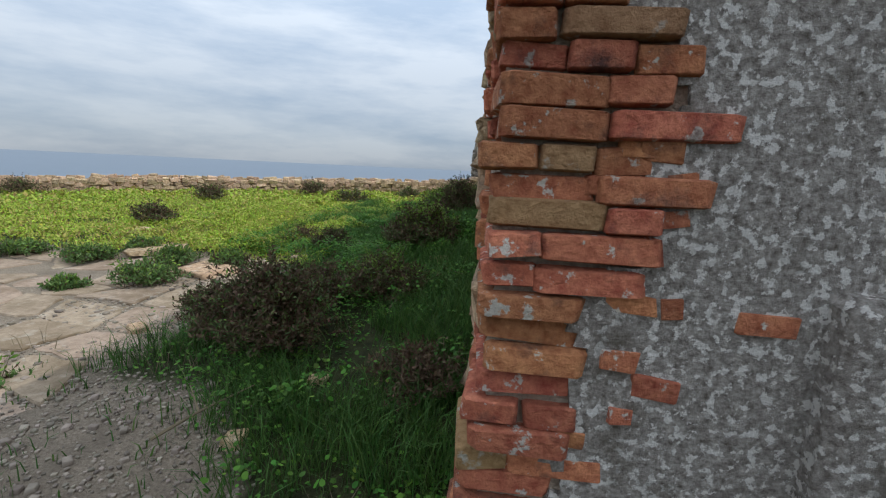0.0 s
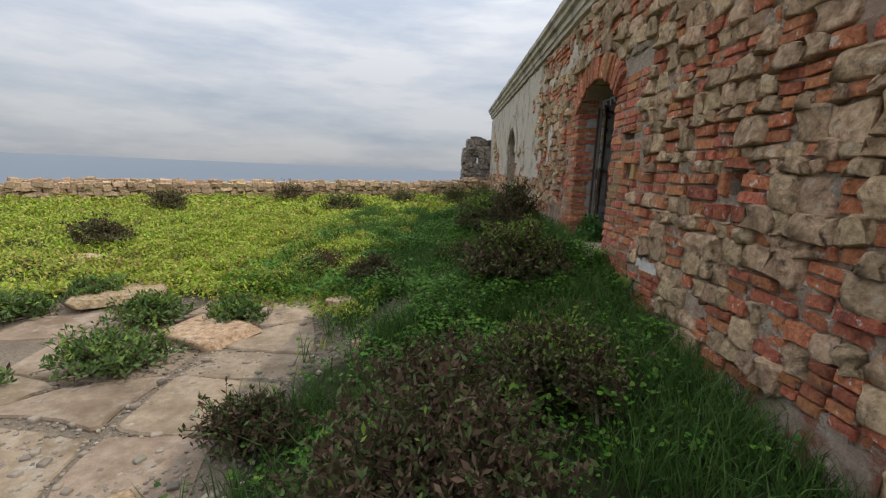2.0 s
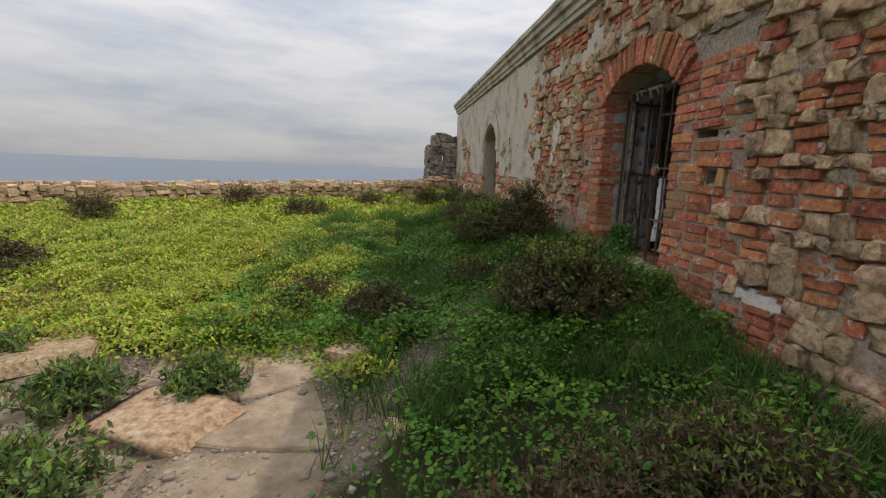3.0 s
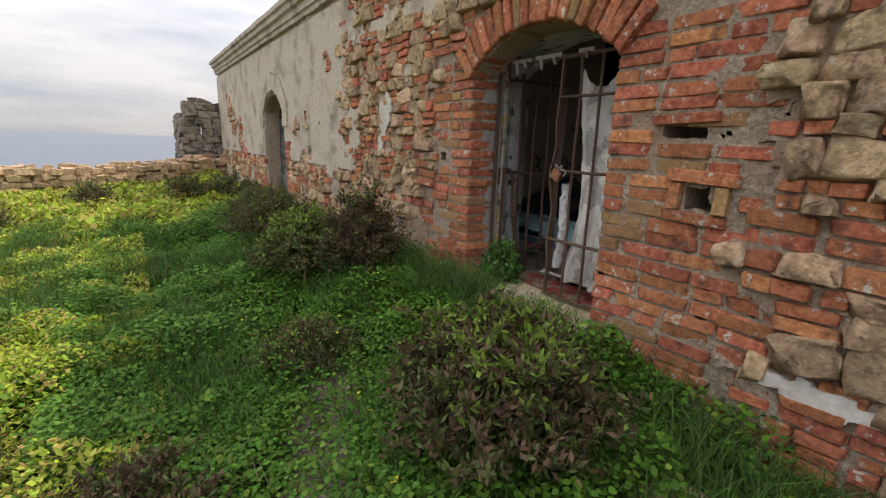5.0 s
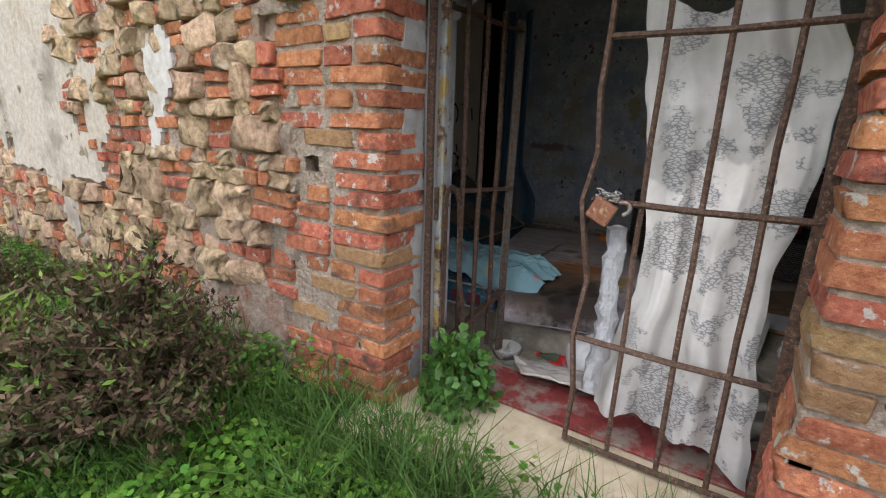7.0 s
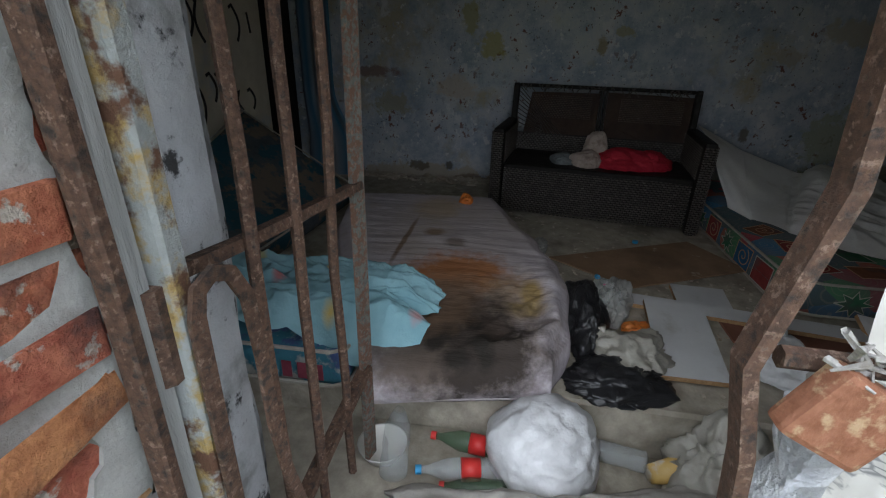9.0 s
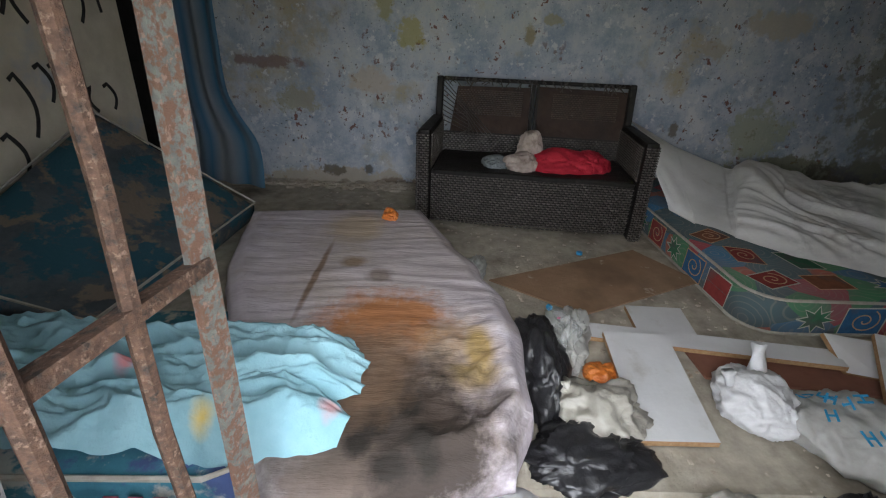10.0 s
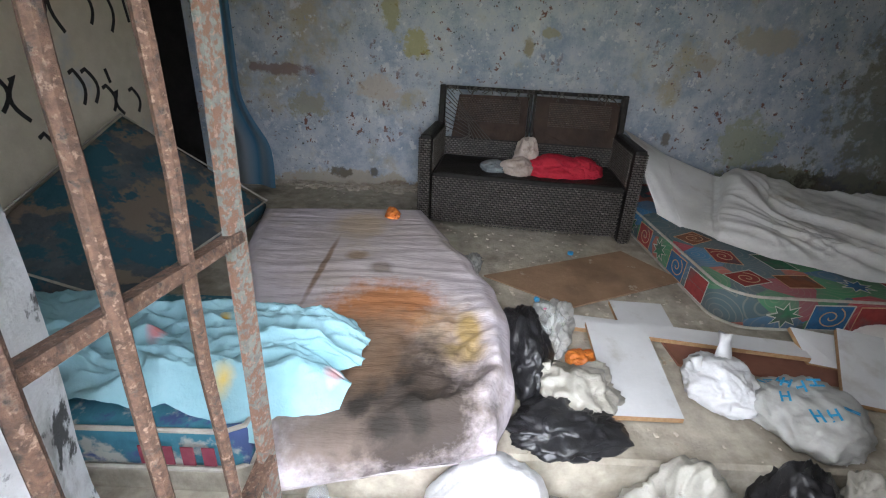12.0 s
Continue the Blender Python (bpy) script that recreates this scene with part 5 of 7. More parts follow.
def bag(name, c, size, seed, material, label, category="plastic bag", group="", knot=None, turn=0.0, flat=0.3, sharp=0.35):
    """A crumpled bag: a ball folded by ridged noise, flattened where it lies, with gathered ears where it has them."""
    bm = bmesh.new()
    bmesh.ops.create_icosphere(bm, subdivisions=5, radius=1.0)
    for v in bm.verts:
        p = v.co.copy()
        q = p + 0.35 * noise.noise_vector(p * 1.3 + Vector((seed, 3, 0)))
        f = 1.0 + 0.7 * sharp * noise.noise(p * 1.2 + Vector((seed, 0, 0))) + 0.6 * sharp * (0.4 - abs(noise.noise(q * 2.1 + Vector((0, seed, 0))))) + 0.34 * sharp * (0.3 - abs(noise.noise(q * 4.7 + Vector((0, 0, seed))))) + 0.16 * sharp * (0.3 - abs(noise.noise(q * 10.0 + Vector((seed, 0, seed)))))
        v.co = p * f
        if v.co.z < -flat:
            v.co.z = -flat + (v.co.z + flat) * 0.08
    low = min(v.co.z for v in bm.verts)
    for v in bm.verts:
        v.co = Vector((v.co.x * size[0], v.co.y * size[1], (v.co.z - low) * size[2]))
    for kx, ky, kz in knot or ():
        ear = tube([(kx * 0.6, ky * 0.6, kz * 0.55), (kx * 0.9, ky * 0.9, kz * 0.85), (kx, ky, kz)], [0.03, 0.016, 0.022], 7)
        for v in ear.verts:
            v.co += 0.012 * noise.noise_vector(v.co * 40)
        bm = join(bm, ear)
    ob = part(name, bm, material, smooth=True)
    ob.matrix_basis = pose(*c, 0, 0, turn)
    return tagged(ob, label, category, group)


# ---- the iron gate in the doorway ----
M_RUST = surface("rusty_iron", (0.045, 0.028, 0.021), (0.13, 0.074, 0.050), 90, (0.20, 0.135, 0.10), 120, (0.54, 0.62), (0.035, 0.028, 0.024), 60, (0.54, 0.64), rough=0.75, metal=0.2, bump=0.8, bump_scale=160, bump_dist=0.004)
M_RUSTPAINT = surface("flaking_painted_iron", (0.075, 0.078, 0.07), (0.15, 0.155, 0.14), 40, (0.12, 0.066, 0.045), 70, (0.46, 0.54), (0.20, 0.13, 0.10), 90, (0.56, 0.64), rough=0.7, bump=0.7, bump_scale=120, bump_dist=0.004)
M_RAG = surface("dirty_white_rag", (0.16, 0.145, 0.13), (0.42, 0.40, 0.37), 90, (0.24, 0.21, 0.18), 30, (0.55, 0.7), bump=0.4, bump_scale=80)


def flat_bar(points, wide, thick, side=(0, 1, 0)):
    """A flat iron bar along points, its wide faces square to side."""
    bm = bmesh.new()
    pts, s = [Vector(p) for p in points], Vector(side).normalized()
    rings = []
    for k, p in enumerate(pts):
        d = (pts[min(k + 1, len(pts) - 1)] - pts[max(k - 1, 0)]).normalized()
        w = d.cross(s).normalized() * wide / 2
        t = s * thick / 2
        rings.append([bm.verts.new(p + q) for q in (w + t, -w + t, -w - t, w - t)])
    for a, b in zip(rings, rings[1:]):
        for k in range(4):
            bm.faces.new((a[k], a[(k + 1) % 4], b[(k + 1) % 4], b[k]))
    bm.faces.new(rings[0][::-1])
    bm.faces.new(rings[-1])
    return bm


def wavy(x, y, z0, z1, amp, seed, n=9):
    return [(x + amp * noise.noise((seed, k * 0.6, 1)), y + amp * noise.noise((seed, k * 0.6, 9)), z0 + (z1 - z0) * k / n) for k in range(n + 1)]


def closed_leaf():
    g = base("gate_leaf", pose(0.2, 7.34, 0.82), "closed leaf of a rusty barred iron gate", "gate", "gate leaves")
    m = pose(-0.2, -7.34, -0.82)
    part("stile", flat_bar([(0.2, 7.875, 0.83), (0.2, 7.865, 1.02), (0.2, 7.885, 1.2), (0.195, 7.86, 1.40), (0.185, 7.885, 1.56), (0.195, 7.90, 1.64), (0.2, 7.872, 1.78), (0.2, 7.885, 1.95), (0.2, 7.875, 2.10), (0.2, 7.87, 2.30)], 0.012, 0.024, (1, 0, 0)), M_RUST, g, "bent rusty stile", m)
    part("stile", flat_bar([(0.2, 7.345, 0.83), (0.2, 7.345, 2.30)], 0.03, 0.008, (1, 0, 0)), M_RUST, g, "", m)
    for k, y in enumerate((7.737, 7.59, 7.455)):
        part("bar", tube(wavy(0.205, y, 0.83, 2.30, 0.006, k + 3), 0.0085, 6), M_RUST, g, "", m)
    for z in (0.835, 1.205, 1.645, 2.085):
        part("rail", tube([(0.2, 7.875, z), (0.2, 7.6, z - 0.004), (0.2, 7.345, z + 0.002)], 0.0095, 6), M_RUST, g, "", m)
    return g


def open_leaf():
    g = base("gate_leaf", pose(0.26, 8.485, 0.86), "bent open leaf of a rusty barred iron gate", "gate", "gate leaves")
    m = pose(-0.26, -8.485, -0.86)
    part("stile", flat_bar([(0.845, 8.44, 0.72), (0.84, 8.44, 1.07), (0.842, 8.44, 1.57), (0.86, 8.443, 1.92), (0.875, 8.45, 2.3)], 0.04, 0.014, (0.3, 1, 0)), M_RUSTPAINT, g, "flat stile with flaking green-grey paint", m)
    part("stile", flat_bar([(0.29, 8.49, 0.86), (0.30, 8.49, 2.3)], 0.03, 0.01, (0.1, 1, 0)), M_RUST, g, "", m)
    part("rail", flat_bar([(0.29, 8.485, 1.60), (0.45, 8.475, 1.583), (0.72, 8.45, 1.567), (0.845, 8.44, 1.56)], 0.03, 0.018, (0, 0.2, 1)), M_RUST, g, "", m)
    part("rail", flat_bar([(0.29, 8.49, 0.90), (0.56, 8.465, 0.98), (0.84, 8.44, 1.05)], 0.035, 0.018, (0, 0.2, 1)), M_RUST, g, "", m)
    part("rail", tube([(0.29, 8.485, 2.25), (0.6, 8.46, 2.25), (0.865, 8.445, 2.25)], 0.011, 6), M_RUST, g, "", m)
    for k, (x, xt) in enumerate(((0.435, 0.42), (0.56, 0.565), (0.715, 0.70))):
        pts = [(x + (xt - x) * q + 0.010 * noise.noise((k * 5.1, q * 4, 1)), 8.462 - 0.02 * x + 0.008 * noise.noise((k * 3.1, q * 4, 8)), 0.80 + 1.5 * q) for q in [i / 10 for i in range(11)]]
        part("bar", tube(pts, 0.011, 7), M_RUST, g, "", m)
    part("strap", flat_bar([(0.245, 8.415, 0.84), (0.245, 8.413, 1.3), (0.245, 8.412, 1.58), (0.255, 8.412, 1.61), (0.28, 8.41, 1.62), (0.31, 8.41, 1.605), (0.335, 8.41, 1.56), (0.345, 8.41, 1.46), (0.348, 8.41, 1.34), (0.365, 8.41, 1.22), (0.40, 8.41, 1.08), (0.42, 8.412, 0.95), (0.42, 8.415, 0.84)], 0.020, 0.007, (0.2, 1, 0)), M_RUST, g, "bent flat iron strap", m)
    return g


closed_leaf()
open_leaf()
frame_gate = base("gate_surround", pose(0.22, 7.9, 0.816), "rusty iron gate frame fixed in the brick doorway", "gate frame")
fm = pose(-0.22, -7.9, -0.816)
part("post", box(0.188, 0.206, 8.442, 8.468, 0.817, 2.42, bevel=0.003, cuts=5, rough=0.003), M_RUST, frame_gate, "dark rusty angle iron", fm)
part("plank", box(0.208, 0.236, 8.450, 8.492, 0.817, 2.42, bevel=0.004, cuts=5, rough=0.004), surface("bare_grey_wood", (0.17, 0.17, 0.165), (0.31, 0.31, 0.30), 18, (0.15, 0.14, 0.13), 9, (0.55, 0.68), bump=0.8, bump_scale=60, stretch=(1, 1, 0.12)), frame_gate, "bare weathered grey wooden post", fm)
part("post", box(0.240, 0.272, 8.430, 8.472, 0.817, 2.42, bevel=0.005, cuts=5, rough=0.003), surface("yellow_flaking_paint", (0.20, 0.21, 0.20), (0.34, 0.35, 0.34), 14, (0.30, 0.21, 0.08), 16, (0.47, 0.56), (0.10, 0.05, 0.03), 17, (0.50, 0.58), rough=0.7, bump=0.9, bump_scale=90, bump_dist=0.006), frame_gate, "hinge post with flaking grey and yellow paint", fm)
part("post", box(0.19, 0.235, 7.302, 7.33, 0.817, 2.30), M_RUST, frame_gate, "", fm)
part("top_rail", tube([(0.205, 7.31, 2.31), (0.2, 7.9, 2.315), (0.205, 8.5, 2.33)], 0.013, 6), M_RUST, frame_gate, "", fm)
part("hinge", join(box(0.17, 0.25, 8.50, 8.56, 1.52, 1.58, bevel=0.004), tube([(0.235, 8.455, 1.50), (0.235, 8.455, 1.62)], 0.016, 8)), M_RUST, frame_gate, "rusty hinge plate let into the brick", fm)

padlock = base("padlock", pose(0.172, 7.835, 1.62, 0, 0, 0), "rusty brown padlock hanging on the gate's stile", "padlock")
part("body", box(-0.012, 0.012, -0.034, 0.034, -0.036, 0.03, bevel=0.006, seg=2), surface("rusty_brown_steel", (0.16, 0.06, 0.03), (0.27, 0.12, 0.07), 90, (0.36, 0.24, 0.14), 40, (0.56, 0.64), rough=0.6, bump=0.6, bump_scale=200, bump_dist=0.003), padlock, "", pose(0, 0, 0, 28, 0, 0))
part("shackle", tube([(0, 0.018 * math.cos(a), 0.030 + 0.024 * math.sin(a)) for a in [math.pi * k / 9 for k in range(10)]], 0.0055, 7), surface("dull_steel", (0.20, 0.17, 0.15), (0.36, 0.33, 0.30), 120, (0.2, 0.1, 0.06), 60, (0.5, 0.6), rough=0.6, metal=0.5, bump=0.3), padlock, "dull steel shackle", pose(0, -0.022, 0.0, 70, 0, 0))
frays = None
rr = random.Random(31)
for k in range(18):
    y, z = 7.825 + rr.uniform(-0.03, 0.03), 1.655 + rr.uniform(-0.004, 0.01)
    t = tube([(0.176, y, z), (0.172 + rr.uniform(-0.012, 0.012), y + rr.uniform(-0.018, 0.018), z + rr.uniform(0.0, 0.02)), (0.172 + rr.uniform(-0.015, 0.015), y + rr.uniform(-0.018, 0.018), z + rr.uniform(-0.012, 0.018))], [0.0026, 0.003, 0.001], 5)
    frays = t if frays is None else join(frays, t)
tagged(part("rag_fibres", frays, M_RAG), "frayed white rag fibres knotted on the gate rail", "rag", kind="stuff")
for k, (y, L) in enumerate(((8.27, 0.10), (8.05, 0.09), (7.94, 0.06), (8.20, 0.05), (7.70, 0.05))):
    bm = join(patch((0.185, y - 0.02, 2.33), (0.185, y + 0.02, 2.33), (0.183, y + 0.006, 2.32 - L * 0.7), (0.183, y - 0.004, 2.32 - L * 0.7), 6, 8, lambda u, v: 0.01 * math.sin(u * 7 + v * 5), 0.003), tube([(0.2, y - 0.05, 2.33), (0.2, y + 0.06, 2.333)], 0.0155, 7))
    tagged(part("rag", bm, M_RAG), "torn white rag tied to the top rail", "rag", "rags on the gate")


def hanging_sheet():
    """A torn bed sheet hung behind the bars, its top pulled to two points."""
    bm = bmesh.new()
    nu, nv = 44, 60
    grid = []
    for j in range(nv + 1):
        v = j / nv
        left = 7.82 - 0.10 * math.sin(min(v / 0.75, 1) * math.pi * 0.5) ** 1.5 + 0.10 * smooth_step(0.55, 1.0, v) + 0.012 * noise.noise((v * 14, 1, 1))
        right = 7.43 - 0.075 * smooth_step(0.02, 0.2, v) + 0.05 * smooth_step(0.3, 0.6, v) - 0.05 * smooth_step(0.62, 1.0, v) + 0.015 * noise.noise((v * 12, 4, 1))
        row = []
        for i in range(nu + 1):
            u = i / nu
            y = left + (right - left) * u
            top = 2.29 - 0.15 * math.sin(math.pi * min(u * 1.15, 1)) ** 0.8 + 0.012 * noise.noise((u * 16, 2, 2))
            bot = 0.93 - 0.10 * smooth_step(0.6, 1.0, u) + 0.02 * noise.noise((u * 6, 8, 2))
            z = top + (bot - top) * v
            fold = 0.026 * math.sin(u * 17 + 1.6 * v + 1.6 * noise.noise((u * 2, v * 2, 3))) * (0.45 + 0.75 * v) + 0.020 * crumple(u * 1.5 + 0.12 * v, v * 0.25, 5, 1) + 0.006 * crumple(u, v * 2, 6, 1)
            row.append(bm.verts.new((0.262 + fold, y, z)))
        grid.append(row)
    for j in range(nv):
        for i in range(nu):
            bm.faces.new((grid[j][i], grid[j][i + 1], grid[j + 1][i + 1], grid[j + 1][i]))
    return bm


def sheet_print():
    """White cotton with a faded grey printed drawing of broken lines."""
    m, n, l, b = nodes_of("printed_sheet")
    vec = n.new("ShaderNodeNewGeometry").outputs["Position"]
    white = ramp_node(n, l, noise_node(n, l, vec, 6, 6), [(0.3, (0.46, 0.44, 0.41)), (0.7, (0.68, 0.66, 0.63))])
    vor = n.new("ShaderNodeTexVoronoi")
    vor.feature = "DISTANCE_TO_EDGE"
    vor.inputs["Scale"].default_value = 60
    mp = n.new("ShaderNodeMapping")
    mp.inputs["Scale"].default_value = (0.3, 1, 2.2)
    l.new(vec, mp.inputs["Vector"])
    l.new(mp.outputs["Vector"], vor.inputs["Vector"])
    lines = ramp_node(n, l, vor.outputs["Distance"], [(0.04, grey(1.0)), (0.16, grey(0.22))])
    sep = n.new("ShaderNodeSeparateXYZ")
    l.new(vec, sep.inputs[0])
    side = n.new("ShaderNodeMapRange")
    l.new(sep.outputs["Y"], side.inputs["Value"])
    for key, val in (("From Min", 7.76), ("From Max", 7.70)):
        side.inputs[key].default_value = val
    area = mix_node(n, l, 1.0, ramp_node(n, l, noise_node(n, l, vec, 7, 6), [(0.51, grey(0)), (0.54, grey(0.75))]), side.outputs["Result"], "MULTIPLY")
    both = mix_node(n, l, 1.0, lines, area, "MULTIPLY")
    col = mix_node(n, l, both, white, (0.10, 0.105, 0.12))
    l.new(col, b.inputs["Base Color"])
    b.inputs["Roughness"].default_value, b.inputs["Specular IOR Level"].default_value = 0.9, 0.2
    tr, ad = n.new("ShaderNodeBsdfTranslucent"), n.new("ShaderNodeMixShader")
    l.new(col, tr.inputs["Color"])
    ad.inputs[0].default_value = 0.25
    l.new(b.outputs[0], ad.inputs[1])
    l.new(tr.outputs[0], ad.inputs[2])
    l.new(ad.outputs[0], n["Material Output"].inputs["Surface"])
    return m


tagged(part("hanging_sheet", hanging_sheet(), sheet_print(), smooth=True), "torn white bed sheet with grey print hung behind the bars", "sheet")
M_FOIL = surface("crumpled_foil", (0.45, 0.46, 0.48), (0.62, 0.63, 0.65), 40, rough=0.32, metal=0.85, bump=1.0, bump_scale=60, bump_dist=0.02)
foil = tube([(0.235 + 0.008 * noise.noise((k, 1, 1)), 7.80 + 0.02 * noise.noise((k * 0.7, 2, 1)) + (0.02 if k < 4 else 0), 1.02 + 0.032 * k) for k in range(18)], [0.028 + 0.009 * noise.noise((k * 1.7, 5, 1)) for k in range(18)], 14)
for v in foil.verts:
    v.co += 0.010 * noise.noise_vector(v.co * 45)
tagged(part("foil_strip", foil, M_FOIL), "crumpled silver foil strip along the sheet's edge", "foil")

# weeds growing on the sill, and the red floor behind it
def threshold_weed():
    r = np.random.default_rng(77)
    root = base("weed", pose(0.17, 8.31, 0.815), "leafy green weed growing on the stone sill", "plant")
    n = 760
    a, q = r.uniform(0, 2 * np.pi, n), r.uniform(0, 1, n)
    c = np.c_[np.cos(a) * 0.20 * np.sqrt(q) * r.uniform(0.4, 1, n), np.sin(a) * 0.13 * np.sqrt(q) - 0.02, r.uniform(0.0, 0.30, n) * (1.1 - 0.7 * q)]
    s = (0.021 * r.uniform(0.5, 1.3, n))[:, None]
    u = r.normal(0, 1, (n, 3)) + [0, 0, 0.5]
    u /= np.linalg.norm(u, axis=1)[:, None]
    w = np.cross(u, r.normal(0, 1, (n, 3)))
    w /= np.linalg.norm(w, axis=1)[:, None]
    v = np.stack([c, c + u * s + w * s * 0.7, c + u * s * 1.8 + w * s * 0.3, c + u * s * 2, c + u * s * 1.8 - w * s * 0.3, c + u * s - w * s * 0.7], 1).reshape(-1, 3)
    part("foliage", mesh_of("foliage", v, [tuple(k) for k in ((np.arange(n) * 6)[:, None] + np.arange(6))], surface("weed_leaf", (0.03, 0.10, 0.014), (0.085, 0.20, 0.035), 20, rough=0.55, bump=0, vary=0.3, island=True, through_light=0.25)), M_FRESH, root)
    stems = None
    for k in range(14):
        e = c[k * 7]
        t = tube([(e[0] * 0.15, e[1] * 0.15, 0), (e[0] * 0.6, e[1] * 0.6, e[2] * 0.6 + 0.02), tuple(e + [0, 0, 0.03])], [0.004, 0.003, 0.0015], 4)
        stems = t if stems is None else join(stems, t)
    part("stalk", stems, M_FRESH, root)


threshold_weed()
tagged(part("threshold", box(0.27, 0.515, 7.32, 8.60, 0.8155, 0.829, bevel=0.004, cuts=3, rough=0.002), surface("red_painted_threshold", (0.13, 0.022, 0.02), (0.25, 0.045, 0.04), 25, (0.22, 0.18, 0.15), 9, (0.48, 0.60), rough=0.8, bump=0.6, bump_scale=70)), "worn red painted threshold", "threshold", kind="structure")

# ---- the room ----
M_SOFAFRAME = surface("dark_sofa_frame", (0.008, 0.007, 0.006), (0.020, 0.017, 0.015), 30, (0.05, 0.045, 0.04), 12, (0.60, 0.74), rough=0.6, bump=0.4)
M_BACKPANEL = surface("torn_brown_backing", (0.035, 0.02, 0.015), (0.065, 0.04, 0.028), 18, (0.03, 0.02, 0.017), 5, (0.5, 0.65), rough=0.7, bump=0.5)


def woven(w, h, sag=0.0, pitch=0.026, row=0.0135):
    """A woven panel in the x-z plane facing -y: flat strands passing over and under round uprights, staggered row by row."""
    verts, faces = [], []
    nx, nz = int(w / pitch), int(h / row)
    for k in range(nz):
        for i in range(-1, nx + 1):
            x0 = -w / 2 + (i + (0.5 if k % 2 else 0.0)) * pitch
            x1 = min(x0 + pitch * 0.84, w / 2)
            x0 = max(x0, -w / 2)
            if x1 - x0 < 0.004:
                continue
            b = len(verts)
            for q, y in ((0.0, 0.004), (0.28, -0.0035), (0.72, -0.0035), (1.0, 0.004)):
                x = x0 + (x1 - x0) * q
                drop = -sag * math.sin(math.pi * (x / w + 0.5)) * (1 - k / nz)
                verts += [(x, y, k * row + drop + 0.001), (x, y, k * row + row * 0.70 + drop)]
            faces += [(b + 2 * q, b + 2 * q + 2, b + 2 * q + 3, b + 2 * q + 1) for q in range(3)]
    return verts, faces


def weave(name, w, h, m, parent, label="", sag=0.0):
    v, f = woven(w, h, sag)
    return tagged(part(name, mesh_of(name, v, f, M_STRAND), None, parent, label, m), kind="stuff")


def sofa():
    s = base("rattan_sofa", pose(2.73, 7.605, FLOOR, 0, 0, -97.4), "broken dark brown rattan two-seat sofa without cushions", "sofa")
    front = part("front_panel", box(-0.562, 0.562, 0.032, 0.055, 0.03, 0.32, bevel=0.004), M_SOFAFRAME, s)
    weave("woven_face", 1.12, 0.29, pose(0, 0.026, 0.032), front, "glossy dark woven rattan", 0.012)
    part("seat", box(-0.56, 0.56, 0.012, 0.56, 0.305, 0.338, bevel=0.012, cuts=4, rough=0.008), M_SOFAFRAME, s, "dusty sagging seat deck")
    for sx in (-1, 1):
        arm = part("armrest", box(min(sx * 0.568, sx * 0.640), max(sx * 0.568, sx * 0.640), 0.006, 0.60, 0.0, 0.555, bevel=0.022, seg=2), M_SOFAFRAME, s)
        weave("woven_face", 0.066, 0.53, pose(sx * 0.604, 0.0, 0.008), arm)
        weave("woven_face", 0.55, 0.53, pose(sx * 0.646, 0.30, 0.008, 0, 0, 90 * sx), arm)
        weave("woven_face", 0.53, 0.20, pose(sx * 0.5615, 0.30, 0.34, 0, 0, -90 * sx), arm)
        for y in (0.03, 0.56):
            part("leg", box(sx * 0.60 - 0.02, sx * 0.60 + 0.02, y - 0.02, y + 0.02, -0.001, 0.02), M_SOFAFRAME, s)
    tilt = pose(0, 0.53, 0.32, -9, 0, 0)
    back = part("backrest", join(box(-0.615, -0.575, -0.02, 0.03, 0.0, 0.475, bevel=0.006), box(0.575, 0.615, -0.02, 0.03, 0.0, 0.475, bevel=0.006), box(-0.574, 0.574, -0.02, 0.025, 0.452, 0.474, bevel=0.006), box(-0.016, 0.004, -0.02, 0.02, 0.0, 0.45), box(0.014, 0.030, -0.02, 0.02, 0.0, 0.45)), M_SOFAFRAME, s, "", tilt)
    for x0, x1 in ((-0.573, -0.018), (0.032, 0.573)):
        panel = part("back_panel", patch((x0 + (0.05 if x0 < 0 else 0), 0.016, 0.12), (x1, 0.016, 0.12), (x1, 0.012, 0.43), (x0 + (0.09 if x0 < 0 else 0), 0.012, 0.44 if x0 > 0 else 0.42), 12, 8, lambda u, v: 0.012 * noise.noise((u * 3, v * 3, x0)) + (0.02 * (u - 0.5) * v if x0 < 0 else 0), 0.005), M_BACKPANEL, back, "torn brown woven panel")
        v, f = woven(x1 - x0 - 0.14, 0.16, 0, 0.02, 0.012)
        tagged(part("woven_face", mesh_of("woven_face", v, f, M_BACKSTRAND), None, panel, "faded brown weave showing through", pose((x0 + x1) / 2 + 0.02, 0.003, 0.25)), kind="stuff")
        lower = part("lower_panel", box(x0, x1, 0.004, 0.022, 0.0, 0.14), M_SOFAFRAME, back)
        weave("woven_face", x1 - x0, 0.14, pose((x0 + x1) / 2, 0.0, 0.0), lower)
    strands = None
    r = random.Random(4)
    for k in range(60):
        x = r.uniform(-0.57, 0.57)
        t = tube([(x, -0.024, 0.470), (x + r.uniform(-0.02, 0.02), -0.032, 0.458), (x + r.uniform(-0.04, 0.04), -0.022, 0.465 - r.uniform(0.01, 0.06))], 0.003, 4)
        strands = t if strands is None else join(strands, t)
    for k in range(9):
        t = tube([(-0.57, -0.02, 0.45 - 0.03 * k), (-0.45 + 0.01 * k, -0.018, 0.33 - 0.025 * k), (-0.24 - 0.03 * k, -0.012, 0.13)], 0.003, 4)
        strands = join(strands, t)
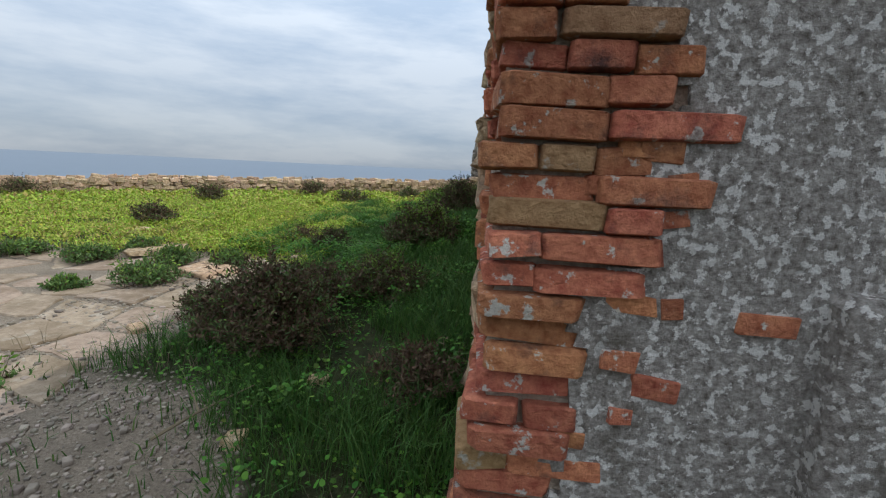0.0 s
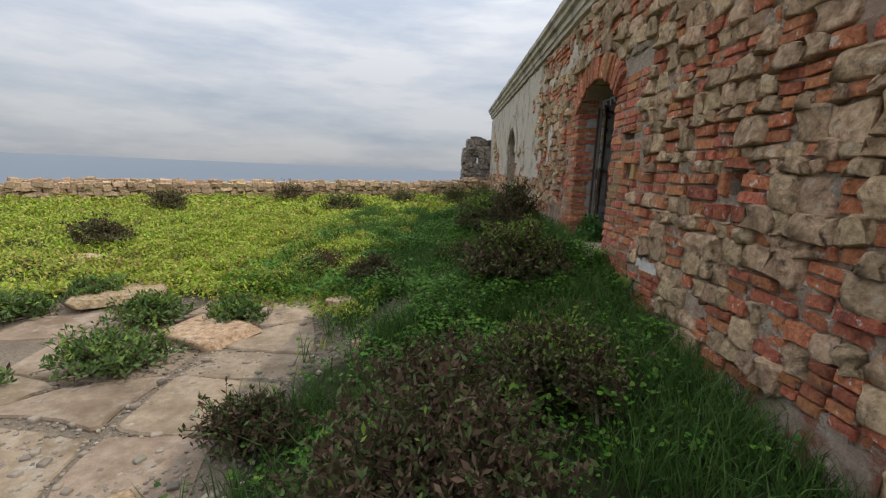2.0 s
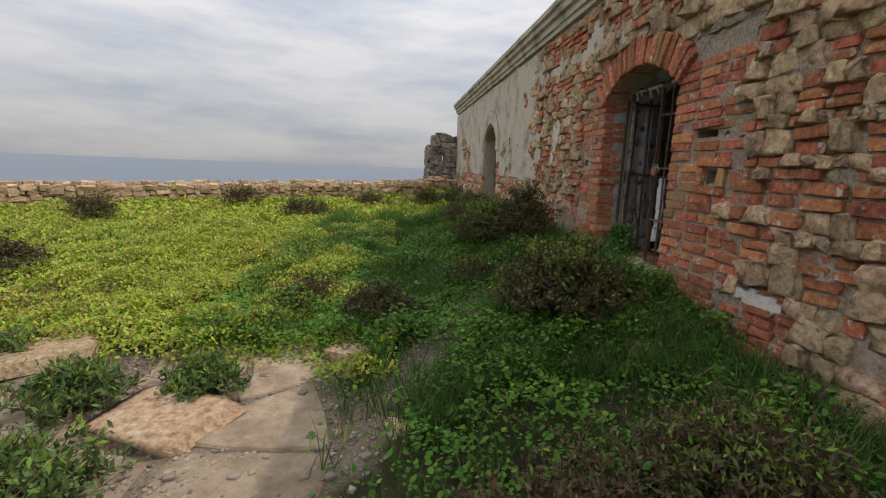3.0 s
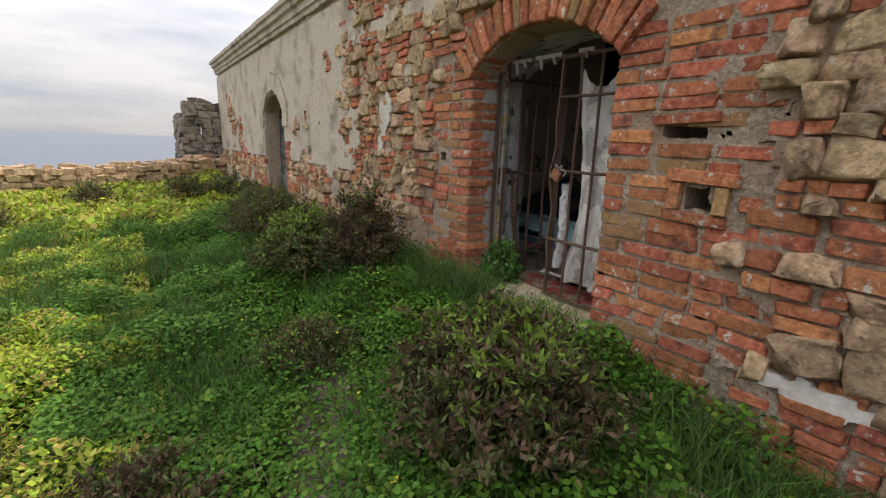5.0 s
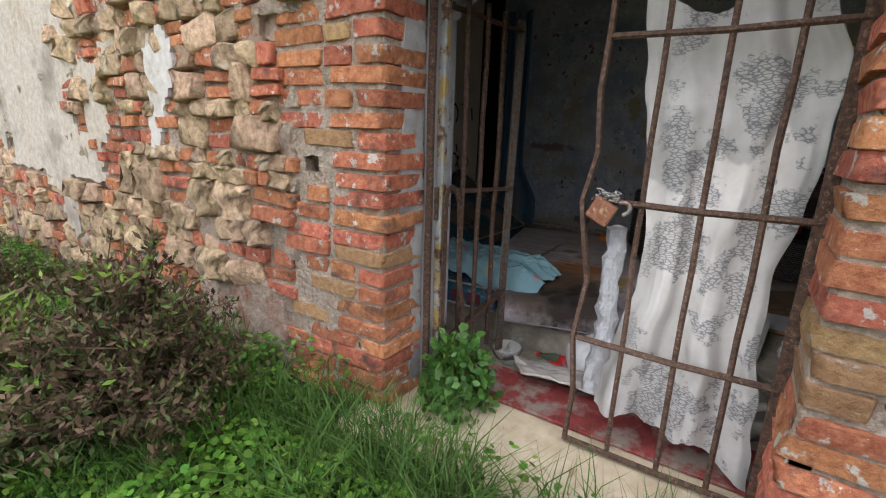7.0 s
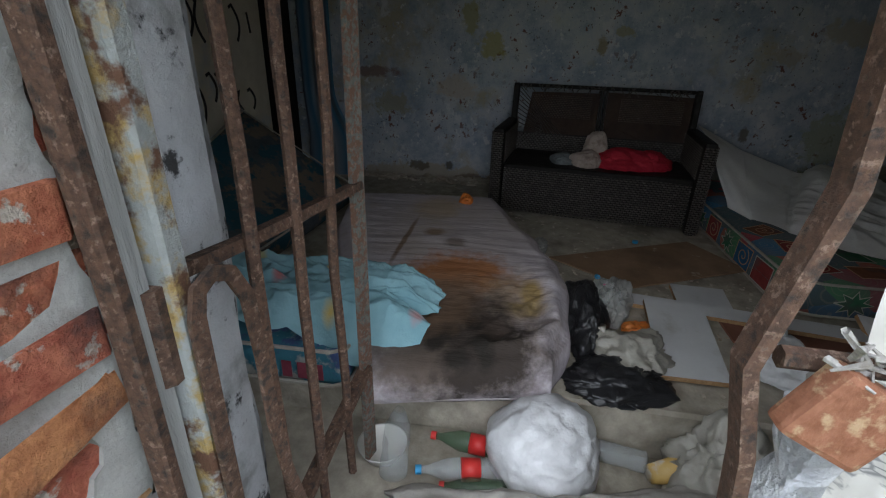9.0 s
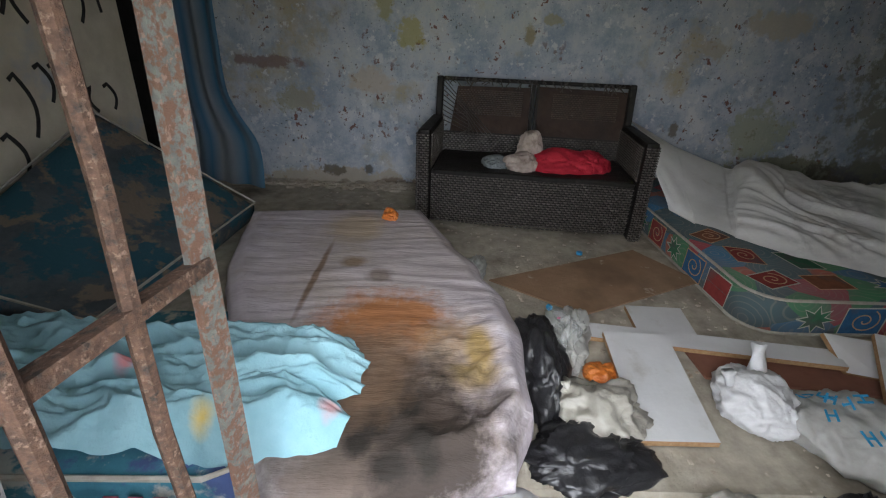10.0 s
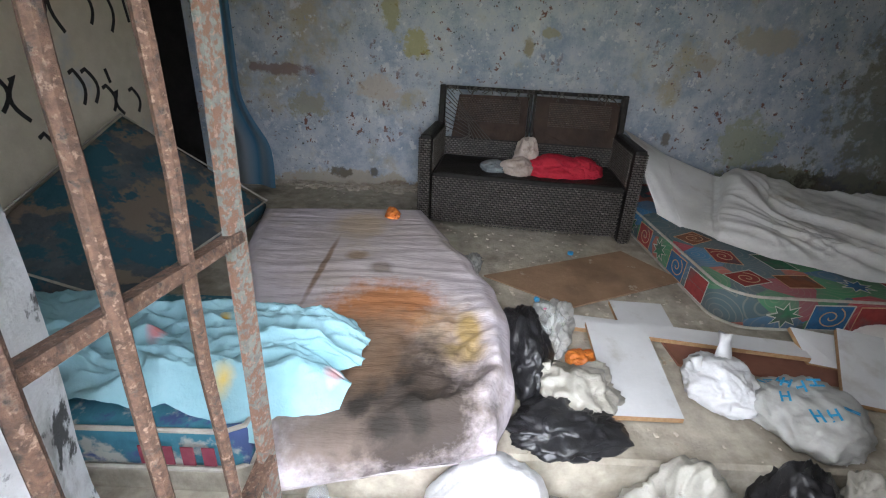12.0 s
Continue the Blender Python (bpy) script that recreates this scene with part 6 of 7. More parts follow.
    tagged(part("frayed_rattan", strands, M_STRAND, back, "broken rattan strands"), kind="stuff")
    return s


M_STRAND = surface("glossy_rattan_strand", (0.045, 0.038, 0.032), (0.105, 0.090, 0.078), 60, (0.15, 0.135, 0.12), 9, (0.58, 0.72), rough=0.38, bump=0.3, bump_scale=120, vary=0.3, island=True)
M_BACKSTRAND = surface("faded_rattan_strand", (0.05, 0.032, 0.024), (0.10, 0.068, 0.05), 60, (0.14, 0.11, 0.09), 9, (0.58, 0.72), rough=0.5, bump=0.3, bump_scale=120, vary=0.3, island=True)
sofa()
SOFA_M = pose(2.73, 7.605, FLOOR, 0, 0, -97.4)


def on_sofa(x, y, z):
    return tuple(SOFA_M @ Vector((x, y, z)))


M_RED = surface("red_cloth", (0.36, 0.012, 0.03), (0.52, 0.03, 0.05), 12, bump=0.5, bump_scale=60, rough=0.7)
M_BEIGECLOTH = surface("beige_cloth", (0.36, 0.29, 0.25), (0.52, 0.44, 0.39), 14, (0.24, 0.18, 0.15), 9, (0.55, 0.68), bump=0.5, bump_scale=60)
M_GREYCLOTH = surface("grey_cloth", (0.13, 0.15, 0.16), (0.23, 0.25, 0.26), 14, bump=0.5, bump_scale=60)
bag("clothes", on_sofa(0.17, 0.22, 0.333), (0.19, 0.13, 0.085), 1.2, M_RED, "crumpled red garment on the sofa seat", "clothes", "clothes on the sofa", turn=-97)
bag("clothes", on_sofa(0.33, 0.26, 0.333), (0.11, 0.12, 0.075), 7.7, M_RED, "crumpled red garment on the sofa seat", "clothes", "clothes on the sofa", turn=-80)
bag("clothes", on_sofa(-0.05, 0.17, 0.333), (0.10, 0.09, 0.07), 2.9, M_BEIGECLOTH, "crumpled beige garment on the sofa seat", "clothes", "clothes on the sofa", turn=-60)
bag("clothes", on_sofa(-0.01, 0.28, 0.333), (0.08, 0.08, 0.14), 4.9, M_BEIGECLOTH, "crumpled beige garment on the sofa seat", "clothes", "clothes on the sofa", turn=-60)
bag("clothes", on_sofa(-0.20, 0.19, 0.333), (0.08, 0.08, 0.045), 5.5, M_GREYCLOTH, "crumpled grey garment on the sofa seat", "clothes", "clothes on the sofa", turn=20)

# ---- mattresses ----
M_QUILT = spotted("stained_white_mattress", (0.44, 0.39, 0.42), (0.60, 0.55, 0.59), 8, [
    ((2.0, 8.35, 1.0), (0.75, 0.55, 0.5), (0.42, 0.36, 0.32), 0.9, 0.55),
    ((1.52, 8.27, 1.02), (0.24, 0.24, 0.3), (0.36, 0.13, 0.03), 1.5, 0.9),
    ((1.38, 8.05, 1.02), (0.20, 0.14, 0.3), (0.44, 0.27, 0.10), 0.8, 0.5), ((1.38, 7.985, 1.02), (0.13, 0.05, 0.3), (0.40, 0.27, 0.10), 0.5, 0.95), ((1.26, 8.03, 1.02), (0.06, 0.11, 0.3), (0.38, 0.26, 0.09), 0.5, 0.95),
    ((1.10, 8.22, 1.00), (0.42, 0.36, 0.16), (0.22, 0.165, 0.13), 1.2, 0.85), ((1.06, 8.18, 1.01), (0.32, 0.30, 0.22), (0.032, 0.024, 0.019), 1.3, 0.95), ((0.98, 8.36, 1.00), (0.12, 0.16, 0.10), (0.10, 0.075, 0.06), 1.4, 0.8), ((1.14, 8.13, 1.00), (0.09, 0.08, 0.10), (0.05, 0.036, 0.028), 1.5, 0.9),
    ((1.11, 8.25, 1.02), (0.060, 0.045, 0.08), (0.02, 0.016, 0.013), 1.0, 0.95), ((1.05, 8.14, 1.02), (0.050, 0.050, 0.08), (0.02, 0.016, 0.013), 1.0, 0.95), ((0.99, 8.21, 1.02), (0.045, 0.060, 0.08), (0.02, 0.016, 0.013), 1.0, 0.95), ((1.16, 8.17, 1.02), (0.060, 0.035, 0.08), (0.02, 0.016, 0.013), 1.0, 0.95), ((1.00, 8.12, 1.02), (0.035, 0.035, 0.08), (0.02, 0.016, 0.013), 1.0, 0.95), ((1.06, 8.29, 1.02), (0.050, 0.040, 0.08), (0.02, 0.016, 0.013), 1.0, 0.95),
    ((1.30, 8.30, 1.0), (0.22, 0.16, 0.3), (0.14, 0.085, 0.05), 0.9, 0.8),
    ((1.83, 8.57, 1.0), (0.34, 0.016, 0.3), (0.16, 0.09, 0.04), 0.5, 0.8),
    ((1.84, 8.33, 1.02), (0.07, 0.06, 0.2), (0.18, 0.14, 0.11), 0.6, 0.8),
    ((1.95, 8.45, 1.02), (0.06, 0.06, 0.2), (0.22, 0.15, 0.08), 0.6, 0.8),
    ((2.33, 8.5, 1.02), (0.20, 0.16, 0.3), (0.45, 0.33, 0.18), 0.9, 0.6)], bump=0.5, bump_scale=16, bump_dist=0.012, stretch=(3.0, 0.6, 1), ridges=0.25, fine=((0.40, 0.33, 0.27), 3.0, 0.5, 0.72))


def along(table, x):
    for (a, p), (b, q) in zip(table, table[1:]):
        if x <= b:
            return p + (q - p) * smooth_step(a, b, x) if b - a < 0.2 else p + (q - p) * (x - a) / (b - a)
    return table[-1][1]


NEAR_SIDE = [(0.0, 7.93), (0.10, 7.87), (0.30, 7.855), (0.42, 7.875), (0.56, 7.95), (0.74, 8.06), (1.0, 8.21)]
FAR_SIDE = [(0.0, 8.47), (0.40, 8.78), (0.62, 8.93), (1.0, 9.06)]


def mattress_top(u, v):
    """The soiled mattress's upper face: u from its far side to its near one, v from its foot to its head."""
    n_end, f_end = Vector((1.045 + 1.58 * v, along(NEAR_SIDE, v))), Vector((0.925 + 1.60 * v, along(FAR_SIDE, v)))
    p = f_end.lerp(n_end, u)
    rim = smooth_step(0, 0.05, u) * smooth_step(0, 0.05, 1 - u) * smooth_step(0, 0.03, v) * smooth_step(0, 0.03, 1 - v)
    ruck = 0.0055 * (1 - 2 * abs(noise.noise((p.x * 15 + 1.5 * noise.noise((p.x * 2, p.y * 2, 1)), p.y * 2.2 + p.x * 4, 3)))) * smooth_step(0.12, 0.5, v)
    heap_up = (0.020 * crumple(p.x, p.y, 5.5, 1) + 0.008 * crumple(p.x + p.y, p.y, 14, 1)) * smooth_step(0.50, 0.10, v) * smooth_step(0.35, 0.75, u)
    roll = 0.022 * math.exp(-((u - 0.93) / 0.06) ** 2) * smooth_step(0.46, 0.30, v)
    return Vector((p.x, p.y, 1.0 + 0.012 * rim + (ruck + heap_up) * rim + roll + 0.006 * noise.noise((p.x * 3, p.y * 3, 2)) - 0.03 * smooth_step(0.22, 0.0, v) * smooth_step(0.6, 0.1, u)))


def mattress_pad():
    nu, nv = 70, 150
    bm = bmesh.new()
    top = [[bm.verts.new(mattress_top(i / nu, j / nv)) for i in range(nu + 1)] for j in range(nv + 1)]
    for j in range(nv):
        for i in range(nu):
            bm.faces.new((top[j][i], top[j][i + 1], top[j + 1][i + 1], top[j + 1][i]))
    rim = [top[0][i] for i in range(nu + 1)] + [top[j][nu] for j in range(1, nv + 1)] + [top[nv][i] for i in range(nu - 1, -1, -1)] + [top[j][0] for j in range(nv - 1, 0, -1)]
    mid, rings = Vector((1.75, 8.4, 0)), [rim]
    for q, out in ((0.06, 0.6), (0.22, 1.0), (0.45, 1.15), (0.7, 1.0), (0.9, 0.6), (1.0, 0.0)):
        ring_v = []
        for v in rim:
            away = Vector((v.co.x - mid.x, v.co.y - mid.y, 0)).normalized()
            puff = 0.022 * out + 0.010 * noise.noise((v.co.x * 7, v.co.y * 7, q * 4)) * (0 < q < 1)
            ring_v.append(bm.verts.new((v.co.x + away.x * puff, v.co.y + away.y * puff, v.co.z + (FLOOR + 0.002 - v.co.z) * q)))
        rings.append(ring_v)
    n = len(rim)
    for r0, r1 in zip(rings, rings[1:]):
        for k in range(n):
            bm.faces.new((r0[k], r0[(k + 1) % n], r1[(k + 1) % n], r1[k]))
    bm.faces.new(rings[-1])
    return bm


mattress = base("mattress", pose(1.8, 8.35, FLOOR), "stained white quilted mattress lying on the concrete floor", "mattress", "mattresses")
mm = pose(-1.8, -8.35, -FLOOR)
part("pad", mattress_pad(), M_QUILT, mattress, "", mm, True)
M_SEAM = surface("soiled_lilac_seam", (0.26, 0.23, 0.235), (0.38, 0.34, 0.35), 18, (0.20, 0.18, 0.14), 6, (0.52, 0.68), bump=0.4, bump_scale=60)
edge_line = []
for p in [mattress_top(0.0, 1 - k / 40) for k in range(41)] + [mattress_top(k / 16, 0.0) for k in range(1, 17)] + [mattress_top(1.0, k / 40) for k in range(1, 41)]:
    away = Vector((p.x - 1.75, p.y - 8.4, 0)).normalized()
    edge_line.append((p.x + away.x * 0.014, p.y + away.y * 0.014, FLOOR + 0.022))
part("seam", tube(edge_line, 0.0035, 6), M_SEAM, mattress, "stitched soiled seam", mm, True)

M_BLUEPATTERN = surface("blue_patterned_ticking", (0.03, 0.12, 0.17), (0.06, 0.22, 0.28), 5, (0.36, 0.36, 0.33), 4.5, (0.52, 0.56), (0.06, 0.09, 0.2), 3.5, (0.55, 0.6), bump=0.4, bump_scale=60)
M_PIPING = surface("white_piping", (0.30, 0.275, 0.235), (0.44, 0.41, 0.355), 30, (0.35, 0.3, 0.24), 8, (0.5, 0.7), bump=0.3)
mattress_blue = base("mattress", pose(1.3, 9.1, FLOOR), "thin blue patterned mattress under a crumpled blanket", "mattress", "mattresses")
mb = pose(-1.3, -9.1, -FLOOR)
part("pad", patch((0.97, 9.72, 0.978), (0.99, 8.57, 0.978), (1.62, 8.60, 0.978), (1.60, 9.74, 0.978), 24, 20, lambda u, v: 0.006 * noise.noise((u * 5, v * 5, 1)), 0.135, 0.02), M_BLUEPATTERN, mattress_blue, "", mb, True)
for z in (0.985, 0.855):
    part("piping", tube([(1.60, 9.74, z), (0.962, 9.72, z), (0.955, 9.2, z), (0.965, 8.60, z), (0.99, 8.555, z), (1.05, 8.552, z), (1.62, 8.585, z)], 0.007, 6), M_PIPING, mattress_blue, "soiled white piping", mb)
M_MAROON = surface("maroon_print", (0.16, 0.03, 0.05), (0.22, 0.05, 0.07), 20, bump=0.2)
for k in range(4):
    part("print_bar", box(0.9475, 0.9515, 8.62 + 0.052 * k, 8.652 + 0.052 * k, 0.885, 0.945, bevel=0.001), M_MAROON, mattress_blue, "faded maroon printed mark", mb)

M_BLANKET = spotted("pale_blue_blanket", (0.17, 0.325, 0.365), (0.26, 0.43, 0.47), 5, [
    ((1.10, 8.36, 1.0), (0.035, 0.04, 0.1), (0.55, 0.16, 0.14), 0.3, 0.9), ((1.06, 8.62, 1.03), (0.035, 0.04, 0.1), (0.62, 0.42, 0.08), 0.4, 0.9),
    ((1.40, 8.45, 1.05), (0.03, 0.04, 0.1), (0.55, 0.45, 0.10), 0.4, 0.9), ((1.27, 8.72, 1.07), (0.03, 0.03, 0.1), (0.62, 0.42, 0.08), 0.4, 0.9),
    ((1.18, 8.86, 1.07), (0.03, 0.03, 0.1), (0.5, 0.13, 0.12), 0.4, 0.9), ((1.32, 9.0, 1.07), (0.03, 0.04, 0.1), (0.55, 0.45, 0.1), 0.4, 0.9)], bump=0.4, bump_scale=70)


def blanket():
    """A heap of folds over the blue mattress, one corner hanging on to the white one."""
    nu, nv = 170, 100
    bm = bmesh.new()
    rows = []
    for j in range(nv + 1):
        v = j / nv
        row = []
        for i in range(nu + 1):
            u = i / nu
            y = 9.42 - (1.06 + 0.06 * math.sin(math.pi * v) ** 0.8) * u + (0.05 * noise.noise((v * 5, 3, 3)) + 0.02 * noise.noise((v * 17, 3, 8))) * u
            x = 0.985 + (0.47 - 0.11 * u) * v + 0.05 * smooth_step(0.55, 1.0, u) + 0.03 * noise.noise((u * 5, v * 3, 2)) + 0.012 * noise.noise((u * 16, v * 3, 2))
            edge = min(1.0, 7 * v, 7 * (1 - v), 9 * (1 - u))
            fold = 0.014 * math.sin(v * 17 + 3.5 * math.sin(u * 4.4) + 7 * noise.noise((u * 2.4, v, 6))) + 0.010 * crumple(u * 3.2 + v, v * 5, 3.0, 1) + 0.005 * crumple(u * 9, v * 6 + u * 4, 3.0, 1) + 0.034 * crumple(u * 0.9 + v * 0.5, v * 1.5, 3.0, 1) + 0.018 * crumple(u * 2.0 - v, v * 2.2, 4.0, 1)
            z = 1.012 + 0.045 * edge + max(fold, -0.03) * (0.55 + 0.45 * edge)
            if u > 0.72:
                z = max(z, 1.035)
            z -= 0.11 * smooth_step(0.16, 0.0, v) * smooth_step(0.6, 0.85, u)
            row.append(bm.verts.new((x - 0.03 * smooth_step(0.16, 0.0, v) * smooth_step(0.6, 0.85, u), y, z)))
        rows.append(row)
    for j in range(nv):
        for i in range(nu):
            bm.faces.new((rows[j][i], rows[j][i + 1], rows[j + 1][i + 1], rows[j + 1][i]))
    return bm


tagged(part("blanket", blanket(), M_BLANKET, smooth=True), "crumpled pale blue blanket with yellow and red motifs", "blanket")

M_DARKTICK = surface("dark_soiled_ticking", (0.045, 0.055, 0.065), (0.10, 0.12, 0.13), 6, (0.17, 0.135, 0.105), 4.0, (0.5, 0.54), (0.025, 0.085, 0.115), 4.6, (0.50, 0.54), bump=0.5, bump_scale=40)
lean_m = base("mattress", pose(2.1, 9.4, FLOOR), "dark soiled mattress leaning against the side wall", "mattress", "mattresses")
lm = pose(-2.1, -9.4, -FLOOR)
lean_bm = patch((1.50, 9.20, 0.99), (2.66, 9.12, 0.985), (2.52, 9.74, 1.46), (1.55, 9.74, 1.13), 20, 14, lambda u, v: 0.010 * noise.noise((u * 4, v * 4, 3)), 0.10, 0.015)
part("pad", lean_bm, M_DARKTICK, lean_m, "", lm, True)
part("piping", tube([(1.50, 9.19, 1.0), (2.67, 9.11, 0.995), (2.53, 9.755, 1.47), (1.545, 9.755, 1.14), (1.50, 9.19, 1.0)], 0.006, 6), M_PIPING, lean_m, "", lm)


def colourful():
    """Printed ticking: a dark purple-blue ground with large red, green, orange and blue motifs."""
    m, n, l, b = nodes_of("colourful_ticking")
    vec = n.new("ShaderNodeNewGeometry").outputs["Position"]
    vor = n.new("ShaderNodeTexVoronoi")
    vor.inputs["Scale"].default_value = 5.5
    l.new(vec, vor.inputs["Vector"])
    sep = n.new("ShaderNodeSeparateColor")
    l.new(vor.outputs["Color"], sep.inputs[0])
    hues = ramp_node(n, l, sep.outputs[0], [(0.0, (0.05, 0.10, 0.11)), (0.22, (0.34, 0.04, 0.05)), (0.40, (0.03, 0.17, 0.32)), (0.55, (0.05, 0.20, 0.09)), (0.72, (0.36, 0.09, 0.05)), (0.88, (0.04, 0.13, 0.22))])
    hues.node.color_ramp.interpolation = "CONSTANT"
    wave = n.new("ShaderNodeMath")
    wave.operation = "SINE"
    mul = n.new("ShaderNodeMath")
    mul.operation = "MULTIPLY"
    mul.inputs[1].default_value = 55
    l.new(vor.outputs["Distance"], mul.inputs[0])
    l.new(mul.outputs[0], wave.inputs[0])
    rings = ramp_node(n, l, wave.outputs[0], [(0.80, grey(0)), (0.90, grey(0.25))])
    col = mix_node(n, l, rings, hues, (0.36, 0.30, 0.22))
    col = mix_node(n, l, ramp_node(n, l, noise_node(n, l, vec, 4, 7), [(0.36, grey(0.08)), (0.66, grey(0.62))]), col, (0.13, 0.115, 0.115))
    l.new(col, b.inputs["Base Color"])
    b.inputs["Roughness"].default_value = 0.8
    return m


M_COLOURFUL = colourful()
mat2 = base("mattress", pose(2.5, 5.9, FLOOR), "thin mattress with colourful printed ticking lying on the floor", "mattress", "mattresses")
m2 = pose(-2.5, -5.9, -FLOOR)


def rounded_pad(x0, x1, y0, y1, z0, z1, r):
    bm = bmesh.new()
    out = []
    for cx, cy, a0 in ((x1 - r, y1 - r, 0), (x0 + r, y1 - r, 90), (x0 + r, y0 + r, 180), (x1 - r, y0 + r, 270)):
        out += [(cx + r * math.cos(radians(a0 + 90 * k / 7)), cy + r * math.sin(radians(a0 + 90 * k / 7))) for k in range(8)]
    rings = []
    for z, s in ((z0, 0.985), (z0 + 0.02, 1.0), ((z0 + z1) / 2, 1.008), (z1 - 0.02, 1.0), (z1, 0.985)):
        cx, cy = (x0 + x1) / 2, (y0 + y1) / 2
        rings.append([bm.verts.new((cx + (x - cx) * s, cy + (y - cy) * s, z)) for x, y in out])
    for a, b in zip(rings, rings[1:]):
        for k in range(len(out)):
            bm.faces.new((a[k], a[(k + 1) % len(out)], b[(k + 1) % len(out)], b[k]))
    bm.faces.new(rings[0][::-1])
    bm.faces.new(rings[-1])
    return bm, out


pad2, edge2 = rounded_pad(1.77, 3.45, 4.75, 6.90, FLOOR + 0.002, FLOOR + 0.165, 0.14)
part("pad", pad2, M_COLOURFUL, mat2, "", m2, True)
for z in (FLOOR + 0.16, FLOOR + 0.012):
    part("piping", tube([(x, y, z) for x, y in edge2 + edge2[:1]], 0.007, 6), M_PIPING, mat2, "soiled pale piping", m2)

def printed(shape, m, mats):
    """One printed figure of the ticking, a hair's breadth proud: a framed panel with a spiral, or an eight-pointed star."""
    ground_mat, line_mat = mats
    bm = bmesh.new()
    if shape == "star":
        pts = [((0.075 if k % 2 == 0 else 0.036) * math.cos(math.pi * k / 8), (0.06 if k % 2 == 0 else 0.03) * math.sin(math.pi * k / 8), 0.001) for k in range(16)]
    else:
        pts = [(-0.085, -0.06, 0.001), (0.08, -0.055, 0.001), (0.085, 0.06, 0.001), (-0.075, 0.058, 0.001)]
    bm.faces.new([bm.verts.new(p) for p in pts])
    figure = part("print", bm, ground_mat, mat2, "", m2 @ m)
    edge = [(x, y, 0.002) for x, y, _ in pts + pts[:1]]
    part("outline", flat_bar(edge, 0.006, 0.001, (0, 0, 1)), line_mat, figure)
    if shape == "spiral":
        part("spiral", flat_bar([((0.006 + 0.0026 * k) * math.cos(k * 0.42) * 0.9, (0.005 + 0.0019 * k) * math.sin(k * 0.42), 0.002) for k in range(26)], 0.005, 0.001, (0, 0, 1)), M_LINE_WARM, figure)


M_LINE = surface("cream_print", (0.36, 0.34, 0.28), (0.50, 0.48, 0.42), 40, bump=0)
M_LINE_WARM = surface("orange_print", (0.40, 0.20, 0.10), (0.52, 0.34, 0.22), 40, bump=0)
INKS = [surface(nm, tuple(v * 0.7 for v in c), c, 30, (0.10, 0.09, 0.09), 7, (0.52, 0.70), bump=0.2) for nm, c in (("blue_print", (0.035, 0.13, 0.26)), ("green_print", (0.05, 0.17, 0.09)), ("red_print", (0.30, 0.05, 0.045)), ("orange_panel_print", (0.26, 0.10, 0.05)))]
z_mid = FLOOR + 0.085
for k, (shape, y) in enumerate((("star", 6.66), ("spiral", 6.47), ("plain", 6.28), ("star", 6.08), ("spiral", 5.88))):
    printed(shape, pose(1.7625, y, z_mid, 0, -90, 0) @ pose(0, 0, 0, 0, 0, 90), (INKS[(1, 0, 2, 3, 0)[k]], M_LINE if k % 3 < 2 else M_LINE_WARM))
for k, (shape, x) in enumerate((("plain", 2.0), ("spiral", 2.2), ("star", 2.4), ("spiral", 2.6), ("star", 2.8))):
    printed(shape, pose(x, 6.9075, z_mid, -90, 0, 0), (INKS[(2, 0, 1, 2, 1)[k]], M_LINE_WARM if k % 2 else M_LINE))
for k, (shape, x, y, a) in enumerate((("spiral", 1.93, 6.74, 20), ("plain", 1.92, 6.52, 4), ("star", 1.90, 6.28, 10), ("spiral", 2.16, 6.72, 80), ("plain", 2.12, 6.50, 95), ("spiral", 2.38, 6.76, 30), ("plain", 1.90, 6.06, 0), ("star", 2.14, 6.28, 25), ("spiral", 1.90, 5.85, 0))):
    printed(shape, pose(x, y, FLOOR + 0.1655, 0, 0, a + 90), (INKS[(2, 3, 0, 2, 1, 3, 2, 0, 1)[k]], M_LINE_WARM if k % 2 else M_LINE))

M_SHEET = surface("off_white_sheet", (0.74, 0.73, 0.71), (0.84, 0.83, 0.81), 6, (0.54, 0.49, 0.43), 2.4, (0.56, 0.7), bump=0.3, bump_scale=60)


